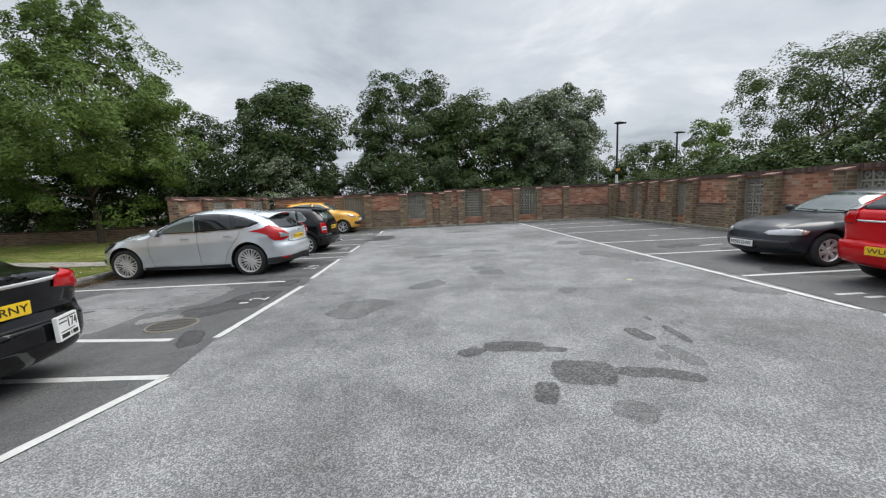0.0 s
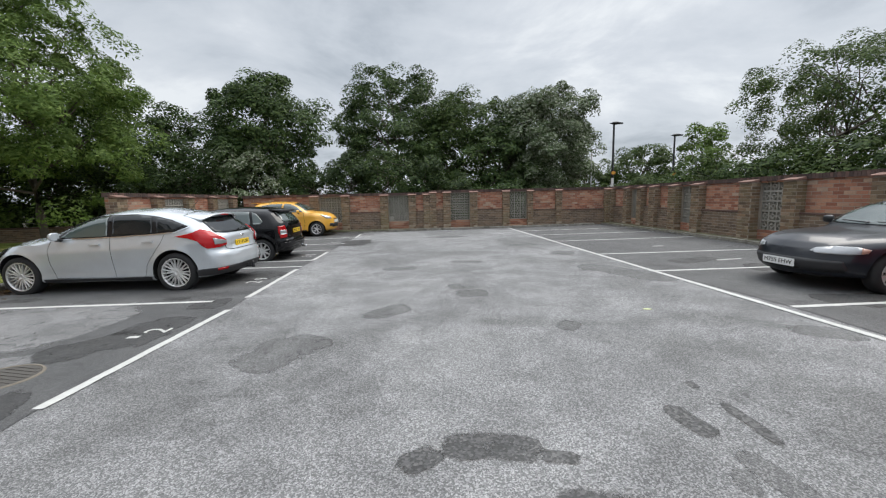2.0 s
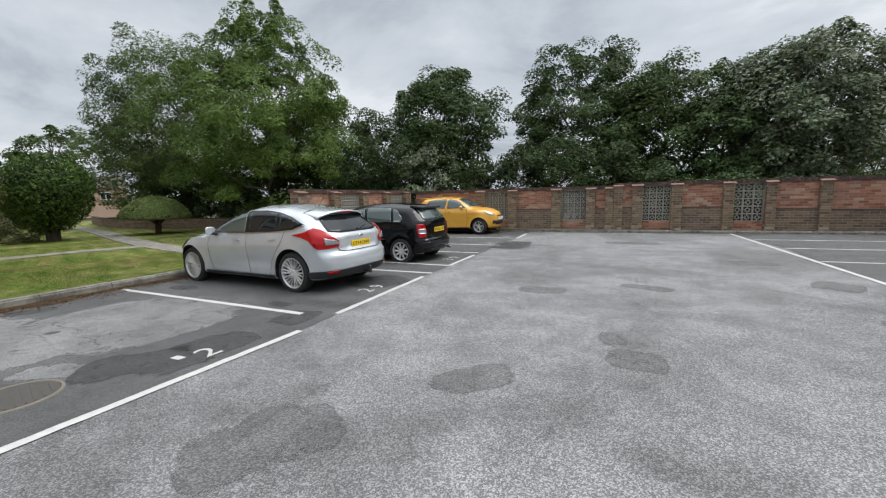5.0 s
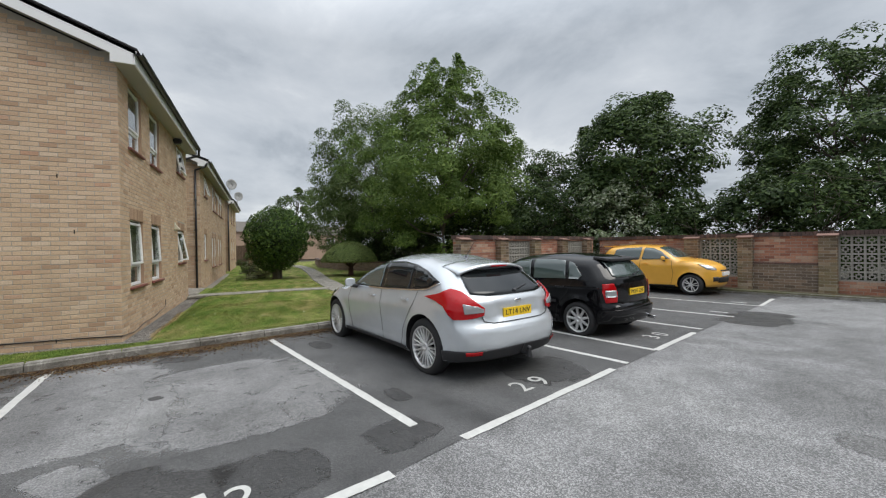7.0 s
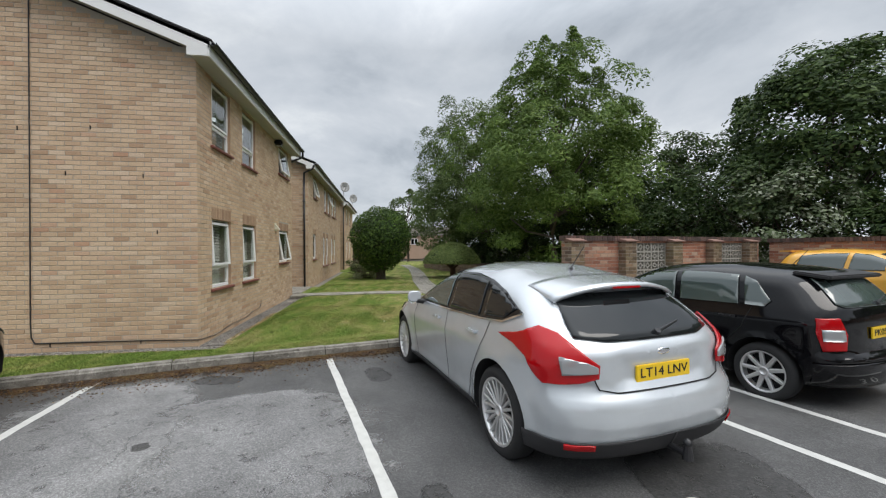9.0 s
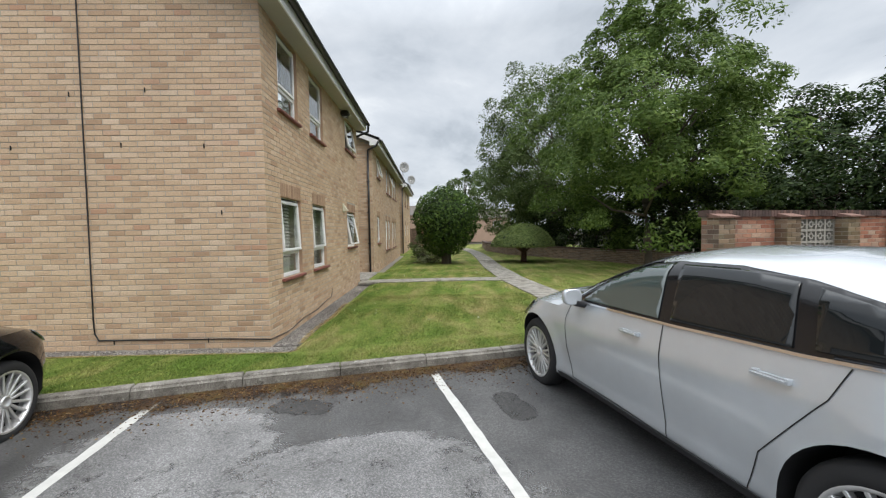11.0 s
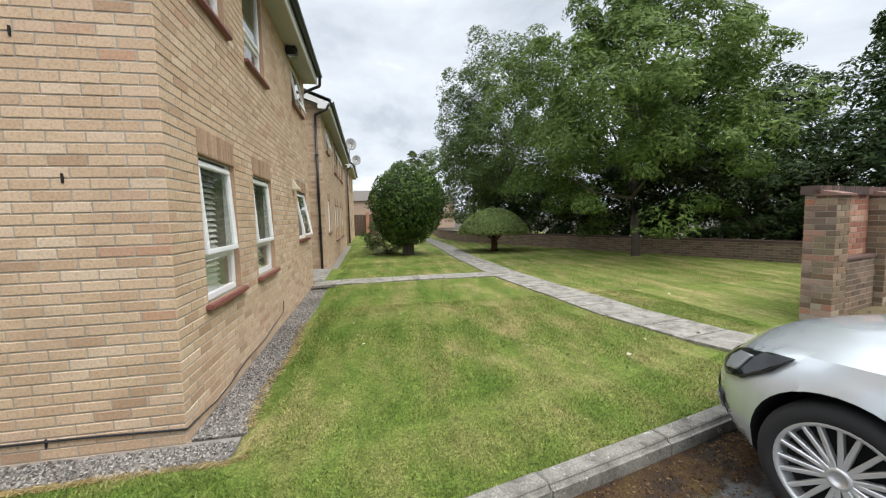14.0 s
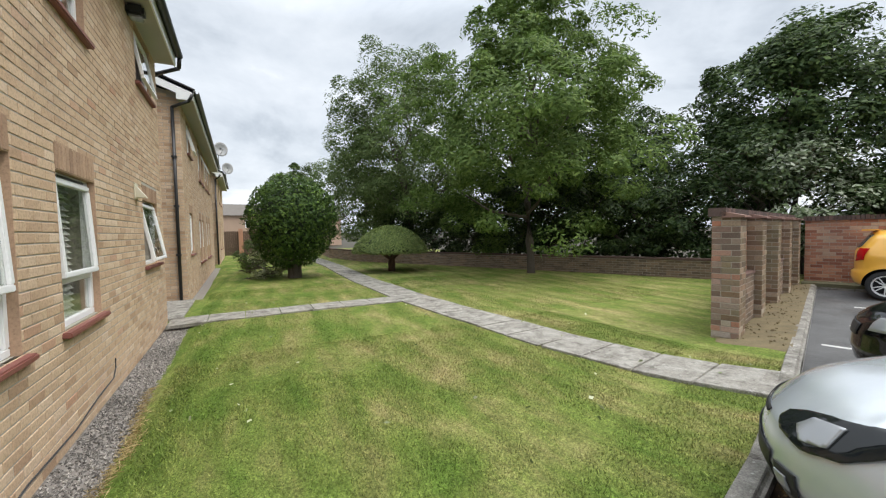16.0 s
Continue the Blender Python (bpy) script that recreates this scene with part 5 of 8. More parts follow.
def make_car(name, label, cfg, m):
    car = thing(name, label, "car", m)
    sh = CarShape(cfg)
    body = part("body", sh.build(cfg["paint"]), None, car)
    r, rim = cfg["tyre"], cfg["rim"]
    ms = wheel_meshes((r, cfg["spokes"], cfg["style"]), r, rim, 0.205, cfg["spokes"], cfg["style"])
    for x in (0.0, cfg["wb"]):
        for s in (1, -1):
            wh = part("wheel", ms[0][1], None, car)
            wh.name = "wheel"
            wh.matrix_basis = pose(x, s * cfg["track"], r, 0, random.uniform(0, 360), 0) @ (Matrix() if s > 0 else pose(0, 0, 0, 0, 0, 180))
            for nm, me in ms[1:]:
                part(nm, me, None, wh)
    gl = cfg.get("glass", M["tinted"])
    for s in (False, True):
        for i, o in enumerate(cfg["side_glass"]):
            part("side_window", sh.patch(o, 90, 0.008, 0.04, mirror=s), M["greenglass"] if i == 0 else gl, body, "tinted side window", smooth=True)
        if cfg.get("surround"):
            part("window_surround", sh.patch(cfg["surround"], 90, 0.003, 0.03, mirror=s), M["gloss"], body, "black window surround", smooth=True)
        for o, cx, off, mat, nm, lab in cfg.get("wraps", ()):
            part(nm, sh.wrap(o, cx, off, mirror=s), M[mat], body, lab, smooth=True)
        for o, wd, mat, nm in cfg.get("lines", ()):
            part(nm, sh.patch(sh.line(o, wd), 90, 0.003 if mat == "gap" else 0.008, mirror=s), M[mat], body)
        for o, phi, mat, nm, lab in cfg.get("corners", ()):
            part(nm, sh.patch(o, phi, 0.016 if nm in ("reversing_lamp", "headlamp_reflector", "indicator", "reflector") else 0.010, 0.04, mirror=s), M[mat], body, lab, smooth=True)
        for x, z, mat in cfg.get("handles", ()):
            hit, nor = sh.cast((sh.x0 + sh.x1) / 2 - x, z, 90)
            b_ = boxes((-0.085, 0.085, 0.012, 0.042, -0.014, 0.014), bevel=0.010)
            box(b_, -0.085, -0.06, -0.01, 0.03, -0.012, 0.012)
            box(b_, 0.06, 0.085, -0.01, 0.03, -0.012, 0.012)
            bmesh.ops.transform(b_, matrix=Matrix.Diagonal((1, -1 if s else 1, 1, 1)) @ Matrix.Translation(hit), verts=b_.verts)
            bmesh.ops.recalc_face_normals(b_, faces=b_.faces)
            part("door_handle", b_, mat if not isinstance(mat, str) else M[mat], body)
        # door mirror
        x, z = cfg["mirror"]
        hit, nor = sh.cast((sh.x0 + sh.x1) / 2 - x, z, 90)
        b_ = bmesh.new()
        bmesh.ops.create_uvsphere(b_, u_segments=18, v_segments=12, radius=1.0)
        for v in b_.verts:
            v.co = Vector((max(v.co.x, -0.35) * 0.065, math.copysign(abs(v.co.y) ** 0.65, v.co.y) * 0.082, math.copysign(abs(v.co.z) ** 0.65, v.co.z) * 0.066))
        bmesh.ops.translate(b_, vec=(0, 0.13, 0.05), verts=b_.verts)
        foot = bmesh.new()
        cyl(foot, (0, -0.03, -0.03), (0, 0.1, 0.0), 0.030, 0.032, 12)
        bmesh.ops.transform(foot, matrix=Matrix.Diagonal((1, -1 if s else 1, 1, 1)) @ Matrix.Translation(hit), verts=foot.verts)
        part("mirror_foot", foot, M["black_plastic"], body)
        bmesh.ops.transform(b_, matrix=Matrix.Diagonal((1, -1 if s else 1, 1, 1)) @ Matrix.Translation(hit), verts=b_.verts)
        bmesh.ops.recalc_face_normals(b_, faces=b_.faces)
        part("door_mirror", b_, cfg.get("mirror_paint") or cfg["paint"], body, smooth=True)
    for o, phi, nm in cfg.get("bumpers", ()):
        part(nm, sh.patch(o, phi, 0.022, 0.05), cfg["paint"], body, smooth=True)
    for o, phi, mat, nm, lab in cfg.get("centre", ()):
        part(nm, sh.patch(o, phi, 0.006, 0.06), gl if mat == "glass" else M[mat], body, lab, smooth=True)
    return car, body, sh


def sym(half):
    """A closed outline from its right half."""
    return list(half) + [(-a, z) for a, z in reversed(half)]


def wiper(body, sh, phi, a0, z0, a1, z1):
    h0, n0 = sh.cast(a0, z0, phi)
    h1, n1 = sh.cast(a1, z1, phi)
    if h0 is None or h1 is None:
        return
    b_ = bmesh.new()
    cyl(b_, h0 + n0 * 0.022, h1 + n1 * 0.014, 0.013, 0.006, 8)
    cyl(b_, h0 + n0 * 0.002, h0 + n0 * 0.034, 0.026, 0.022, 12)
    part("wiper", b_, M["black_plastic"], body)


def place(px, py, fx, fy, z, scale=1.0):
    """Pose of a car whose rear axle stands at (px, py) and whose nose points along (fx, fy)."""
    return plan_frame((px, py), (fx, fy), z) @ pose(0, 0, 0, 0, 0, 0) @ Matrix.Scale(scale, 4)


def wagon(x0, x1, wb, h, w, roof0, roof1, tailz, hood, nose, beltz, rear_rake=0.30, cowl=None):
    """Profiles of a hatchback from a few sizes."""
    cowl = cowl or wb - 0.28
    top = [(x0, h - 0.13), (x0 + 0.06 + rear_rake, h - 0.075), (roof0 + 0.12, h - 0.03), ((roof0 + roof1) / 2, h), (roof1, h - 0.035),
           (roof1 + (cowl - roof1) * 0.5, (h + hood) / 2 + 0.03), (cowl, hood), (wb + 0.15, hood - 0.055), (x1 - 0.32, nose + 0.09), (x1 - 0.10, nose + 0.0), (x1, nose - 0.06)]
    rear = [(0.2, x0 + 0.16), (0.32, x0 + 0.04), (0.44, x0), (0.56, x0 + 0.005), (0.60, x0 + 0.05), (tailz - 0.06, x0 + 0.06), (tailz + 0.02, x0 + 0.09), (h - 0.10, x0 + 0.06 + rear_rake), (h, x0 + 0.12 + rear_rake)]
    front = [(0.2, x1 - 0.12), (0.30, x1 - 0.03), (0.44, x1), (nose - 0.20, x1 - 0.02), (nose - 0.08, x1 - 0.06), (nose, x1 - 0.14), (hood, x1 - 0.5), (h, x1 - 0.4)]
    belt = [(x0, beltz + 0.03), (0.6, beltz), (cowl - 0.3, beltz - 0.05), (wb + 0.15, hood - 0.10), (x1 - 0.3, nose - 0.01), (x1, nose - 0.16)]
    wide = [(x0, w * 0.93), (x0 + 0.3, w * 0.975), (0.1, w), (wb / 2, w * 0.995), (wb, w), (x1, w * 0.96)]
    low = [(x0, 0.27), (x0 + 0.5, 0.20), (0.5, 0.18), (wb, 0.19), (x1 - 0.25, 0.20), (x1, 0.22)]
    return dict(top=top, belt=belt, wide=wide, low=low, rear=rear, front=front, wb=wb)

# silver hatchback, nose to the lawn
cfg = wagon(-0.86, 3.57, 2.72, 1.455, 0.83, 0.05, 1.35, 0.98, 1.02, 0.79, 0.97, 0.48, 2.36)
cfg["top"] = [(-0.9, 1.25), (-0.44, 1.295), (-0.20, 1.345), (0.15, 1.40), (0.53, 1.45), (0.95, 1.455), (1.35, 1.41), (1.85, 1.25), (2.30, 1.045), (2.45, 1.01), (2.87, 0.965), (3.18, 0.895), (3.40, 0.80), (3.6, 0.66)]
cfg["belt"] = [(-0.9, 1.0), (-0.3, 1.02), (0.0, 1.01), (0.6, 0.975), (2.06, 0.92), (2.60, 0.90), (2.95, 0.86), (3.25, 0.75), (3.6, 0.55)]
cfg["wide"] = [(-0.9, 0.80), (-0.4, 0.835), (0.1, 0.845), (1.36, 0.832), (2.72, 0.845), (3.6, 0.82)]
cfg["rear"] = [(0.20, -0.68), (0.30, -0.79), (0.40, -0.84), (0.50, -0.86), (0.58, -0.856), (0.63, -0.84), (0.69, -0.795), (0.75, -0.778), (0.90, -0.775), (0.955, -0.745), (1.0, -0.69), (1.13, -0.53), (1.30, -0.31), (1.40, -0.2)]
cfg["front"] = [(0.20, 3.40), (0.28, 3.50), (0.42, 3.565), (0.55, 3.56), (0.64, 3.53), (0.72, 3.46), (0.80, 3.38), (0.9, 3.2), (1.5, 3.2)]
cfg.update(crease=0.80, recess=(0.36, 0.69, 0.91, 0.022), corner_r=0.36, corner_f=0.78)
cfg.update(tumble=0.44, arch=0.39, tyre=0.342, rim=0.248, spokes=10, style="double", track=0.735, paint=M["silver"], mirror=(1.95, 0.975),
    side_glass=[[(1.98, 0.985), (1.70, 1.185), (1.46, 1.285), (1.22, 1.325), (1.15, 0.995)], [(1.05, 1.0), (1.12, 1.332), (0.75, 1.335), (0.42, 1.30), (0.36, 1.025)], [(0.27, 1.035), (0.33, 1.285), (0.10, 1.235), (-0.18, 1.14), (-0.05, 1.06)]],
    surround=[(2.10, 0.975), (1.74, 1.21), (1.48, 1.318), (1.20, 1.352), (0.75, 1.355), (0.38, 1.318), (0.06, 1.245), (-0.27, 1.12), (-0.05, 1.04), (0.3, 1.012), (1.0, 0.982), (1.6, 0.972)],
    lines=[([(2.16, 0.962), (1.6, 0.966), (1.0, 0.976), (0.3, 1.005), (-0.05, 1.033), (-0.27, 1.115)], 0.014, "chrome", "chrome_strip"),
           ([(2.12, 0.95), (2.17, 0.8), (2.16, 0.55), (2.08, 0.30)], 0.0045, "gap", "door_gap"), ([(1.10, 0.97), (1.08, 0.6), (1.05, 0.28)], 0.0045, "gap", "door_gap"),
           ([(0.14, 1.005), (0.20, 0.86), (0.34, 0.68), (0.48, 0.50), (0.54, 0.28)], 0.0045, "gap", "door_gap"), ([(2.08, 0.30), (1.05, 0.275), (0.54, 0.28)], 0.0045, "gap", "door_gap"),
           ([(2.30, 0.25), (1.3, 0.235), (0.42, 0.25)], 0.075, "trim", "sill")],
    handles=[(0.42, 0.885, "silver"), (1.36, 0.865, "silver")],
    wraps=[([(-0.06, 0.83, 0.955), (-0.28, 0.81, 0.995), (-0.46, 0.75, 1.055), (-0.56, 0.68, 1.02), (-0.70, 0.60, 0.92), (-0.79, 0.53, 0.855), (-0.79, 0.54, 0.775), (-0.72, 0.65, 0.745), (-0.56, 0.79, 0.735), (-0.49, 0.81, 0.79), (-0.42, 0.82, 0.87), (-0.28, 0.83, 0.92)], 0.6, 0.014, "red_lens", "tail_light", "large red wrap-round tail light"),
           ([(-0.60, 0.71, 0.90), (-0.73, 0.60, 0.875), (-0.78, 0.545, 0.845), (-0.785, 0.545, 0.81), (-0.64, 0.715, 0.80)], 0.6, 0.020, "clear_lens", "reversing_lamp", "clear lens"),
           ([(2.96, 0.80, 0.825), (3.12, 0.78, 0.81), (3.30, 0.70, 0.775), (3.42, 0.55, 0.735), (3.47, 0.47, 0.70), (3.49, 0.47, 0.665), (3.46, 0.54, 0.625), (3.36, 0.68, 0.605), (3.22, 0.78, 0.64), (3.06, 0.82, 0.735)], 2.4, 0.010, "tinted", "headlight", "dark swept-back headlight"),
           ([(3.24, 0.73, 0.755), (3.36, 0.63, 0.735), (3.40, 0.60, 0.68), (3.36, 0.66, 0.635), (3.27, 0.74, 0.66)], 2.4, 0.016, "clear_lens", "headlamp_reflector", "clear reflector"),
           ([(3.36, 0.66, 0.47), (3.46, 0.54, 0.47), (3.46, 0.54, 0.33), (3.38, 0.66, 0.35)], 2.4, 0.006, "trim", "fog_lamp_surround", ""),
           ([(3.40, 0.62, 0.44), (3.45, 0.56, 0.44), (3.45, 0.56, 0.37), (3.40, 0.62, 0.37)], 2.4, 0.012, "clear_lens", "fog_lamp", ""),
           ([(-0.36, 0.82, 0.375), (-0.60, 0.78, 0.395), (-0.84, 0.40, 0.405), (-0.85, 0.0, 0.41), (-0.80, 0.0, 0.285), (-0.78, 0.4, 0.285), (-0.60, 0.72, 0.28), (-0.36, 0.80, 0.27)], 0.6, 0.008, "trim", "rear_valance", "black plastic lower bumper"),
           ([(-0.66, 0.72, 0.39), (-0.78, 0.58, 0.395), (-0.78, 0.58, 0.36), (-0.66, 0.72, 0.355)], 0.6, 0.013, "red_lens", "reflector", "red bumper reflector")],
    centre=[(sym([(0.40, 0.975), (0.60, 1.0), (0.585, 1.08), (0.52, 1.235), (0.3, 1.25)]), 0, "glass", "rear_window", "dark tinted rear window"),
            (sym([(0.40, 0.676), (0.52, 0.70), (0.545, 0.77), (0.538, 0.77), (0.514, 0.707), (0.40, 0.683)]), 0, "gap", "tailgate_gap", ""),
            (sym([(0.64, 1.045), (0.62, 1.16), (0.52, 1.34), (0.2, 1.38)]), 180, "glass", "windscreen", "sloping windscreen"),
            (sym([(0.46, 0.34), (0.50, 0.50), (0.2, 0.54)]), 180, "trim", "grille", "black lower grille"),
            (sym([(0.30, 0.62), (0.32, 0.645)]), 180, "gap", "upper_grille", "")])
FX, FY = -0.978, -0.208
silver_car, body, sh = make_car("car", "silver five-door hatchback parked nose to the kerb", cfg, place(-5.786, 7.318, FX, FY, G(-6.9) - 0.012, 0.94) @ pose(0, 0, 0, 0, 0.57, 0))
plate(silver_car, sh, "LT14 LNV", 0, 0.775, w=0.47, h=0.105)
wiper(body, sh, 0, 0.02, 1.0, 0.30, 1.05)
# high brake lamp, aerial, badge, tow ball
spb = bmesh.new()
lid = []
for u in np.linspace(-1, 1, 21):
    row = []
    for q in np.linspace(0, 1, 7):
        x = -0.06 - q * (0.41 - 0.10 * abs(u) ** 3)
        z0 = sh.bvh.ray_cast(Vector((-0.06, 0.575 * u, 3)), Vector((0, 0, -1)))[0].z
        row.append(spb.verts.new((x, 0.575 * u, z0 + 0.006 - 0.052 * q - 0.03 * abs(u) ** 3 * q)))
    lid.append(row)
for r0, r1 in zip(lid[:-1], lid[1:]):
    for i in range(6):
        spb.faces.new((r0[i], r0[i + 1], r1[i + 1], r1[i]))
bmesh.ops.recalc_face_normals(spb, faces=spb.faces)
if sum(f.normal.z for f in spb.faces) < 0:
    bmesh.ops.reverse_faces(spb, faces=spb.faces)
bmesh.ops.solidify(spb, geom=spb.faces[:], thickness=0.028)
part("spoiler", spb, M["silver"], body, "roof spoiler over the rear window", smooth=True)
part("brake_lamp", boxes((-0.476, -0.44, -0.13, 0.13, 1.288, 1.304), bevel=0.004), M["red_lens"], body)
ab = bmesh.new()
cyl(ab, (0.15, 0, 1.385), (0.15, 0, 1.42), 0.03, 0.015, 10)
cyl(ab, (0.15, 0, 1.415), (-0.02, 0, 1.60), 0.005, 0.003, 6)
part("aerial", ab, M["black_plastic"], body)
hit, nor = sh.cast(0, 0.905, 0)
bd = bmesh.new()
bmesh.ops.create_uvsphere(bd, u_segments=16, v_segments=8, radius=1.0)
for v in bd.verts:
    v.co = Vector((v.co.x * 0.008, v.co.y * 0.055, v.co.z * 0.022)) + hit
part("badge", bd, M["chrome"], body, "plain oval badge")
tb = bmesh.new()
cyl(tb, (-0.76, 0.0, 0.30), (-0.93, 0.0, 0.30), 0.022, 0.022, 10)
cyl(tb, (-0.93, 0.0, 0.27), (-0.93, 0.0, 0.36), 0.034, 0.02, 10)
bmesh.ops.create_uvsphere(tb, u_segments=14, v_segments=8, radius=0.026, matrix=Matrix.Translation((-0.93, 0, 0.37)))
part("tow_ball", tb, M["black_plastic"], body)

# black hatchback
cfg = wagon(-0.70, 3.52, 2.64, 1.45, 0.825, -0.1, 1.30, 1.00, 1.02, 0.80, 0.98, 0.30, 2.28)
cfg.update(tumble=0.36, arch=0.355, tyre=0.305, rim=0.215, spokes=9, style="single", track=0.715, paint=M["black_paint"], mirror=(1.72, 0.96), glass=M["greenglass"],
    side_glass=[[(1.98, 0.99), (1.64, 1.20), (1.38, 1.295), (1.08, 1.325), (1.02, 0.985)], [(0.94, 0.985), (1.0, 1.33), (0.6, 1.33), (0.30, 1.315), (0.24, 1.0)], [(0.17, 1.0), (0.23, 1.305), (0.10, 1.26), (-0.07, 1.06), (-0.02, 1.0)]],
    lines=[([(1.9, 0.95), (1.92, 0.6), (1.86, 0.28)], 0.008, "gap", "door_gap"), ([(0.98, 0.96), (0.95, 0.28)], 0.008, "gap", "door_gap"), ([(0.1, 0.98), (0.2, 0.75), (0.42, 0.5), (0.45, 0.28)], 0.008, "gap", "door_gap"),
           ([(1.95, 0.60), (1.0, 0.59), (0.42, 0.60)], 0.05, "trim", "rub_strip"), ([(2.02, 0.24), (1.2, 0.23), (0.45, 0.24)], 0.06, "trim", "sill")],
    bumpers=[(sym([(0.78, 0.30), (0.78, 0.50), (0.4, 0.52)]), 0, "rear_bumper")],
    handles=[(0.34, 0.86, "black_plastic"), (1.16, 0.85, "black_plastic")],
    corners=[([(-0.50, 0.80, 0.93), (-0.62, 0.66, 0.94), (-0.68, 0.62, 0.78), (-0.67, 0.63, 0.63), (-0.56, 0.79, 0.62), (-0.50, 0.81, 0.80)], 32, "red_lens", "tail_light", "red tail light with pale centre"),
             ([(-0.54, 0.79, 0.83), (-0.66, 0.65, 0.83), (-0.67, 0.64, 0.72), (-0.56, 0.79, 0.72)], 32, "clear_lens", "reversing_lamp", ""),
             ([(3.10, 0.74, 0.80), (3.36, 0.55, 0.76), (3.38, 0.52, 0.64), (3.14, 0.72, 0.66)], 130, "clear_lens", "headlight", "")],
    centre=[(sym([(0.50, 1.03), (0.56, 1.06), (0.50, 1.30), (0.3, 1.335)]), 0, "glass", "rear_window", "pale tinted rear window"), (sym([(0.62, 1.03), (0.60, 1.16), (0.50, 1.33), (0.2, 1.37)]), 180, "glass", "windscreen", ""),
            ([(-0.66, 0.52), (0.66, 0.52), (0.66, 0.53), (-0.66, 0.53)], 0, "gap", "bumper_gap", ""), (sym([(0.35, 0.56), (0.35, 0.68)]), 180, "trim", "grille", "")])
black_car, body, sh = make_car("car", "small black hatchback with silver alloys and black roof spoiler", cfg, place(-6.40, 10.14, -0.97, -0.243, G(-7.6) - 0.012, 0.915) @ pose(0, 0, 0, 0, 0.57, 0))
plate(black_car, sh, "PK05 ZSF", 0, 0.785)
wiper(body, sh, 0, 0.0, 1.05, 0.32, 1.10)
sp = bmesh.new()
box(sp, -0.46, -0.14, -0.52, 0.52, 1.345, 1.385, bevel=0.012)
for v in sp.verts:
    v.co.z += -0.04 * (abs(v.co.y) / 0.5) ** 2 + 0.04 * (v.co.x + 0.42) / 0.3
part("spoiler", sp, M["trim"], body)
ab = bmesh.new()
cyl(ab, (0.1, 0, 1.43), (-0.05, 0, 1.6), 0.005, 0.003, 6)
part("aerial", ab, M["black_plastic"], body)
ex = bmesh.new()
cyl(ex, (-0.55, -0.45, 0.30), (-0.76, -0.45, 0.28), 0.03, 0.03, 14)
part("exhaust", ex, M["chrome"], body)

# yellow city car, backed in
cfg = wagon(-0.53, 3.07, 2.40, 1.485, 0.80, 0.0, 1.30, 1.02, 1.06, 0.86, 1.0, 0.26, 2.10)
cfg.update(tumble=0.34, arch=0.345, tyre=0.295, rim=0.205, spokes=5, style="double", track=0.69, paint=M["yellow_paint"], mirror=(1.70, 1.0), glass=M["greenglass"],
    side_glass=[[(1.86, 1.03), (1.58, 1.25), (1.36, 1.345), (1.10, 1.375), (1.04, 1.01)], [(0.96, 1.01), (1.02, 1.375), (0.55, 1.37), (0.20, 1.32), (0.10, 1.06)]],
    lines=[([(1.9, 0.98), (1.95, 0.6), (1.88, 0.28)], 0.008, "gap", "door_gap"), ([(1.0, 0.99), (0.97, 0.28)], 0.008, "gap", "door_gap"), ([(0.06, 1.03), (0.16, 0.8), (0.40, 0.5), (0.44, 0.28)], 0.008, "gap", "door_gap"),
           ([(2.0, 0.24), (1.2, 0.23), (0.42, 0.24)], 0.06, "trim", "sill")],
    handles=[(0.28, 0.90, "yellow_paint"), (1.16, 0.88, "yellow_paint")],
    corners=[([(-0.30, 0.77, 1.05), (-0.46, 0.62, 1.05), (-0.50, 0.58, 0.78), (-0.36, 0.76, 0.82)], 35, "red_lens", "tail_light", "red tail light"),
             ([(2.62, 0.76, 0.88), (2.86, 0.62, 0.84), (2.98, 0.47, 0.76), (2.97, 0.47, 0.70), (2.8, 0.66, 0.73)], 132, "clear_lens", "headlight", "large clear headlight"),
             ([(2.90, 0.55, 0.52), (2.98, 0.42, 0.52), (2.98, 0.42, 0.40), (2.90, 0.55, 0.40)], 140, "trim", "fog_lamp", "")],
    centre=[(sym([(0.48, 1.06), (0.52, 1.10), (0.46, 1.33), (0.3, 1.36)]), 0, "glass", "rear_window", ""), (sym([(0.60, 1.07), (0.58, 1.18), (0.48, 1.36), (0.2, 1.40)]), 180, "glass", "windscreen", "dark sloping windscreen"),
            (sym([(0.40, 0.36), (0.44, 0.50), (0.2, 0.52)]), 180, "trim", "grille", "black lower grille"), (sym([(0.30, 0.67), (0.30, 0.71)]), 180, "trim", "upper_grille", "")])
yellow_car, body, sh = make_car("car", "small golden-yellow five-door car reversed into a bay", cfg, place(-10.90, 15.86, 0.97, 0.243, G(-9.5), 0.97) @ pose(0, 0, 0, 0, -0.57, 0))
part("number_plate", boxes((3.02, 3.07, -0.26, 0.26, 0.545, 0.655), bevel=0.004), M["plate_white"], body, "white front number plate")
sp = boxes((-0.36, -0.10, -0.46, 0.46, 1.42, 1.45), bevel=0.012)
part("spoiler", sp, M["yellow_paint"], body)

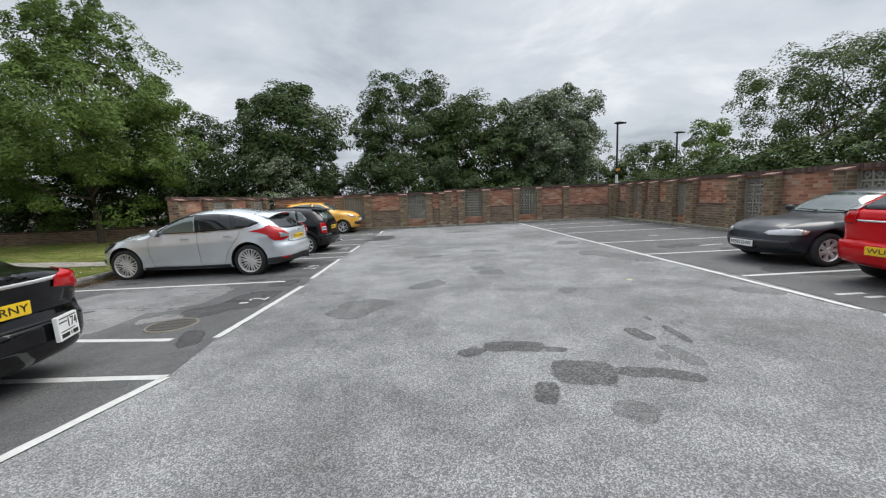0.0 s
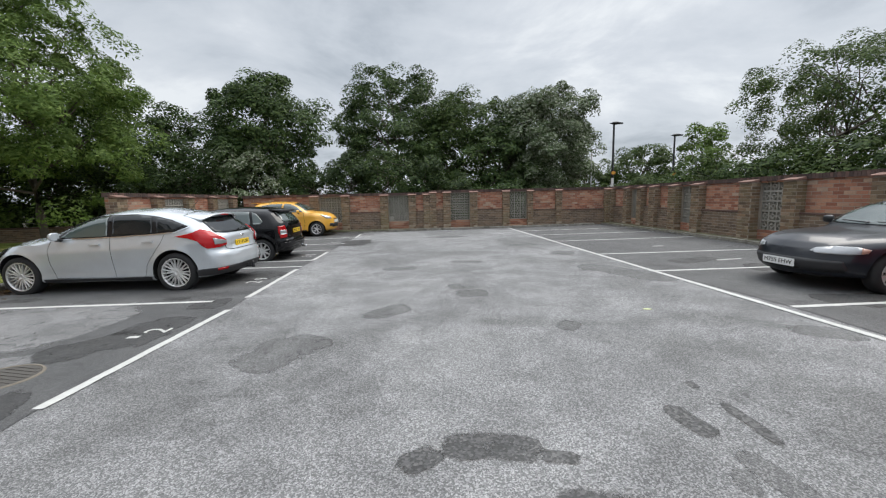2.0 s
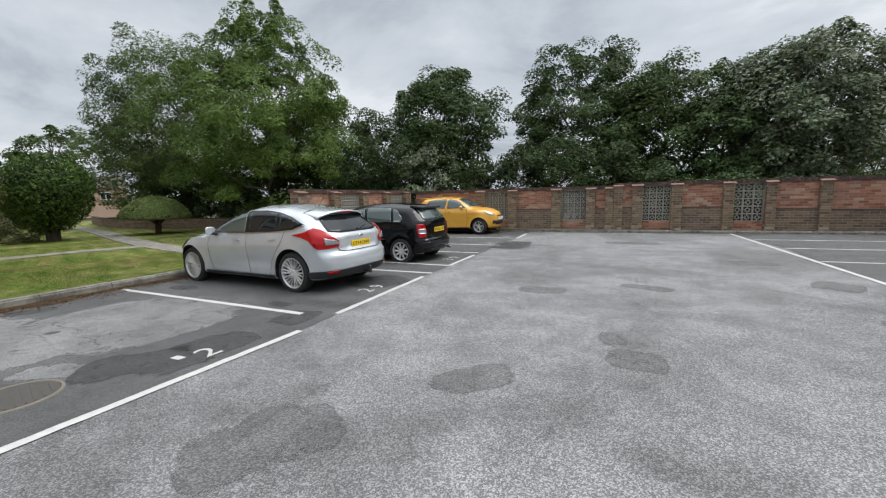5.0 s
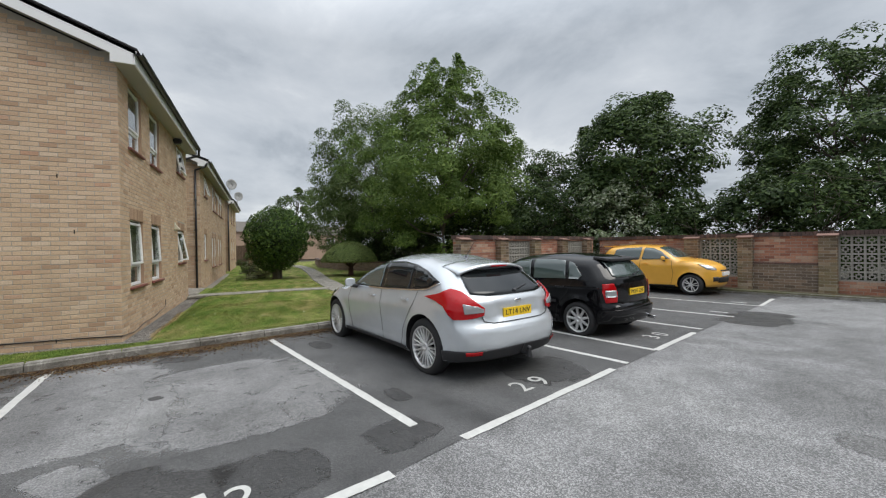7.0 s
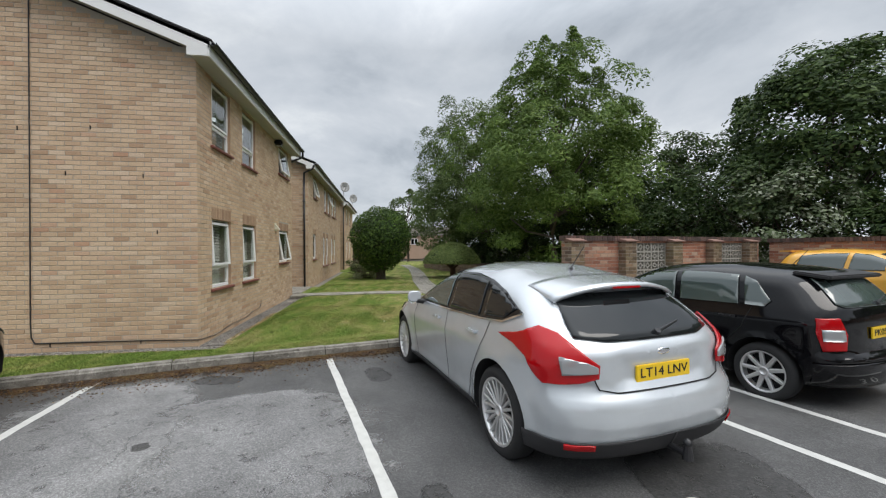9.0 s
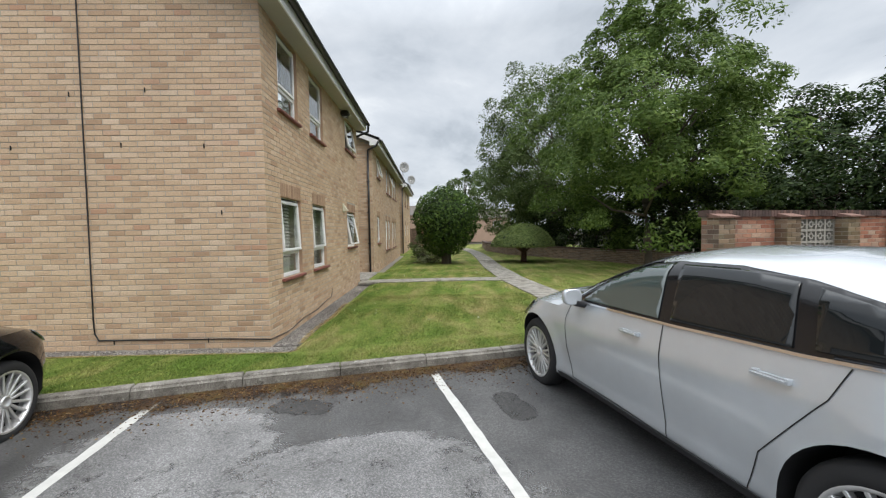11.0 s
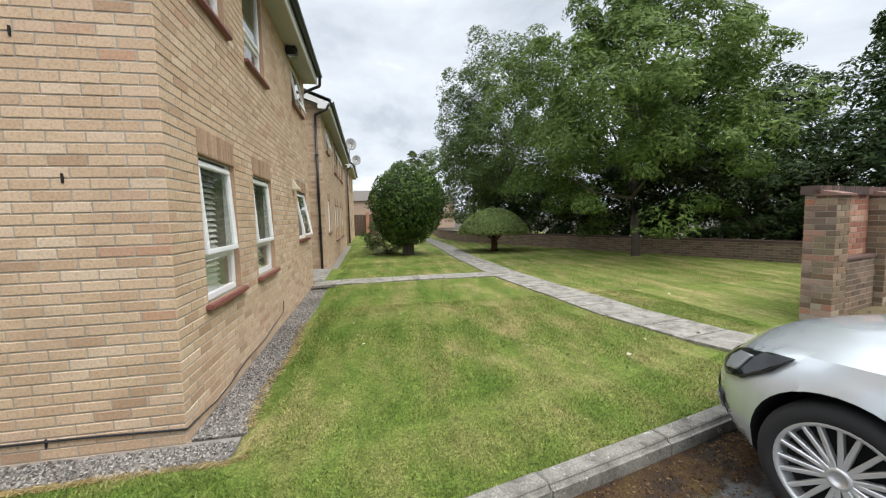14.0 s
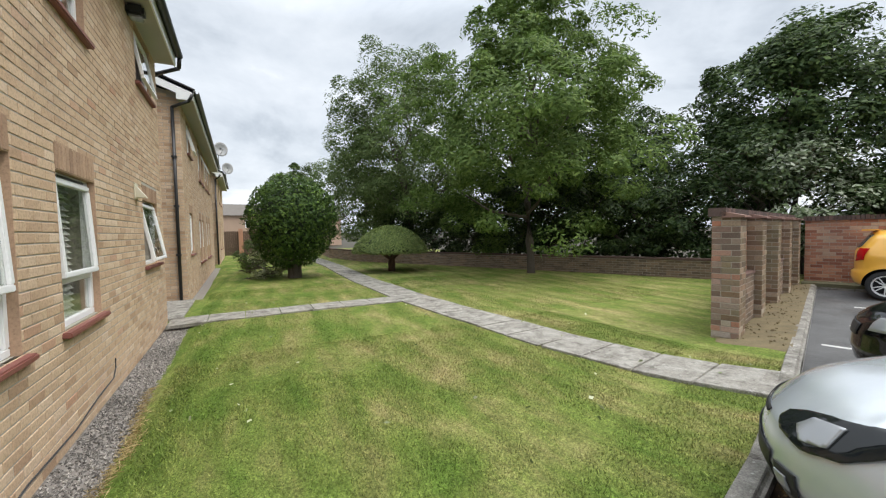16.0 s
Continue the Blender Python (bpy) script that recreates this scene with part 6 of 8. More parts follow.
# old dark hatchback beside the right-hand wall, nose to the lane
cfg = wagon(-0.85, 3.28, 2.44, 1.28, 0.845, -0.05, 1.12, 0.90, 0.865, 0.68, 0.84, 0.5, 1.92)
cfg.update(tumble=0.42, arch=0.345, tyre=0.29, rim=0.185, spokes=7, style="cover", track=0.735, paint=M["dark_grey_paint"], mirror=(1.58, 0.86), glass=M["greenglass"], mirror_paint=M["black_plastic"],
    side_glass=[[(1.74, 0.865), (1.42, 1.06), (1.14, 1.155), (0.80, 1.18), (0.74, 0.865)], [(0.66, 0.865), (0.72, 1.178), (0.2, 1.16), (-0.1, 1.08), (-0.22, 0.94), (0.0, 0.875)]],
    lines=[([(1.82, 0.86), (1.84, 0.6), (1.80, 0.28)], 0.008, "gap", "door_gap"), ([(0.70, 0.87), (0.66, 0.28)], 0.008, "gap", "door_gap"), ([(1.95, 0.50), (1.0, 0.49), (0.42, 0.50)], 0.04, "trim", "rub_strip")],
    handles=[(0.85, 0.78, "black_plastic")],
    corners=[([(2.76, 0.79, 0.615), (2.90, 0.74, 0.645), (3.06, 0.62, 0.645), (3.17, 0.46, 0.615), (3.20, 0.40, 0.575), (3.15, 0.46, 0.545), (2.96, 0.70, 0.545), (2.80, 0.78, 0.565)], 135, "clear_lens", "headlight", "slim clear headlight"),
             ([(2.77, 0.79, 0.612), (2.85, 0.76, 0.63), (2.86, 0.755, 0.56), (2.80, 0.78, 0.57)], 120, "amber_lens", "indicator", "faded amber indicator")],
    centre=[(sym([(0.66, 0.872), (0.65, 0.95), (0.56, 1.16), (0.2, 1.195)]), 180, "glass", "windscreen", "pale reflective windscreen"), (sym([(0.50, 0.94), (0.52, 0.98), (0.46, 1.13), (0.2, 1.16)]), 0, "glass", "rear_window", ""),
            (sym([(0.66, 0.30), (0.70, 0.35), (0.68, 0.455), (0.3, 0.47)]), 180, "trim", "front_bumper", "matt black front bumper"), (sym([(0.30, 0.31), (0.30, 0.36)]), 180, "gap", "lower_grille", "")])
dark_car, body, sh = make_car("car", "old dark blue-grey hatchback with steel wheel covers", cfg, place(6.32, 8.535, -0.966, -0.257, G(5.4), 0.93) @ pose(0, 0, 0, 0, 0.57, 0))
plate(dark_car, sh, "M755 EHW", 180, 0.385, out=0.02, mat="plate_white")
wiper(body, sh, 180, -0.05, 0.885, -0.50, 0.91)
wiper(body, sh, 180, 0.45, 0.885, 0.05, 0.905)

# red hatchback, nose to the right-hand wall
cfg = wagon(-0.80, 3.44, 2.61, 1.46, 0.875, 0.15, 1.3, 0.97, 1.03, 0.80, 0.97, 0.72, 2.25)
cfg.update(tumble=0.38, arch=0.365, tyre=0.315, rim=0.22, spokes=7, style="single", track=0.76, paint=M["red_paint"], mirror=(1.85, 0.97),
    side_glass=[[(2.0, 0.99), (1.66, 1.22), (1.4, 1.33), (1.14, 1.36), (1.08, 0.99)], [(1.0, 0.99), (1.06, 1.36), (0.5, 1.33), (0.2, 1.24), (0.0, 1.05)]],
    lines=[([(2.05, 0.95), (2.08, 0.6), (2.0, 0.28)], 0.008, "gap", "door_gap"), ([(1.04, 0.97), (1.0, 0.28)], 0.008, "gap", "door_gap")],
    bumpers=[(sym([(0.82, 0.32), (0.82, 0.58), (0.4, 0.60)]), 0, "rear_bumper")],
    handles=[(0.4, 0.88, "red_paint"), (1.25, 0.87, "red_paint")],
    corners=[([(-0.40, 0.85, 1.03), (-0.66, 0.66, 1.05), (-0.74, 0.56, 0.96), (-0.76, 0.55, 0.83), (-0.60, 0.80, 0.83), (-0.42, 0.86, 0.92)], 35, "red_lens", "tail_light", "red tail light with smoked top"),
             ([(-0.44, 0.84, 1.04), (-0.66, 0.66, 1.055), (-0.70, 0.62, 1.0), (-0.5, 0.83, 0.97)], 35, "clear_lens", "indicator", "smoked clear lens")],
    centre=[(sym([(0.52, 1.02), (0.58, 1.05), (0.50, 1.29), (0.3, 1.33)]), 0, "glass", "rear_window", "dark rear window"), (sym([(0.62, 1.05), (0.60, 1.16), (0.52, 1.35), (0.2, 1.39)]), 180, "glass", "windscreen", ""),
            ([(-0.55, 0.86), (0.55, 0.86), (0.55, 0.885), (-0.55, 0.885)], 0, "chrome", "chrome_bar", "chrome tailgate bar")])
red_car, body, sh = make_car("car", "bright red hatchback with chrome tailgate bar", cfg, place(4.617, 5.72, 0.966, 0.257, G(5.6), 0.925) @ pose(0, 0, 0, 0, -0.57, 0))
plate(red_car, sh, "WU58 T", 0, 0.50, out=0.05)
wiper(body, sh, 0, 0.0, 1.08, -0.35, 1.12)

# black saloon
cfg = wagon(-1.08, 3.60, 2.70, 1.47, 0.905, 0.25, 1.35, 1.0, 1.02, 0.80, 0.97, 0.2, 2.35)
cfg["top"] = [(-1.1, 1.035), (-0.80, 1.075), (-0.45, 1.11), (0.0, 1.30), (0.45, 1.43), (0.9, 1.47), (1.35, 1.44), (1.85, 1.26), (2.35, 1.02), (2.85, 0.955), (3.28, 0.89), (3.5, 0.77), (3.6, 0.66)]
cfg["belt"] = [(-1.1, 0.97), (-0.6, 1.0), (0.0, 1.0), (0.6, 0.98), (2.0, 0.92), (2.85, 0.87), (3.3, 0.78), (3.6, 0.50)]
cfg["rear"] = [(0.2, -0.90), (0.32, -1.02), (0.44, -1.08), (0.58, -1.075), (0.62, -1.035), (0.70, -1.01), (0.90, -1.03), (1.0, -1.055), (1.04, -1.06), (1.5, -1.06)]
cfg.update(tumble=0.40, arch=0.375, tyre=0.325, rim=0.235, spokes=8, style="double", track=0.785, paint=M["black_paint"], mirror=(1.95, 0.96),
    side_glass=[[(2.1, 0.97), (1.75, 1.19), (1.4, 1.33), (1.2, 1.35), (1.12, 0.985)], [(1.05, 0.99), (1.12, 1.352), (0.6, 1.33), (0.2, 1.2), (0.0, 1.04)]],
    lines=[([(2.15, 0.94), (2.18, 0.6), (2.1, 0.28)], 0.008, "gap", "door_gap"), ([(1.08, 0.96), (1.04, 0.28)], 0.008, "gap", "door_gap"), ([(2.12, 0.955), (1.1, 0.968), (-0.05, 1.02)], 0.012, "chrome", "chrome_strip")],
    handles=[(0.4, 0.87, "black_paint"), (1.3, 0.86, "black_paint")],
    corners=[([(-0.72, 0.86, 1.0), (-0.95, 0.74, 1.0), (-1.06, 0.52, 0.97), (-1.06, 0.52, 0.88), (-0.93, 0.76, 0.83), (-0.76, 0.86, 0.90)], 35, "red_lens", "tail_light", "red wrap-round tail light"),
             ([(3.15, 0.85, 0.80), (3.42, 0.66, 0.76), (3.52, 0.50, 0.70), (3.50, 0.52, 0.63), (3.25, 0.80, 0.68)], 130, "clear_lens", "headlight", "clear headlight")],
    centre=[(sym([(0.60, 1.11), (0.56, 1.2), (0.46, 1.36), (0.2, 1.39)]), 0, "glass", "rear_window", "dark rear window"), (sym([(0.64, 1.04), (0.62, 1.15), (0.52, 1.34), (0.2, 1.39)]), 180, "glass", "windscreen", ""),
            ([(-0.62, 0.945), (0.62, 0.945), (0.62, 0.975), (-0.62, 0.975)], 0, "alloy", "chrome_bar", "bright boot strip"), ([(-0.75, 0.60), (0.75, 0.60), (0.75, 0.61), (-0.75, 0.61)], 0, "gap", "bumper_gap", "")])
saloon, body, sh = make_car("car", "black four-door saloon with chrome boot strip", cfg, place(-4.66, 1.63, FX, FY, G(-6) - 0.02, 0.93) @ pose(0, 0, 0, 0, 0.57, 0))
plate(saloon, sh, "RNY", 0, 0.76, a=0.0, span=0.40, shift=0.13)
# licence sticker board with printed bars on the bumper
hit, nor = sh.cast(0.50, 0.52, 0)
m = Matrix.Translation(hit + Vector((-0.02, 0, 0))) @ Matrix.Rotation(radians(-90), 4, "Z") @ pose(0, 0, 0, 88, 0, 0) @ pose(0, 0, 0, 0, 24, 0)
sg = part("licence_plate", boxes((-0.17, 0.17, -0.105, 0.105, -0.03, 0.004), bevel=0.003, m=m), M["plate_white"], body, "white plate with the number 174")
me = text_mesh("174", 0.115)
me.transform(m @ Matrix.Translation((0.06, 0.025, 0.005)))
letters(me, sg)
for y0, y1, x0, x1 in ((0.078, 0.088, -0.14, 0.14), (-0.035, -0.027, -0.14, 0.1), (-0.085, -0.05, -0.14, -0.01), (-0.085, -0.05, 0.05, 0.14), (0.045, 0.056, -0.15, -0.02)):
    part("printed_bar", boxes((x0, x1, y0, y1, 0.003, 0.0055), m=m), M["ink"], sg)
me = text_mesh("4", 0.04)
me.transform(m @ Matrix.Translation((0.02, -0.067, 0.005)))
letters(me, sg)


# ---- trees and shrubs ----
def leaf_mat(name, dark, mid, light, thin=0.35):
    m, n, l, b = nodes_of(name)
    out = n["Material Output"]
    rnd = n.new("ShaderNodeNewGeometry").outputs["Random Per Island"]
    p = world_pos(n)
    big = tex_noise(n, l, p, 0.9, 4, 0.6)
    c = rampc(n, l, rnd, [(0.0, dark), (0.55, mid), (1.0, light)])
    c = mixn(n, l, 1.0, c, rampc(n, l, big, [(0.3, grey(0.7)), (0.7, grey(1.25))]), "MULTIPLY")
    l.new(c, b.inputs["Base Color"])
    b.inputs["Roughness"].default_value = 0.6
    b.inputs["Specular IOR Level"].default_value = 0.2
    t = n.new("ShaderNodeBsdfTranslucent")
    l.new(c, t.inputs["Color"])
    mx = n.new("ShaderNodeMixShader")
    mx.inputs[0].default_value = thin
    l.new(b.outputs[0], mx.inputs[1]); l.new(t.outputs[0], mx.inputs[2]); l.new(mx.outputs[0], out.inputs[0])
    return m


M["leaf_ash"] = leaf_mat("ash_leaves", (0.065, 0.115, 0.025), (0.125, 0.195, 0.045), (0.19, 0.265, 0.07), 0.4)
M["leaf_dark"] = leaf_mat("dark_leaves", (0.024, 0.046, 0.014), (0.055, 0.095, 0.027), (0.115, 0.165, 0.05), 0.25)
# leaf_dark lowered by about a third: the thicket's shade put into the leaf colour
M["leaf_hedge"] = leaf_mat("hedge_leaves_painted_shade", (0.016, 0.032, 0.010), (0.038, 0.068, 0.020), (0.085, 0.125, 0.038), 0.2)
M["leaf_mid"] = leaf_mat("mid_green_leaves", (0.035, 0.062, 0.018), (0.07, 0.11, 0.03), (0.12, 0.165, 0.05), 0.3)
M["leaf_silver"] = leaf_mat("silver_backed_leaves", (0.06, 0.09, 0.035), (0.13, 0.17, 0.085), (0.36, 0.39, 0.30), 0.2)
M["leaf_willow"] = leaf_mat("willow_leaves", (0.06, 0.10, 0.028), (0.105, 0.155, 0.046), (0.16, 0.21, 0.08), 0.35)
M["leaf_bright"] = leaf_mat("fresh_leaves", (0.03, 0.06, 0.015), (0.05, 0.095, 0.02), (0.12, 0.19, 0.035), 0.2)
M["needle"] = leaf_mat("conifer_sprays", (0.10, 0.145, 0.045), (0.17, 0.225, 0.07), (0.25, 0.30, 0.10), 0.2)
M["variegated"] = leaf_mat("variegated_leaves", (0.10, 0.14, 0.05), (0.35, 0.38, 0.22), (0.55, 0.55, 0.40), 0.3)
M["bark"] = simple("grey_bark", (0.085, 0.07, 0.055), 0.95, vary=0.4, scale=9, bumps=0.7)
M["bark_red"] = simple("reddish_bark", (0.09, 0.05, 0.035), 0.95, vary=0.4, scale=9, bumps=0.7)


def leaf_quads(rng, centres, size, spread, flat=0.3, slim=0.5, droop=0.0, face=None):
    """One small pointed leaf blade at each centre: the vertices of its quad. face: the way each blade looks."""
    k = len(centres)
    c = centres + rng.normal(0, 1, (k, 3)) * spread
    a = rng.normal(0, 1, (k, 3))
    a[:, 2] = a[:, 2] * flat - droop
    if face is None:
        a /= np.linalg.norm(a, axis=1)[:, None]
        b = rng.normal(0, 1, (k, 3))
        b -= (b * a).sum(1)[:, None] * a
    else:
        a -= (a * face).sum(1)[:, None] * face
        a /= np.linalg.norm(a, axis=1)[:, None] + 1e-6
        b = np.cross(face, a)
    b /= np.linalg.norm(b, axis=1)[:, None] + 1e-6
    s = size * rng.uniform(0.6, 1.35, (k, 1))
    v = np.stack([c - a * s * 0.5, c + b * s * slim * 0.5 + a * s * 0.05, c + a * s * 0.5, c - b * s * slim * 0.5 + a * s * 0.05], 1).reshape(-1, 3)
    return v


def quad_mesh(name, v, material, per=4):
    me = bpy.data.meshes.new(name)
    k = len(v) // per
    me.vertices.add(len(v)); me.vertices.foreach_set("co", np.ascontiguousarray(v, dtype=np.float32).ravel())
    me.loops.add(len(v)); me.loops.foreach_set("vertex_index", np.arange(len(v), dtype=np.int32))
    me.polygons.add(k); me.polygons.foreach_set("loop_start", np.arange(k, dtype=np.int32) * per)
    me.update(calc_edges=True)
    me.validate()
    me.materials.append(material)
    return me


def crown_points(rng, clumps, per, rx, ry, rz, cz, clump_r, lump=0.28, hollow=0.45, low=-0.9):
    """Leaf centres gathered in clumps within an uneven crown; also the clumps' centres."""
    cs = []
    while len(cs) < clumps:
        d = rng.normal(0, 1, 3)
        d /= np.linalg.norm(d)
        if d[2] < low:
            continue
        nz = noise.noise((d[0] * 1.7 + rx, d[1] * 1.7 + cz, d[2] * 1.7)) + 0.5 * noise.noise((d[0] * 4 + ry, d[1] * 4, d[2] * 4 + cz))
        r = (hollow + (1 - hollow) * rng.random() ** 0.5) * (1 + lump * nz)
        cs.append((d[0] * rx * r, d[1] * ry * r, cz + d[2] * rz * r))
    cs = np.array(cs)
    n = rng.poisson(per, clumps)
    # each clump is a flattened spray: leaves on its upper and outer side, hanging a little at the rim
    mid = np.array([0, 0, cz - 0.3 * rz])
    out = (cs - mid) / np.array([rx, ry, rz])
    out /= np.linalg.norm(out, axis=1)[:, None] + 1e-6
    rad = clump_r * rng.uniform(0.55, 1.25, clumps)
    pts, o = np.repeat(cs, n, axis=0), np.repeat(out, n, axis=0)
    r = np.repeat(rad, n)[:, None]
    d = rng.normal(0, 1, pts.shape) + 0.55 * o + np.array([0, 0, 0.35])
    d /= np.linalg.norm(d, axis=1)[:, None]
    shell = 0.45 + 0.55 * rng.random((len(pts), 1)) ** 0.5
    off = d * r * shell * np.array([1, 1, 0.62])
    off[:, 2] -= 0.28 * (off[:, 0] ** 2 + off[:, 1] ** 2) / r[:, 0]
    face = d * 0.8 + o * 0.35 + np.array([0, 0, 0.45]) + rng.normal(0, 0.42, pts.shape)
    face /= np.linalg.norm(face, axis=1)[:, None]
    return pts + off, cs, face


def limb(bm, pts, r0, r1, seg=7):
    """A tapered bent limb."""
    k = len(pts) - 1
    rings = []
    for i, p in enumerate(pts):
        d = (Vector(pts[min(i + 1, k)]) - Vector(pts[max(i - 1, 0)])).normalized()
        q = d.to_track_quat("Z", "Y").to_matrix()
        r = r0 + (r1 - r0) * i / k
        rings.append([bm.verts.new(Vector(p) + q @ Vector((r * math.cos(2 * math.pi * j / seg), r * math.sin(2 * math.pi * j / seg), 0))) for j in range(seg)])
    for a, b in zip(rings[:-1], rings[1:]):
        for j in range(seg):
            bm.faces.new((a[j], a[(j + 1) % seg], b[(j + 1) % seg], b[j]))
    bm.faces.new(rings[-1])


def tree(name, label, x, y, h, rx, leaf, clumps, per, size, seed, low=0.25, clump_r=0.55, trunk=0.16, slim=0.5, droop=0.15, ry=None, bark="bark", lump=0.28, hollow=0.4, z=-0.15, category="tree", stems=1, top=1.0):
    """A tapered trunk with limbs, and a crown of many small leaves between low * h and h."""
    rng = np.random.default_rng(seed)
    per, size = per * 1.55, size * 0.80
    t = thing(name, label, category, Matrix.Translation((x, y, z)))
    ry = ry or rx
    rz = h * (1 - low) / 2
    cz = h * low + rz
    pts, cs, face = crown_points(rng, clumps, per, rx, ry, rz, cz, clump_r, lump, hollow)
    if top != 1.0:
        f = np.clip((pts[:, 2] - cz) / rz, 0, 1)
        pts[:, :2] *= (1 - (1 - top) * f)[:, None]
        f = np.clip((cs[:, 2] - cz) / rz, 0, 1)
        cs[:, :2] *= (1 - (1 - top) * f)[:, None]
    part("crown", quad_mesh("crown", leaf_quads(rng, pts, size, 0.02, 0.5, slim, droop, face), M[leaf]), None, t)
    bm = bmesh.new()
    for s in range(stems):
        off = Vector((rng.uniform(-0.3, 0.3), rng.uniform(-0.3, 0.3), 0)) if stems > 1 else Vector((0, 0, 0))
        spine = [off + Vector((rng.normal(0, 0.05) * i * (1 + stems * 0.5), rng.normal(0, 0.05) * i * (1 + stems * 0.5), -0.2 + h * 0.88 * i / 7)) for i in range(8)]
        limb(bm, spine, trunk, trunk * 0.12, 9)
        for i in range(max(6, 22 // stems)):
            c = Vector(cs[rng.integers(len(cs))])
            f = min(0.85, max(low * 0.6, (c.z / h) * 0.75))
            k = f * 7
            a = spine[int(k)].lerp(spine[min(7, int(k) + 1)], k - int(k))
            mid1 = a.lerp(c, 0.35) + Vector((0, 0, -0.05 * h * 0.3))
            mid2 = a.lerp(c, 0.7) + Vector((rng.normal(0, 0.1), rng.normal(0, 0.1), 0.02 * h))
            limb(bm, [a, mid1, mid2, c], trunk * 0.42 * (1 - f * 0.6), 0.008, 6)
    part("trunk", bm, M[bark], t, smooth=True)
    return t


tree("tree", "tall airy ash tree with light green leaves on the lawn", -18.7, 13.0, 10.6, 4.4, "leaf_ash", 290, 165, 0.21, 1, low=0.10, clump_r=0.74, trunk=0.17, slim=0.34, droop=0.35, lump=0.42, hollow=0.30, top=0.42, z=-0.08)
tree("tree", "pale green willow-like tree behind the garden wall", -27.0, 11.8, 10.8, 3.7, "leaf_willow", 300, 150, 0.22, 2, low=0.06, clump_r=0.85, slim=0.3, droop=0.5, lump=0.35)
tree("tree", "yellow-green tree beyond the garden wall", -31.5, 10.8, 7.4, 3.0, "leaf_willow", 120, 90, 0.22, 3, low=0.1, clump_r=0.8, slim=0.4)
tree("tree", "dense dark sycamore behind the boundary wall", -14.2, 21.0, 8.5, 2.9, "leaf_dark", 210, 120, 0.21, 4, low=0.22, clump_r=0.75, lump=0.35)
tree("tree", "broad dark multi-stemmed tree behind the far wall", -9.3, 28.8, 10.9, 4.6, "leaf_dark", 340, 140, 0.21, 5, low=0.06, clump_r=0.75, stems=3, lump=0.25, droop=0.0)
tree("tree", "olive green tree leaning from the far thicket", -4.8, 28.5, 8.6, 3.2, "leaf_mid", 150, 110, 0.24, 6, low=0.08, clump_r=0.8, lump=0.4)
tree("tree", "whitebeam with silvery leaves behind the far wall", 0.7, 27.8, 8.4, 3.2, "leaf_silver", 280, 140, 0.21, 7, low=0.17, clump_r=0.72, lump=0.3)
tree("tree", "dark green tree in the far thicket", -2.0, 26.6, 6.8, 2.6, "leaf_dark", 110, 110, 0.22, 8, low=0.05, clump_r=0.75)
tree("tree", "open-crowned tree with visible limbs behind the wall", 10.9, 18.9, 6.9, 3.1, "leaf_mid", 190, 125, 0.125, 9, low=0.28, clump_r=0.55, stems=3, hollow=0.45, trunk=0.12)
tree("tree", "leafy tree overhanging the side hedge", 13.0, 14.2, 7.0, 3.2, "leaf_mid", 230, 120, 0.14, 10, low=0.2, clump_r=0.6, trunk=0.14)
tree("tree", "slender young tree in the distance", 12.5, 34.5, 6.8, 1.7, "leaf_ash", 60, 80, 0.24, 11, low=0.2, clump_r=0.6)
tree("tree", "rounded distant tree beyond the lamp posts", 8.6, 36.0, 5.6, 2.4, "leaf_mid", 80, 90, 0.25, 12, low=0.1, clump_r=0.7)
tree("tree", "rounded distant tree beyond the lamp posts", 5.0, 38.0, 4.8, 2.4, "leaf_mid", 70, 90, 0.26, 13, low=0.05, clump_r=0.7)
tree("tree", "tall dark tree at the back of the lawn", -22.5, 17.5, 8.0, 3.2, "leaf_dark", 150, 105, 0.22, 14, low=0.05, clump_r=0.8)
tree("tree", "dark green tree behind the corner of the walls", -18.6, 19.8, 6.6, 2.7, "leaf_dark", 140, 105, 0.21, 16, low=0.05, clump_r=0.75)
tree("tree", "far tree above the roofs", -47.0, 8.5, 8.5, 2.6, "leaf_mid", 60, 80, 0.3, 15, low=0.2, clump_r=0.7)

# thicket behind the walls
rng_h = random.Random(77)
HEDGE = [(-13.4, 18.1, 4.5, 1.5, "leaf_silver", "silvery grey-green shrub above the wall")]
for i in range(11):
    f = i / 10
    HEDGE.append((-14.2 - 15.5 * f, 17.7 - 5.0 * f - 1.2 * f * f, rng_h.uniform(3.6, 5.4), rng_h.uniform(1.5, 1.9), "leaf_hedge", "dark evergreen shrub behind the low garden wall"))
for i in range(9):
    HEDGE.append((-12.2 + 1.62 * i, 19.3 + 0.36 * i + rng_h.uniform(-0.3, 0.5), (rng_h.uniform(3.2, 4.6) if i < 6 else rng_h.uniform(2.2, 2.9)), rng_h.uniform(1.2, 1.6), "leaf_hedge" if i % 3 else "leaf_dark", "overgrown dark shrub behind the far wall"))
for i in range(8):
    f = i / 7
    HEDGE.append((6.6 + 4.4 * f + rng_h.uniform(0, 0.5), 20.5 - 12.5 * f, 2.95 + 0.75 * f + rng_h.uniform(-0.2, 0.3), 1.6, "leaf_mid" if i % 2 else "leaf_dark", "rough green hedge behind the side wall"))
for i in range(5):
    HEDGE.append((2.5 + 2.6 * i, 29.5 + rng_h.uniform(0, 3), rng_h.uniform(2.4, 3.3), 1.8, "leaf_mid", "distant green shrub beyond the far wall"))
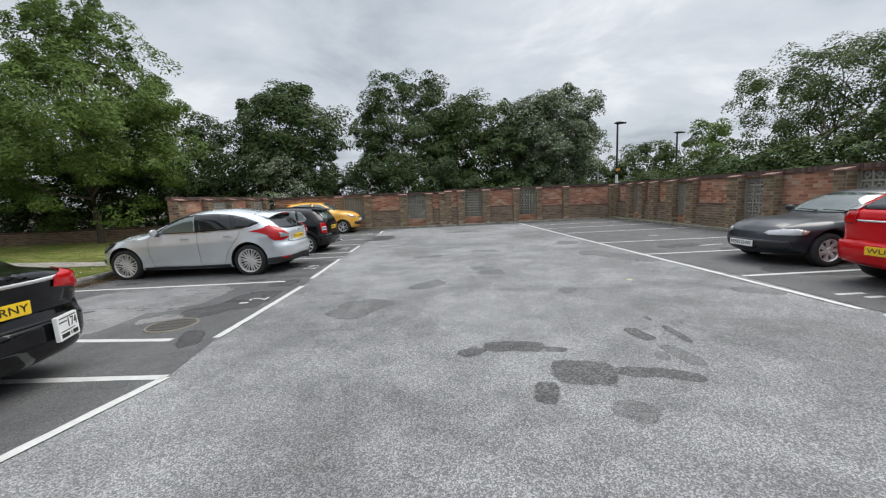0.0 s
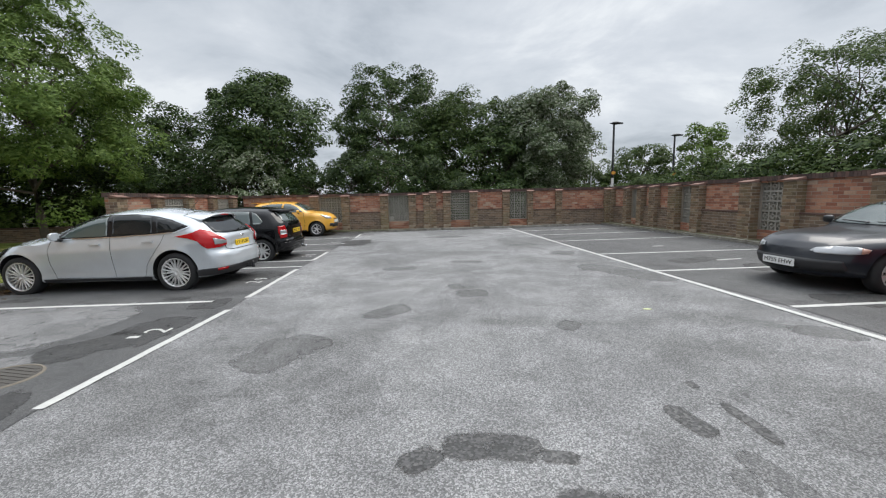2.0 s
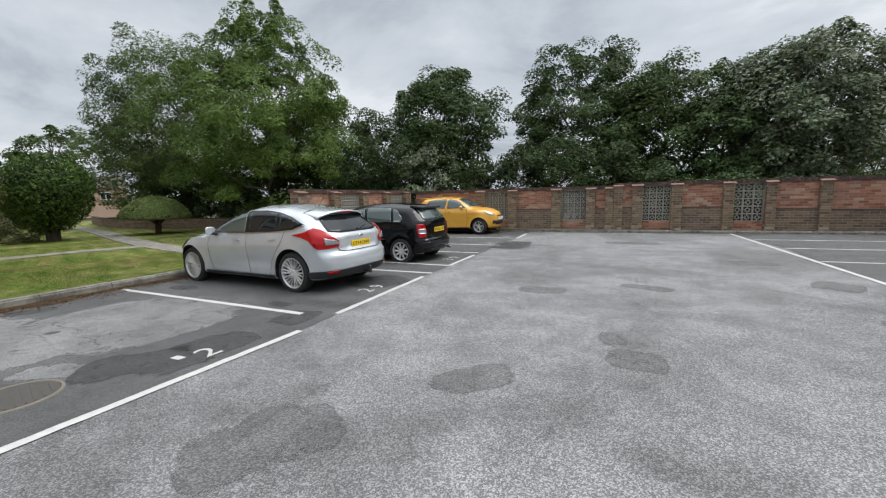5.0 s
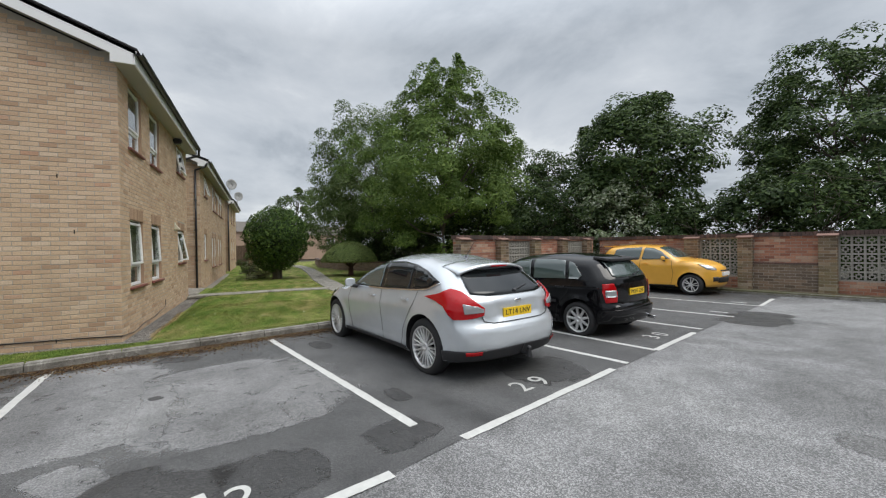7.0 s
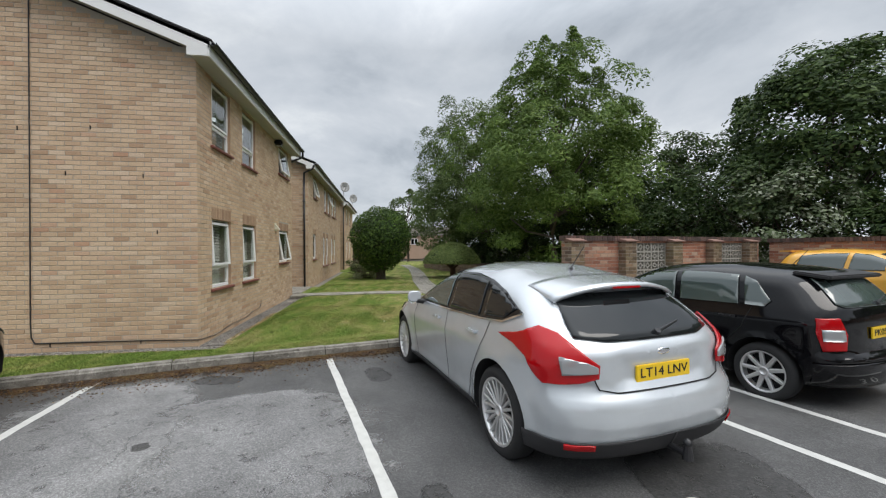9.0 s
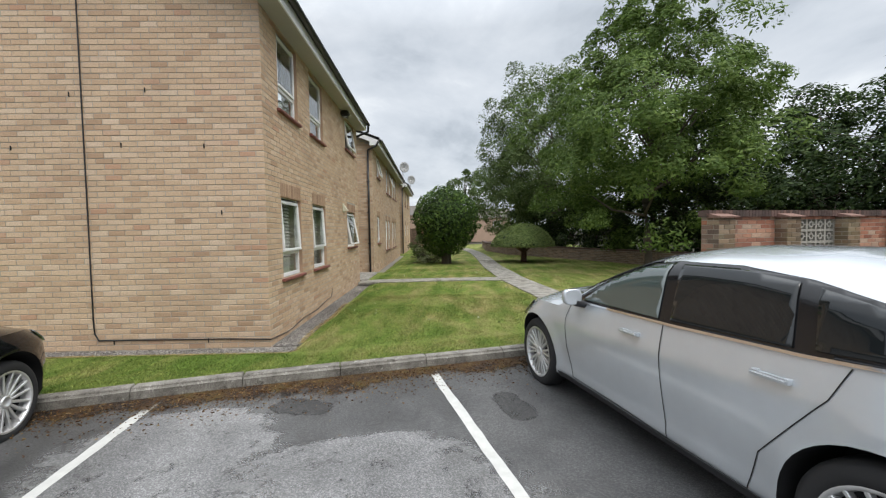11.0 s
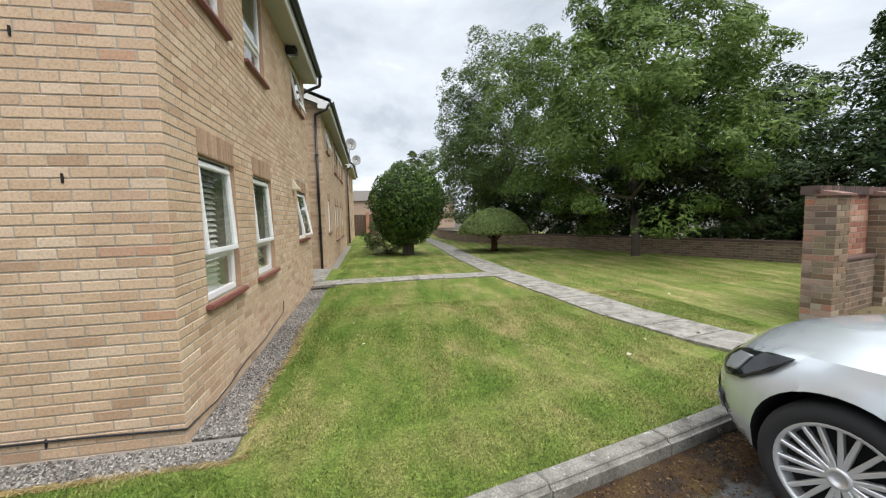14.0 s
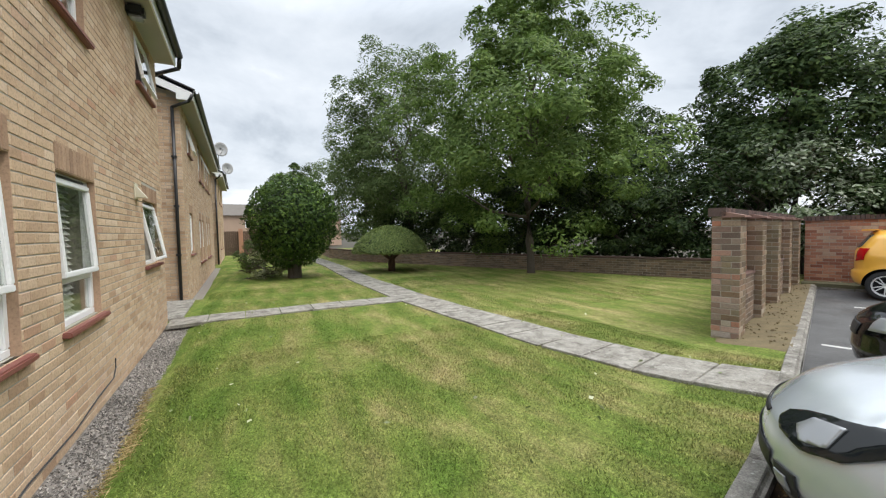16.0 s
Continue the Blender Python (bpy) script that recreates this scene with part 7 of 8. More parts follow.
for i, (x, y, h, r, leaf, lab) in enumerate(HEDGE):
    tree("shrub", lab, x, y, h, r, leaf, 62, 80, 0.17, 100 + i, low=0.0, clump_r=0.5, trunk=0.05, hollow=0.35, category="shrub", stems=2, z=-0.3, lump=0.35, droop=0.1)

def turned(rng, d, jitter):
    """The directions d, each turned a little at random."""
    q = d + rng.normal(0, jitter, d.shape)
    return q / np.linalg.norm(q, axis=1)[:, None]


# clipped evergreens on the lawn
rng = np.random.default_rng(5)
bush = thing("bush", "large clipped round evergreen bush on the lawn", "bush", Matrix.Translation((-22.4, 5.62, -0.08)))
d = rng.normal(0, 1, (15000, 3))
d /= np.linalg.norm(d, axis=1)[:, None]
lump = np.array([1 + 0.10 * noise.noise((a * 2.2, b * 2.2, c * 2.2)) + 0.05 * noise.noise((a * 6, b * 6, c * 6)) for a, b, c in d])
rr = (1 - 0.32 * rng.random(len(d)) ** 2.2) * lump
prof = np.where(d[:, 2] < 0, 0.92, 1.0)
pts = np.stack([d[:, 0] * 1.52 * rr * prof, d[:, 1] * 1.52 * rr * prof, 1.95 + d[:, 2] * 1.58 * rr], 1)
part("crown", quad_mesh("crown", leaf_quads(rng, pts, 0.115, 0.02, 0.7, 0.5, 0.1, turned(rng, d, 0.55)), M["leaf_bright"]), None, bush)
# added solid core, near-black green: the bush's inner shade put into its colour
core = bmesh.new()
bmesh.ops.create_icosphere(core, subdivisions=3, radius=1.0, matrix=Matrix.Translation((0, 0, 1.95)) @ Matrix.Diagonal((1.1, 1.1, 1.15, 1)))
part("inner_crown", core, simple("bush_core_painted_shade", (0.012, 0.02, 0.008), 0.95, vary=0.4, scale=9, bumps=0.5), bush)
tk = bmesh.new()
for i in range(6):
    a = i * 1.05
    limb(tk, [(0.14 * math.cos(a), 0.14 * math.sin(a), -0.1), (0.16 * math.cos(a), 0.16 * math.sin(a), 0.4), (0.45 * math.cos(a), 0.45 * math.sin(a), 1.2)], 0.12, 0.05, 8)
part("trunk", tk, M["bark"], bush, smooth=True)

mush = thing("topiary_tree", "low mushroom-shaped clipped conifer", "topiary", Matrix.Translation((-22.6, 9.25, -0.08)))
k = 26000
a = rng.uniform(0, 2 * math.pi, k)
q = np.sqrt(rng.random(k))
rim = 1.45 * (1 + 0.04 * np.sin(a * 3 + 1) + 0.03 * np.sin(a * 7))
under = rng.random(k) < 0.16
zt = np.where(under, 0.80 - 0.06 * q + 0.08 * rng.random(k), 0.80 + 1.0 * (1 - q ** 2.1) ** 0.75 - 0.07 * rng.random(k) ** 2)
pts = np.stack([rim * q * np.cos(a), rim * q * np.sin(a), zt], 1)
up = np.stack([np.cos(a) * q ** 2 * 1.2, np.sin(a) * q ** 2 * 1.2, np.where(under, -0.8, 0.75)], 1)
part("crown", quad_mesh("crown", leaf_quads(rng, pts, 0.085, 0.012, 0.6, 0.4, 0.3, turned(rng, up, 0.45)), M["needle"]), None, mush)
# added solid dome under the sprays, coloured dark as the shade between them
core = bmesh.new()
bmesh.ops.create_uvsphere(core, u_segments=24, v_segments=12, radius=1.0, matrix=Matrix.Translation((0, 0, 0.84)) @ Matrix.Diagonal((1.30, 1.30, 0.82, 1)))
for v in core.verts:
    v.co.z = max(v.co.z, 0.80)
part("inner_crown", core, simple("topiary_core_painted_shade", (0.03, 0.045, 0.016), 0.95, vary=0.4, scale=9, bumps=0.5), mush)
tk = bmesh.new()
limb(tk, [(0, 0, -0.1), (0.03, 0, 0.3), (0.0, 0.02, 0.9)], 0.17, 0.12, 10)
for i in range(7):
    a = i * 0.9
    limb(tk, [(0.02, 0, 0.45), (0.35 * math.cos(a), 0.35 * math.sin(a), 0.72), (0.8 * math.cos(a), 0.8 * math.sin(a), 0.88)], 0.06, 0.02, 6)
part("trunk", tk, M["bark_red"], mush, smooth=True)
tree("shrub", "grey-green rounded shrub near the flats", -25.5, 4.5, 1.7, 0.85, "leaf_mid", 30, 80, 0.09, 201, low=0.0, clump_r=0.3, trunk=0.03, category="shrub", stems=2)
tree("shrub", "cream variegated shrub by the round bush", -23.2, 4.75, 1.1, 0.75, "variegated", 26, 60, 0.09, 202, low=0.0, clump_r=0.26, trunk=0.03, category="shrub", stems=3, hollow=0.5)

# mown blades, denser where the walk comes near
rng = np.random.default_rng(9)


def blades(count, x0, x1, y0, y1, h):
    x = rng.uniform(x0, x1, count)
    y = rng.uniform(y0, y1, count)
    keep = (x < np.array([kerb_x(q) - 0.13 for q in y])) & ((y > 3.22) | ((x > -9.55) & (y <= 3.22)))
    x, y = x[keep], y[keep]
    z = np.array([lawn_z(p, q) for p, q in zip(x, y)]) - 0.004
    onpath = np.array([noise.noise((p * 0.9, q * 0.9, 5.0)) for p, q in zip(x, y)])
    hh = h * rng.uniform(0.5, 1.25, len(x)) * (1 - 0.35 * (onpath < -0.2))
    a = rng.uniform(0, 2 * math.pi, len(x))
    w = 0.0038
    lean = rng.normal(0, 0.6, (len(x), 2)) * hh[:, None]
    v = np.stack([np.stack([x - w * np.cos(a), y - w * np.sin(a), z], 1), np.stack([x + w * np.cos(a), y + w * np.sin(a), z], 1), np.stack([x + lean[:, 0], y + lean[:, 1], z + hh], 1)], 1)
    return v.reshape(-1, 3)


def blade_mat():
    m, n, l, b = nodes_of("grass_blades")
    rnd = n.new("ShaderNodeNewGeometry").outputs["Random Per Island"]
    c, dry, p = lawn_tone(n, l)
    c = mixn(n, l, 1.0, c, rampc(n, l, rnd, [(0.0, grey(0.5)), (0.6, grey(1.05)), (0.88, (1.5, 1.42, 1.4)), (1.0, (2.3, 2.0, 2.5))]), "MULTIPLY")
    l.new(c, b.inputs["Base Color"])
    b.inputs["Roughness"].default_value = 0.6
    b.inputs["Specular IOR Level"].default_value = 0.2
    return m


M["blade"] = blade_mat()
gv = np.concatenate([blades(420000, -13.5, -7.0, -1.0, 9.0, 0.024), blades(120000, -20.0, -13.5, 3.2, 13.0, 0.026)])
grass = tagged(part("grass", quad_mesh("grass", gv, M["blade"], 3), None, None), "short mown grass blades with dry tips", "grass", kind="stuff")


# ---- stains, patches and debris on the tarmac ----
M["stain"] = asphalt("oil_darkened_tarmac", 0.055, 0.12, 62, 0.8, 0.7)
M["damp"] = asphalt("damp_dark_tarmac", 0.042, 0.065, 95, 0.75, 0.35)
M["pale"] = asphalt("pale_dusty_tarmac", 0.175, 0.27, 150, 0.75, 0.8)
M["mid_patch"] = asphalt("slightly_darker_tarmac", 0.095, 0.21, 130, 0.8, 0.7)


def blob(pts, width, mat, label, lift, seed, name="stain"):
    """An irregular patch along a line of points, with a ragged edge."""
    rng = random.Random(seed)
    pts = [Vector(p) for p in pts]
    if len(pts) == 1:
        pts = [pts[0] + Vector((-0.01, 0)), pts[0] + Vector((0.01, 0))]
    total = sum((b - a).length for a, b in zip(pts[:-1], pts[1:]))
    steps = max(4, int(total / 0.07))
    samples = []
    for i in range(steps + 1):
        d = total * i / steps
        for a, b in zip(pts[:-1], pts[1:]):
            ln = (b - a).length
            if d <= ln + 1e-9:
                samples.append((a.lerp(b, d / ln), (b - a).normalized()))
                break
            d -= ln
    k = len(samples) - 1
    v, mask, f = [], [], []
    rails = (-1.0, -0.62, 0.0, 0.62, 1.0)
    for i, (c, d) in enumerate(samples):
        nn = Vector((-d.y, d.x))
        e = math.sqrt(max(0.0, 1 - abs(2 * i / k - 1) ** 5))
        for r in rails:
            q = c + nn * r * width / 2
            w = 1.12 + 0.5 * noise.noise((q.x * 3 + seed, q.y * 3, r)) + 0.25 * noise.noise((q.x * 11, q.y * 11 + seed, r))
            q = c + nn * r * width / 2 * max(0.15, e) * w * 1.25
            v.append((q.x, q.y, G(q.x) + lift))
            mask.append(0.0 if abs(r) > 0.9 or i in (0, k) else 1.0)
    for i in range(k):
        for r in range(4):
            a = i * 5 + r
            f.append((a, a + 5, a + 6, a + 1))
    me = raw(name, v, f, [soft_mat(mat)])
    at = me.attributes.new("mask", "FLOAT", "POINT")
    at.data.foreach_set("value", mask)
    ob = part(name, me, None, None)
    if me.polygons[0].normal.z < 0:
        me.flip_normals()
    ob.visible_shadow = False
    return tagged(ob, label, "stain", kind="structure")


SOFT = {}


def soft_mat(key):
    """The patch's surface, breaking up towards its ragged rim."""
    if key in SOFT:
        return SOFT[key]
    m = M[key]
    n, l = m.node_tree.nodes, m.node_tree.links
    b, out = n["Principled BSDF"], n["Material Output"]
    at = n.new("ShaderNodeAttribute")
    at.attribute_name = "mask"
    ns = tex_noise(n, l, world_pos(n), 7.0, 8, 0.7)
    ad = n.new("ShaderNodeMath"); ad.operation = "MULTIPLY_ADD"
    l.new(ns, ad.inputs[0]); ad.inputs[1].default_value = 3.0; l.new(at.outputs["Fac"], ad.inputs[2])
    mr = n.new("ShaderNodeMapRange")
    for i, x in enumerate((1.75, 2.3, 0.0, 0.88)):
        mr.inputs[i + 1].default_value = x
    l.new(ad.outputs[0], mr.inputs[0])
    gate = n.new("ShaderNodeMapRange")
    for i, x in enumerate((0.0, 0.6, 0.0, 1.0)):
        gate.inputs[i + 1].default_value = x
    l.new(at.outputs["Fac"], gate.inputs[0])
    both = n.new("ShaderNodeMath"); both.operation = "MULTIPLY"
    l.new(mr.outputs[0], both.inputs[0]); l.new(gate.outputs[0], both.inputs[1])
    tr = n.new("ShaderNodeBsdfTransparent")
    mx = n.new("ShaderNodeMixShader")
    l.new(both.outputs[0], mx.inputs[0]); l.new(tr.outputs[0], mx.inputs[1]); l.new(b.outputs[0], mx.inputs[2]); l.new(mx.outputs[0], out.inputs[0])
    SOFT[key] = m
    return m


OIL = "dark oil stain soaked into the tarmac"
for i, (pts, w) in enumerate([([(-0.08, 2.60), (0.15, 2.60)], 0.24), ([(0.04, 2.93), (0.30, 2.95), (0.58, 2.97)], 0.36), ([(0.50, 2.99), (0.9, 3.0), (1.16, 2.94)], 0.14), ([(-0.70, 3.10), (-0.48, 3.36)], 0.15), ([(-0.56, 3.34), (-0.18, 3.41), (0.06, 3.36)], 0.20), ([(-0.02, 3.36), (0.26, 3.36)], 0.09),
                             ([(0.80, 4.02), (0.98, 3.65)], 0.13), ([(1.05, 4.38), (1.10, 4.25)], 0.05), ([(1.15, 4.13), (1.27, 3.62)], 0.065)]):
    blob(pts, w, "stain", OIL, 0.0035 + 0.0004 * i, 30 + i)
for i, (pts, w) in enumerate([([(0.88, 3.35), (1.02, 3.32)], 0.16), ([(1.0, 3.6), (1.2, 3.15)], 0.14), ([(0.22, 5.58), (0.5, 5.5)], 0.28), ([(-1.1, 6.75), (-0.6, 6.9)], 0.34), ([(-1.3, 7.15), (-1.0, 7.3)], 0.26), ([(2.35, 5.66), (2.95, 5.58)], 0.3), ([(-1.74, 9.62), (-1.0, 9.57)], 0.3), ([(0.9, 9.3), (1.5, 8.6), (2.2, 7.9)], 0.55), ([(-1.9, 5.95), (-1.5, 5.7)], 0.5),
                             ([(0.42, 2.52), (0.7, 2.35)], 0.22), ([(-0.6, 12.5), (0.1, 12.8)], 0.45), ([(-3.6, 14.8), (-2.2, 15.2)], 0.5), ([(-2.4, 4.0), (-2.1, 4.9)], 0.5), ([(0.4, 11.0), (1.0, 10.9)], 0.5), ([(-2.9, 8.6), (-2.2, 8.8)], 0.35)]):
    blob(pts, w, "mid_patch", "slightly darker weathered patch of tarmac", 0.0022 + 0.00003 * i, 60 + i)
for i, (pts, w) in enumerate([([(-4.5, 3.9), (-4.1, 4.6), (-4.3, 5.3)], 0.55), ([(-3.7, 3.1), (-3.45, 3.3)], 0.5), ([(-4.6, 5.75), (-4.1, 5.95)], 0.45), ([(-7.9, 5.6), (-7.3, 5.75)], 0.2), ([(-6.2, 3.9), (-6.05, 4.0)], 0.10), ([(-7.75, 3.6), (-7.6, 4.2)], 0.22), ([(-5.35, 6.05), (-4.9, 6.1)], 0.16), ([(-5.2, 7.3), (-5.0, 8.3)], 0.7), ([(3.6, 9.2), (4.8, 8.9)], 0.6), ([(3.3, 6.9), (5.2, 6.9)], 0.55), ([(-5.4, 12.4), (-5.9, 14.2)], 0.8), ([(2.6, 9.6), (3.6, 10.2)], 0.4)]):
    blob(pts, w, "damp", "damp dark run on the bay tarmac", 0.0062 + 0.0001 * i, 90 + i)
for i, (pts, w) in enumerate([([(-4.9, 3.6), (-4.3, 4.1)], 0.30), ([(-7.2, 4.45), (-4.8, 4.95)], 1.6), ([(-7.7, 3.0), (-5.0, 3.65)], 1.25), ([(-5.6, 5.2), (-4.9, 5.3)], 0.3), ([(-6.6, 3.9), (-5.0, 4.1)], 0.25)]):
    blob(pts, w, "pale", "pale dusty worn patch in the parking bay", 0.0054 + 0.0001 * i, 120 + i)

# inspection cover
cover = thing("manhole_cover", "round rusty iron manhole cover set in the tarmac", "manhole cover", Matrix.Translation((-4.24, 3.57, G(-4.24) + 0.004)))
M["iron"] = simple("rusted_iron", (0.085, 0.078, 0.07), 0.75, metal=0.2, vary=0.4, scale=20, bumps=0.5)
M["rim_sand"] = simple("sandy_mortar", (0.20, 0.175, 0.14), 0.95, vary=0.4, scale=20, bumps=0.5)
rb = bmesh.new()
ring = [(0.278, 0.002), (0.272, 0.012), (0.258, 0.012), (0.253, 0.004)]
for a_ in range(48):
    a0, a1 = 2 * math.pi * a_ / 48, 2 * math.pi * (a_ + 1) / 48
    for (r0, z0), (r1, z1) in zip(ring[:-1], ring[1:]):
        rb.faces.new([rb.verts.new(c) for c in ((r0 * math.cos(a0), r0 * math.sin(a0), z0), (r0 * math.cos(a1), r0 * math.sin(a1), z0), (r1 * math.cos(a1), r1 * math.sin(a1), z1), (r1 * math.cos(a0), r1 * math.sin(a0), z1))])
bmesh.ops.remove_doubles(rb, verts=rb.verts, dist=1e-5)
part("rim", rb, M["rim_sand"], cover, "sandy mortar ring")
lb = bmesh.new()
ribs = []
cyl(lb, (0, 0, -0.01), (0, 0, 0.009), 0.252, 0.252, 40)
for i in range(-4, 5):
    hw = math.sqrt(0.23 ** 2 - (i * 0.05) ** 2)
    ribs.append(boxes((-hw, hw, i * 0.05 - 0.008, i * 0.05 + 0.008, 0.0085, 0.013)))
lid = part("lid", lb, M["iron"], cover, "ribbed iron lid")
for rib in ribs:
    part("rib", rib, M["iron"], lid)


# painted bay numbers
def bay_number(text, x, y, size, ux, uy):
    me = text_mesh(text, size, 0.0006)
    me.materials.append(M["worn_paint"])
    ob = part("road_marking", me, None, None)
    d = Vector((ux, uy, 0)).normalized()
    ob.matrix_basis = plan_frame((x, y), (d.x, d.y), G(x) + 0.010)
    return tagged(ob, "faded white painted bay number " + text, "road marking", "bay numbers", kind="structure")


M["worn_paint"] = simple("worn_road_paint", (0.48, 0.48, 0.46), 0.8, vary=0.45, scale=22, bumps=0.2)
bay_number("2 9", -4.76, 7.38, 0.36, -0.21, 0.978)
bay_number("3 0", -5.60, 10.42, 0.36, -0.21, 0.978)
bay_number("2", -4.0, 4.78, 0.36, -0.21, 0.978)
for x, y, w in ((3.35, 5.42, 0.34), (3.55, 5.30, 0.22), (3.7, 10.0, 0.32), (3.5, 9.9, 0.2), (-6.6, 13.4, 0.34), (-7.15, 15.2, 0.3), (-4.15, 4.55, 0.12), (2.95, 12.1, 0.3)):
    stripe((x, y), (x + w * 0.96, y + w * 0.25), 0.07, "worn remnant of a painted bay number")

# brown moss, needles and crumbs along the kerb
v, mask, f = [], [], []
steps = 150
for i in range(steps + 1):
    yy = -1.0 + 9.4 * i / steps
    wv = max(0.12, 0.46 + 0.34 * noise.noise((yy * 1.1, 2.0, 0)) + 0.16 * noise.noise((yy * 4, 7.0, 0)))
    for r, k in ((0.003, 1.2), (0.35, 1.0), (0.7, 0.6), (1.0, 0.0)):
        x = kerb_x(yy) + r * wv
        v.append((x, yy, G(x) + 0.013))
        mask.append(k)
for i in range(steps):
    for r in range(3):
        a = i * 4 + r
        f.append((a, a + 1, a + 5, a + 4))
me = raw("ground", v, f, [soft_mat("moss")])
me.attributes.new("mask", "FLOAT", "POINT").data.foreach_set("value", mask)
moss = part("ground", me, None, None)
if me.polygons[0].normal.z < 0:
    me.flip_normals()
tagged(moss, "brown moss and dead leaves lying along the kerb", "moss", kind="structure")
rngm = np.random.default_rng(31)
yy = rngm.uniform(-0.5, 8.0, 9000)
xx = np.array([kerb_x(v) for v in yy]) + np.abs(rngm.normal(0, 0.30, 9000)) + 0.02
cen = np.stack([xx, yy, np.array([G(v) for v in xx]) + 0.016], 1)
M["litter"] = leaf_mat("dead_leaf_crumbs", (0.045, 0.022, 0.010), (0.12, 0.062, 0.022), (0.26, 0.18, 0.085), 0.1)
crumbs = tagged(part("leaf_litter", quad_mesh("leaf_litter", leaf_quads(rngm, cen, 0.022, 0.003, 0.15, 0.5), M["litter"]), None, None), "crumbs of dead leaves and moss by the kerb", "leaf litter", kind="stuff")


# gravel stones at the foot of the flats
def stones(count, seed):
    rng = np.random.default_rng(seed)
    base = np.array([(1, 0, 0), (-1, 0, 0), (0, 1, 0), (0, -1, 0), (0, 0, 1), (0, 0, -1)], float)
    tri = [(0, 2, 4), (2, 1, 4), (1, 3, 4), (3, 0, 4), (2, 0, 5), (1, 2, 5), (3, 1, 5), (0, 3, 5)]
    x = rng.uniform(-16.2, -9.86, count)
    y = 2.76 + 0.46 * rng.random(count)
    gx = rng.uniform(-9.8, -9.52, count // 2)
    gy = rng.uniform(-0.5, 3.1, count // 2)
    x, y = np.concatenate([x, gx]), np.concatenate([y, gy])
    keep = (x < -9.88) | (x > -9.83)
    x, y = x[keep], y[keep]
    v = []
    for px, py in zip(x, y):
        s = rng.uniform(0.008, 0.02, 3)
        rot = rng.normal(0, 1, (3, 3)); q, _ = np.linalg.qr(rot)
        z = -0.146
        w = (base * s * rng.uniform(0.75, 1.2, (6, 1))) @ q.T + (px, py, z)
        for t_ in tri:
            v += [w[t_[0]], w[t_[1]], w[t_[2]]]
    return np.array(v)


M["straw"] = leaf_mat("dead_straw_grass", (0.22, 0.16, 0.07), (0.36, 0.27, 0.12), (0.48, 0.38, 0.20), 0.2)
rs = np.random.default_rng(8)
sx = np.concatenate([rs.uniform(-13.0, -9.9, 1500), rs.uniform(-9.56, -9.44, 2600)])
sy = np.concatenate([3.11 + 0.05 * np.sin(sx[:1500] * 3.1) + rs.normal(0, 0.035, 1500), rs.uniform(-0.6, 3.25, 2600)])
sx[1500:] += 0.05 * np.sin(sy[1500:] * 4.0)
sc = np.stack([sx, sy, np.array([lawn_z(p, q) for p, q in zip(sx, sy)]) + 0.018], 1)
tagged(part("straw", quad_mesh("straw", leaf_quads(rs, sc, 0.07, 0.004, 0.2, 0.07), M["straw"]), None, None), "dead straw-coloured grass along the gravel strip", "dry grass", kind="stuff")
M["stone"] = leaf_mat("gravel_stones", (0.07, 0.065, 0.06), (0.19, 0.175, 0.16), (0.42, 0.39, 0.35), 0.0)
tagged(part("gravel_stones", quad_mesh("gravel_stones", stones(6500, 3), M["stone"], 3), None, None), "loose grey and buff gravel stones", "gravel", kind="stuff")

# ---- fittings on the flats ----
cab = bmesh.new()
gz = -0.012
tube(cab, [(-9.825, 0.37, 5.9), (-9.825, 0.365, 1.67), (-9.825, 0.36, 0.30), (-9.825, 0.37, 0.10), (-9.825, 0.42, 0.0), (-9.825, 2.14, gz), (-9.825, 2.757, gz - 0.02)], 0.009, 6)
tube(cab, [(-9.825, 2.757, gz - 0.02), (-9.97, 2.757, -0.044), (-10.4, 2.757, -0.085), (-10.74, 2.757, -0.08), (-11.2, 2.757, -0.035), (-12.0, 2.757, -0.05), (-12.5, 2.757, 0.0), (-13.04, 2.757, 0.02), (-13.13, 2.757, 0.10), (-13.14, 2.757, 0.2)], 0.006, 6)
tagged(part("cable", cab, M["black_plastic"], None), "black cable clipped along the brick wall", "cable")
vt = thing("wall_vent", "cream plastic wall vent with hooded cowl", "vent", Matrix.Translation((-14.48, 2.752, 2.06)))
M["cream"] = simple("cream_plastic", (0.62, 0.58, 0.46), 0.5, vary=0.08, bumps=0.02)
part("back_plate", boxes((-0.085, 0.085, 0, 0.014, -0.10, 0.12), bevel=0.005), M["cream"], vt)
hb = bmesh.new()
vs = [hb.verts.new(c) for c in ((-0.07, 0.014, 0.08), (0.07, 0.014, 0.08), (0.07, 0.12, -0.06), (-0.07, 0.12, -0.06), (-0.07, 0.014, -0.07), (0.07, 0.014, -0.07), (0.07, 0.12, -0.075), (-0.07, 0.12, -0.075))]
for f in ((0, 1, 2, 3), (3, 2, 6, 7), (0, 3, 7, 4), (1, 5, 6, 2), (4, 7, 6, 5), (0, 4, 5, 1)):
    hb.faces.new([vs[i] for i in f])
bmesh.ops.recalc_face_normals(hb, faces=hb.faces)
part("cowl", hb, M["cream"], vt)
lp = thing("wall_light", "dark bulkhead wall light under the eaves", "light", Matrix.Translation((-14.52, 2.752, 4.42)))
part("housing", boxes((-0.10, 0.10, 0.0, 0.20, -0.05, 0.09), bevel=0.03), M["black_plastic"], lp)
part("lens", boxes((-0.08, 0.08, 0.03, 0.18, -0.075, -0.048), bevel=0.01), M["clear_lens"], lp)


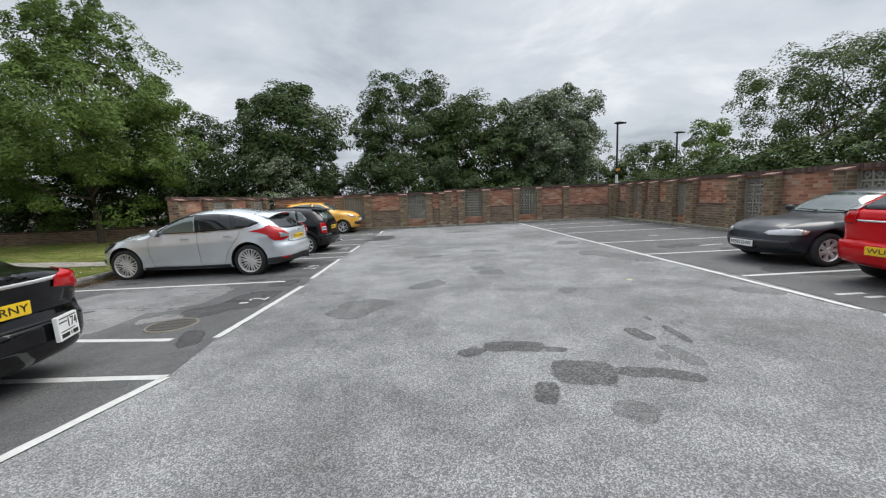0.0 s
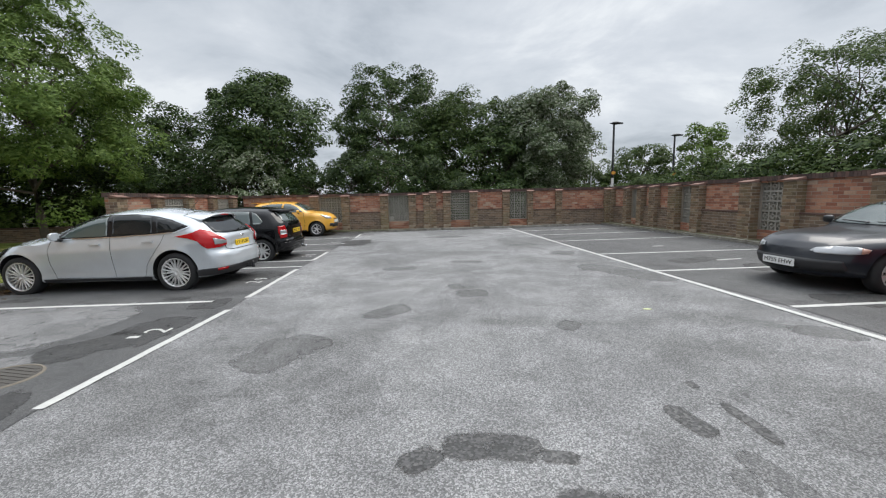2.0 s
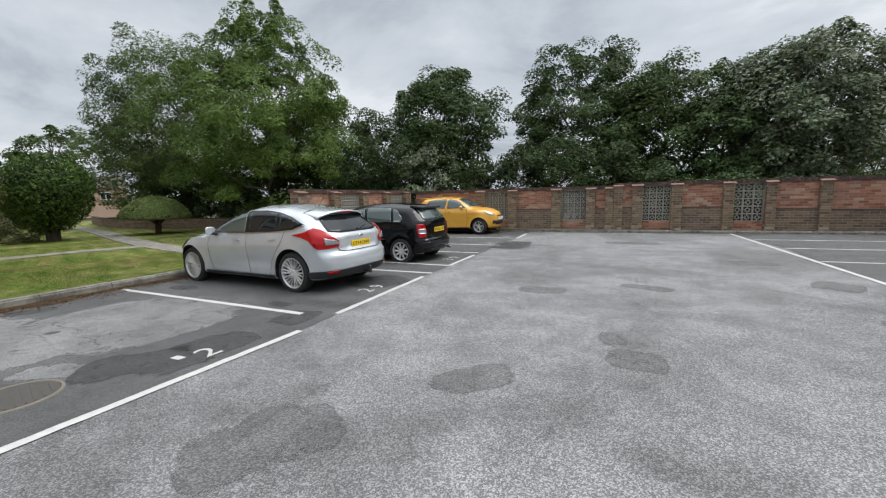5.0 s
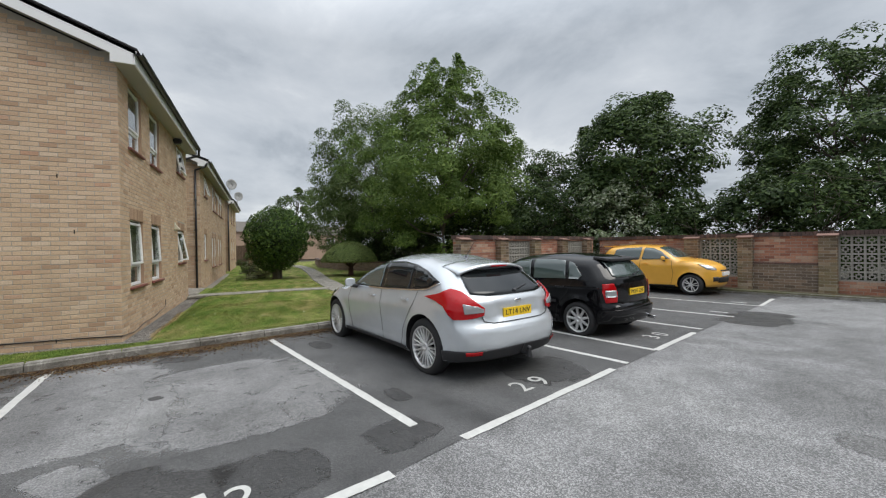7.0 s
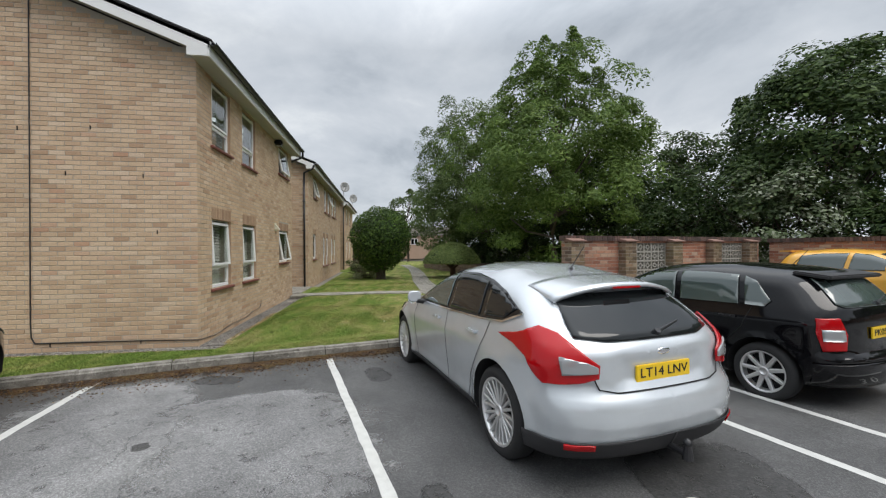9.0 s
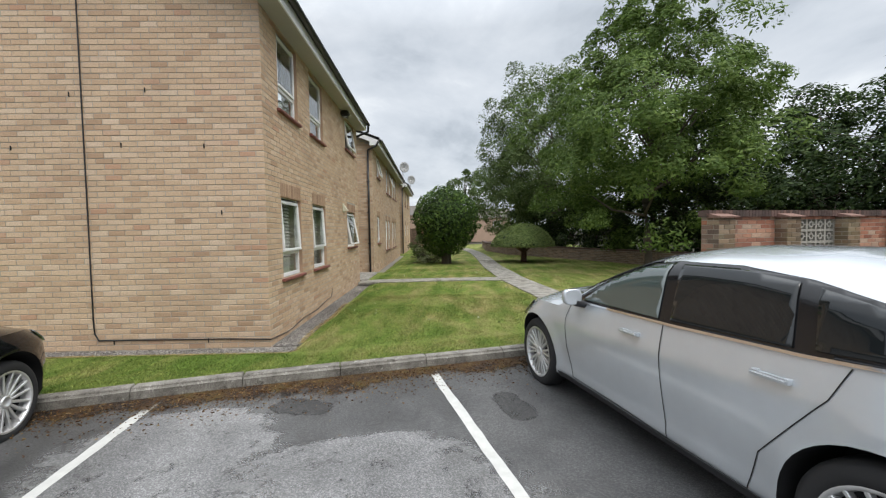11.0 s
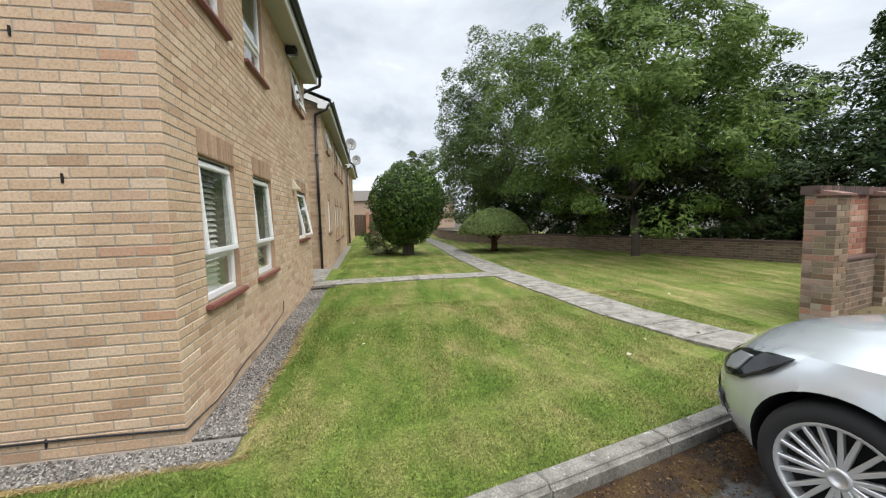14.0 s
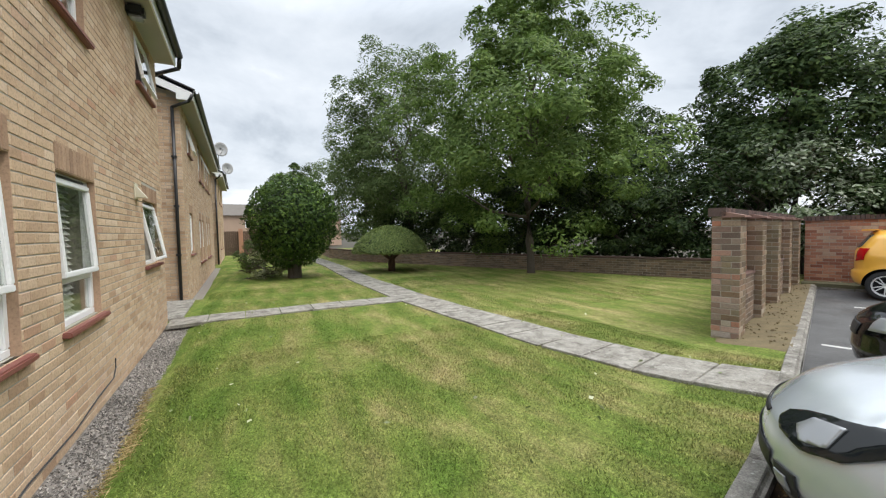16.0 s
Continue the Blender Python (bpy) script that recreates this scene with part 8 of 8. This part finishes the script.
def downpipe(label, pts, r=0.034):
    b = bmesh.new()
    tube(b, pts, r, 12)
    t = thing("downpipe", label, "pipe")
    part("pipe", b, M["black_plastic"], t, smooth=True)
    for k in range(1, 4):
        p = Vector(pts[-1]).lerp(Vector(pts[-2]), k / 4)
        part("bracket", boxes((p.x - 0.055, p.x + 0.055, p.y - 0.055, p.y + 0.05, p.z - 0.02, p.z + 0.02)), M["black_plastic"], t)
    return t


downpipe("black rainwater pipe at the corner of the further block", [(-18.55, 3.13, 4.66), (-18.60, 3.05, 4.52), (-18.84, 2.70, 4.42), (-18.84, 2.70, -0.1)])
downpipe("black swan-neck outlet at the end of the eaves", [(-16.48, 3.12, 4.66), (-16.55, 3.10, 4.50), (-16.72, 2.72, 4.40), (-16.72, 2.60, 4.36)])
downpipe("black rainwater pipe at the end block", [(-31.3, 3.2, 4.6), (-31.35, 3.1, 4.45), (-31.52, 2.95, 4.38), (-31.52, 2.95, -0.1)])


def dish(x, y, z, label):
    t = thing("satellite_dish", label, "satellite dish", Matrix.Translation((x, y, z)) @ pose(0, 0, 0, 0, 0, -65))
    b = bmesh.new()
    rings = []
    for r, d in ((0.001, 0.0), (0.12, 0.012), (0.22, 0.04), (0.30, 0.075)):
        rings.append([b.verts.new((r * math.cos(a), 0.16 - 0.1 + d, r * 1.05 * math.sin(a))) for a in np.linspace(0, 2 * math.pi, 24, endpoint=False)])
    for p, q in zip(rings[:-1], rings[1:]):
        for i in range(24):
            b.faces.new((p[i], p[(i + 1) % 24], q[(i + 1) % 24], q[i]))
    o = part("reflector", b, M["dish_grey"], t, smooth=True)
    sm = o.modifiers.new("thick", "SOLIDIFY"); sm.thickness = 0.006
    b = bmesh.new()
    tube(b, [(0, 0.05, -0.25), (0, 0.32, -0.05), (0, 0.36, 0.0)], 0.012, 6)
    tube(b, [(0, 0.05, 0), (0, -0.12, 0), (0, -0.12, -0.9)], 0.02, 8)
    part("arm", b, M["dish_grey"], t)
    return t


M["dish_grey"] = simple("grey_dish_paint", (0.38, 0.38, 0.38), 0.5, vary=0.1, bumps=0)
dish(-28.5, 3.30, 5.35, "grey satellite dish on the further block")
dish(-33.5, 3.45, 5.25, "grey satellite dish on the end block")

# ---- street furniture beyond the walls ----
M["lamp_black"] = simple("black_lamp_paint", (0.02, 0.021, 0.023), 0.45, vary=0.2, bumps=0.05)
M["amber"] = simple("amber_lens_plain", (0.7, 0.33, 0.04), 0.3, vary=0.1, bumps=0)


def street_lamp(x, y, h, label):
    t = thing("street_lamp", label, "lamp", Matrix.Translation((x, y, -0.4)))
    b = bmesh.new()
    cyl(b, (0, 0, 2.6), (0, 0, h), 0.055, 0.045, 14)
    part("post", b, M["lamp_black"], t, smooth=False)
    b = bmesh.new()
    cyl(b, (0, 0, 0), (0, 0, 2.6), 0.065, 0.065, 14)
    part("base_post", b, M["white_paint"], t, "white lower section")
    b = bmesh.new()
    cyl(b, (0.06, 0, h - 0.02), (0.06, 0, h + 0.05), 0.10, 0.26, 20)
    cyl(b, (0.06, 0, h + 0.05), (0.06, 0, h + 0.11), 0.26, 0.08, 20)
    box(b, 0.0, 0.42, -0.10, 0.10, h - 0.01, h + 0.05, bevel=0.02)
    part("lantern", b, M["lamp_black"], t)
    b = boxes((-0.09, 0.09, -0.16, 0.02, 2.72, 2.98), bevel=0.02)
    part("signal_box", b, M["lamp_black"], t)
    b = bmesh.new()
    cyl(b, (0.0, -0.17, 2.85), (0.0, -0.155, 2.85), 0.08, 0.08, 16)
    cyl(b, (0.10, -0.07, 2.85), (0.115, -0.07, 2.85), 0.08, 0.08, 16)
    part("signal_lens", b, M["amber"], t, "amber round lens")
    return t


street_lamp(3.95, 22.7, 5.22, "black street lamp with white base beyond the wall")
street_lamp(7.9, 26.5, 5.0, "black street lamp with white base beyond the wall")
for x, y, h in ((4.5, 33.8, 5.2), (1.0, 40.0, 4.0), (2.2, 41.5, 3.8)):
    b = bmesh.new()
    cyl(b, (0, 0, 0), (0, 0, h), 0.06, 0.04, 10)
    if h > 5:
        tube(b, [(0, 0, h), (0.35, 0, h + 0.06)], 0.03, 8)
    po = thing("lamp_column", "slim pale grey lamp column in the distance", "lamp column", Matrix.Translation((x, y, -0.4)))
    part("column", b, M["dish_grey"], po)

# ---- end of the garden: fence, gate pier, houses ----
fence = thing("fence", "brown close-boarded fence across the end of the garden", "fence")
for i in range(34):
    bd = part("fence_board", boxes((-41.6, -41.575, 2.6 + i * 0.13, 2.6 + i * 0.13 + 0.122, -0.2, 1.75 + 0.02 * random.random())), M["wood_brown"], fence)
part("fence_rail", boxes((-41.66, -41.6, 2.6, 7.0, 0.4, 0.5)), M["wood_brown"], fence)
part("gate_pier", boxes((-41.5, -41.2, 3.9, 4.2, -0.2, 1.95), bevel=0.02), M["red_brick"], fence, "red brick gate pier")
for (x, y), (w, d), h, lab in (((-66.0, 3.0), (6.0, 9.0), 4.2, "distant terraced house with grey tiled roof"), ((-70.0, 13.0), (6.0, 9.0), 3.8, "distant house with grey tiled roof"), ((-8.5, 47.0), (7.0, 8.0), 2.6, "bungalow with tiled roof behind the far trees")):
    hs = thing("house", lab, "house", Matrix.Translation((x, y, -0.3)))
    part("wall", boxes((-w / 2, w / 2, -d / 2, d / 2, 0, h)), M["house_wall"], hs)
    b = bmesh.new()
    vs = [b.verts.new(c) for c in ((-w / 2 - 0.3, -d / 2 - 0.3, h), (w / 2 + 0.3, -d / 2 - 0.3, h), (w / 2 + 0.3, d / 2 + 0.3, h), (-w / 2 - 0.3, d / 2 + 0.3, h), (0, -d / 2 - 0.3, h + 1.6), (0, d / 2 + 0.3, h + 1.6))]
    for f in ((0, 1, 4), (1, 2, 5, 4), (2, 3, 5), (3, 0, 4, 5), (3, 2, 1, 0)):
        b.faces.new([vs[i] for i in f])
    part("roof", b, M["house_roof"], hs)
    for wy in (-d / 4, d / 4):
        wd = part("window", boxes((w / 2 + 0.0, w / 2 + 0.04, wy - 0.6, wy + 0.6, h - 1.5, h - 0.5)), M["upvc"], hs)
        for k in (-1, 1):
            part("pane", boxes((w / 2 + 0.03, w / 2 + 0.05, wy + k * 0.28 - 0.23, wy + k * 0.28 + 0.23, h - 1.42, h - 0.58)), M["tinted"], wd)

# ---- small things lying about ----
M["pale_leaf"] = simple("pale_fallen_leaf", (0.52, 0.56, 0.30), 0.6, vary=0.25, scale=25, bumps=0.1)
for x, y, s, r in ((1.29, 6.22, 0.05, -12), (-3.2, 17.6, 0.05, 50)):
    b = bmesh.new()
    bmesh.ops.create_grid(b, x_segments=4, y_segments=3, size=s)
    for v in b.verts:
        v.co.y *= 0.34 * (1.15 - (v.co.x / s) ** 2 * 0.85)
        v.co.z = 0.006 + 0.012 * noise.noise((v.co.x * 20, v.co.y * 20, s * 90))
    bmesh.ops.solidify(b, geom=b.faces[:], thickness=0.002)
    tagged(part("fallen_leaf", b, M["pale_leaf"], None), "pale yellow-green fallen leaf on the tarmac", "leaf").matrix_basis = pose(x, y, G(x) + 0.004, 0, 0, r)
rngl = np.random.default_rng(12)
cen = np.stack([rngl.uniform(-20, -9.5, 90), rngl.uniform(3.3, 10, 90), np.zeros(90)], 1)
cen[:, 2] = [lawn_z(a, b) + 0.03 for a, b in cen[:, :2]]
keep = np.array([a < kerb_x(b) - 0.3 for a, b in cen[:, :2]])
tagged(part("fallen_leaves", quad_mesh("fallen_leaves", leaf_quads(rngl, cen[keep], 0.05, 0.01, 0.2, 0.7), M["variegated"]), None, None), "a few pale fallen leaves on the lawn", "leaves", kind="stuff")

# weep slots in the gable brickwork
for y_, z_ in ((0.85, 2.62), (1.95, 2.60), (2.15, 1.70), (1.2, 3.35), (0.2, 3.3), (-0.6, 2.6), (0.62, -0.06), (1.9, -0.06), (-1.4, 3.4), (-2.2, 2.6)):
    tagged(part("weep_slot", boxes((-9.838, -9.826, y_ - 0.006, y_ + 0.006, z_, z_ + 0.062)), M["gap"], None), "dark open weep slot between two bricks", "weep slot", "weep slots")
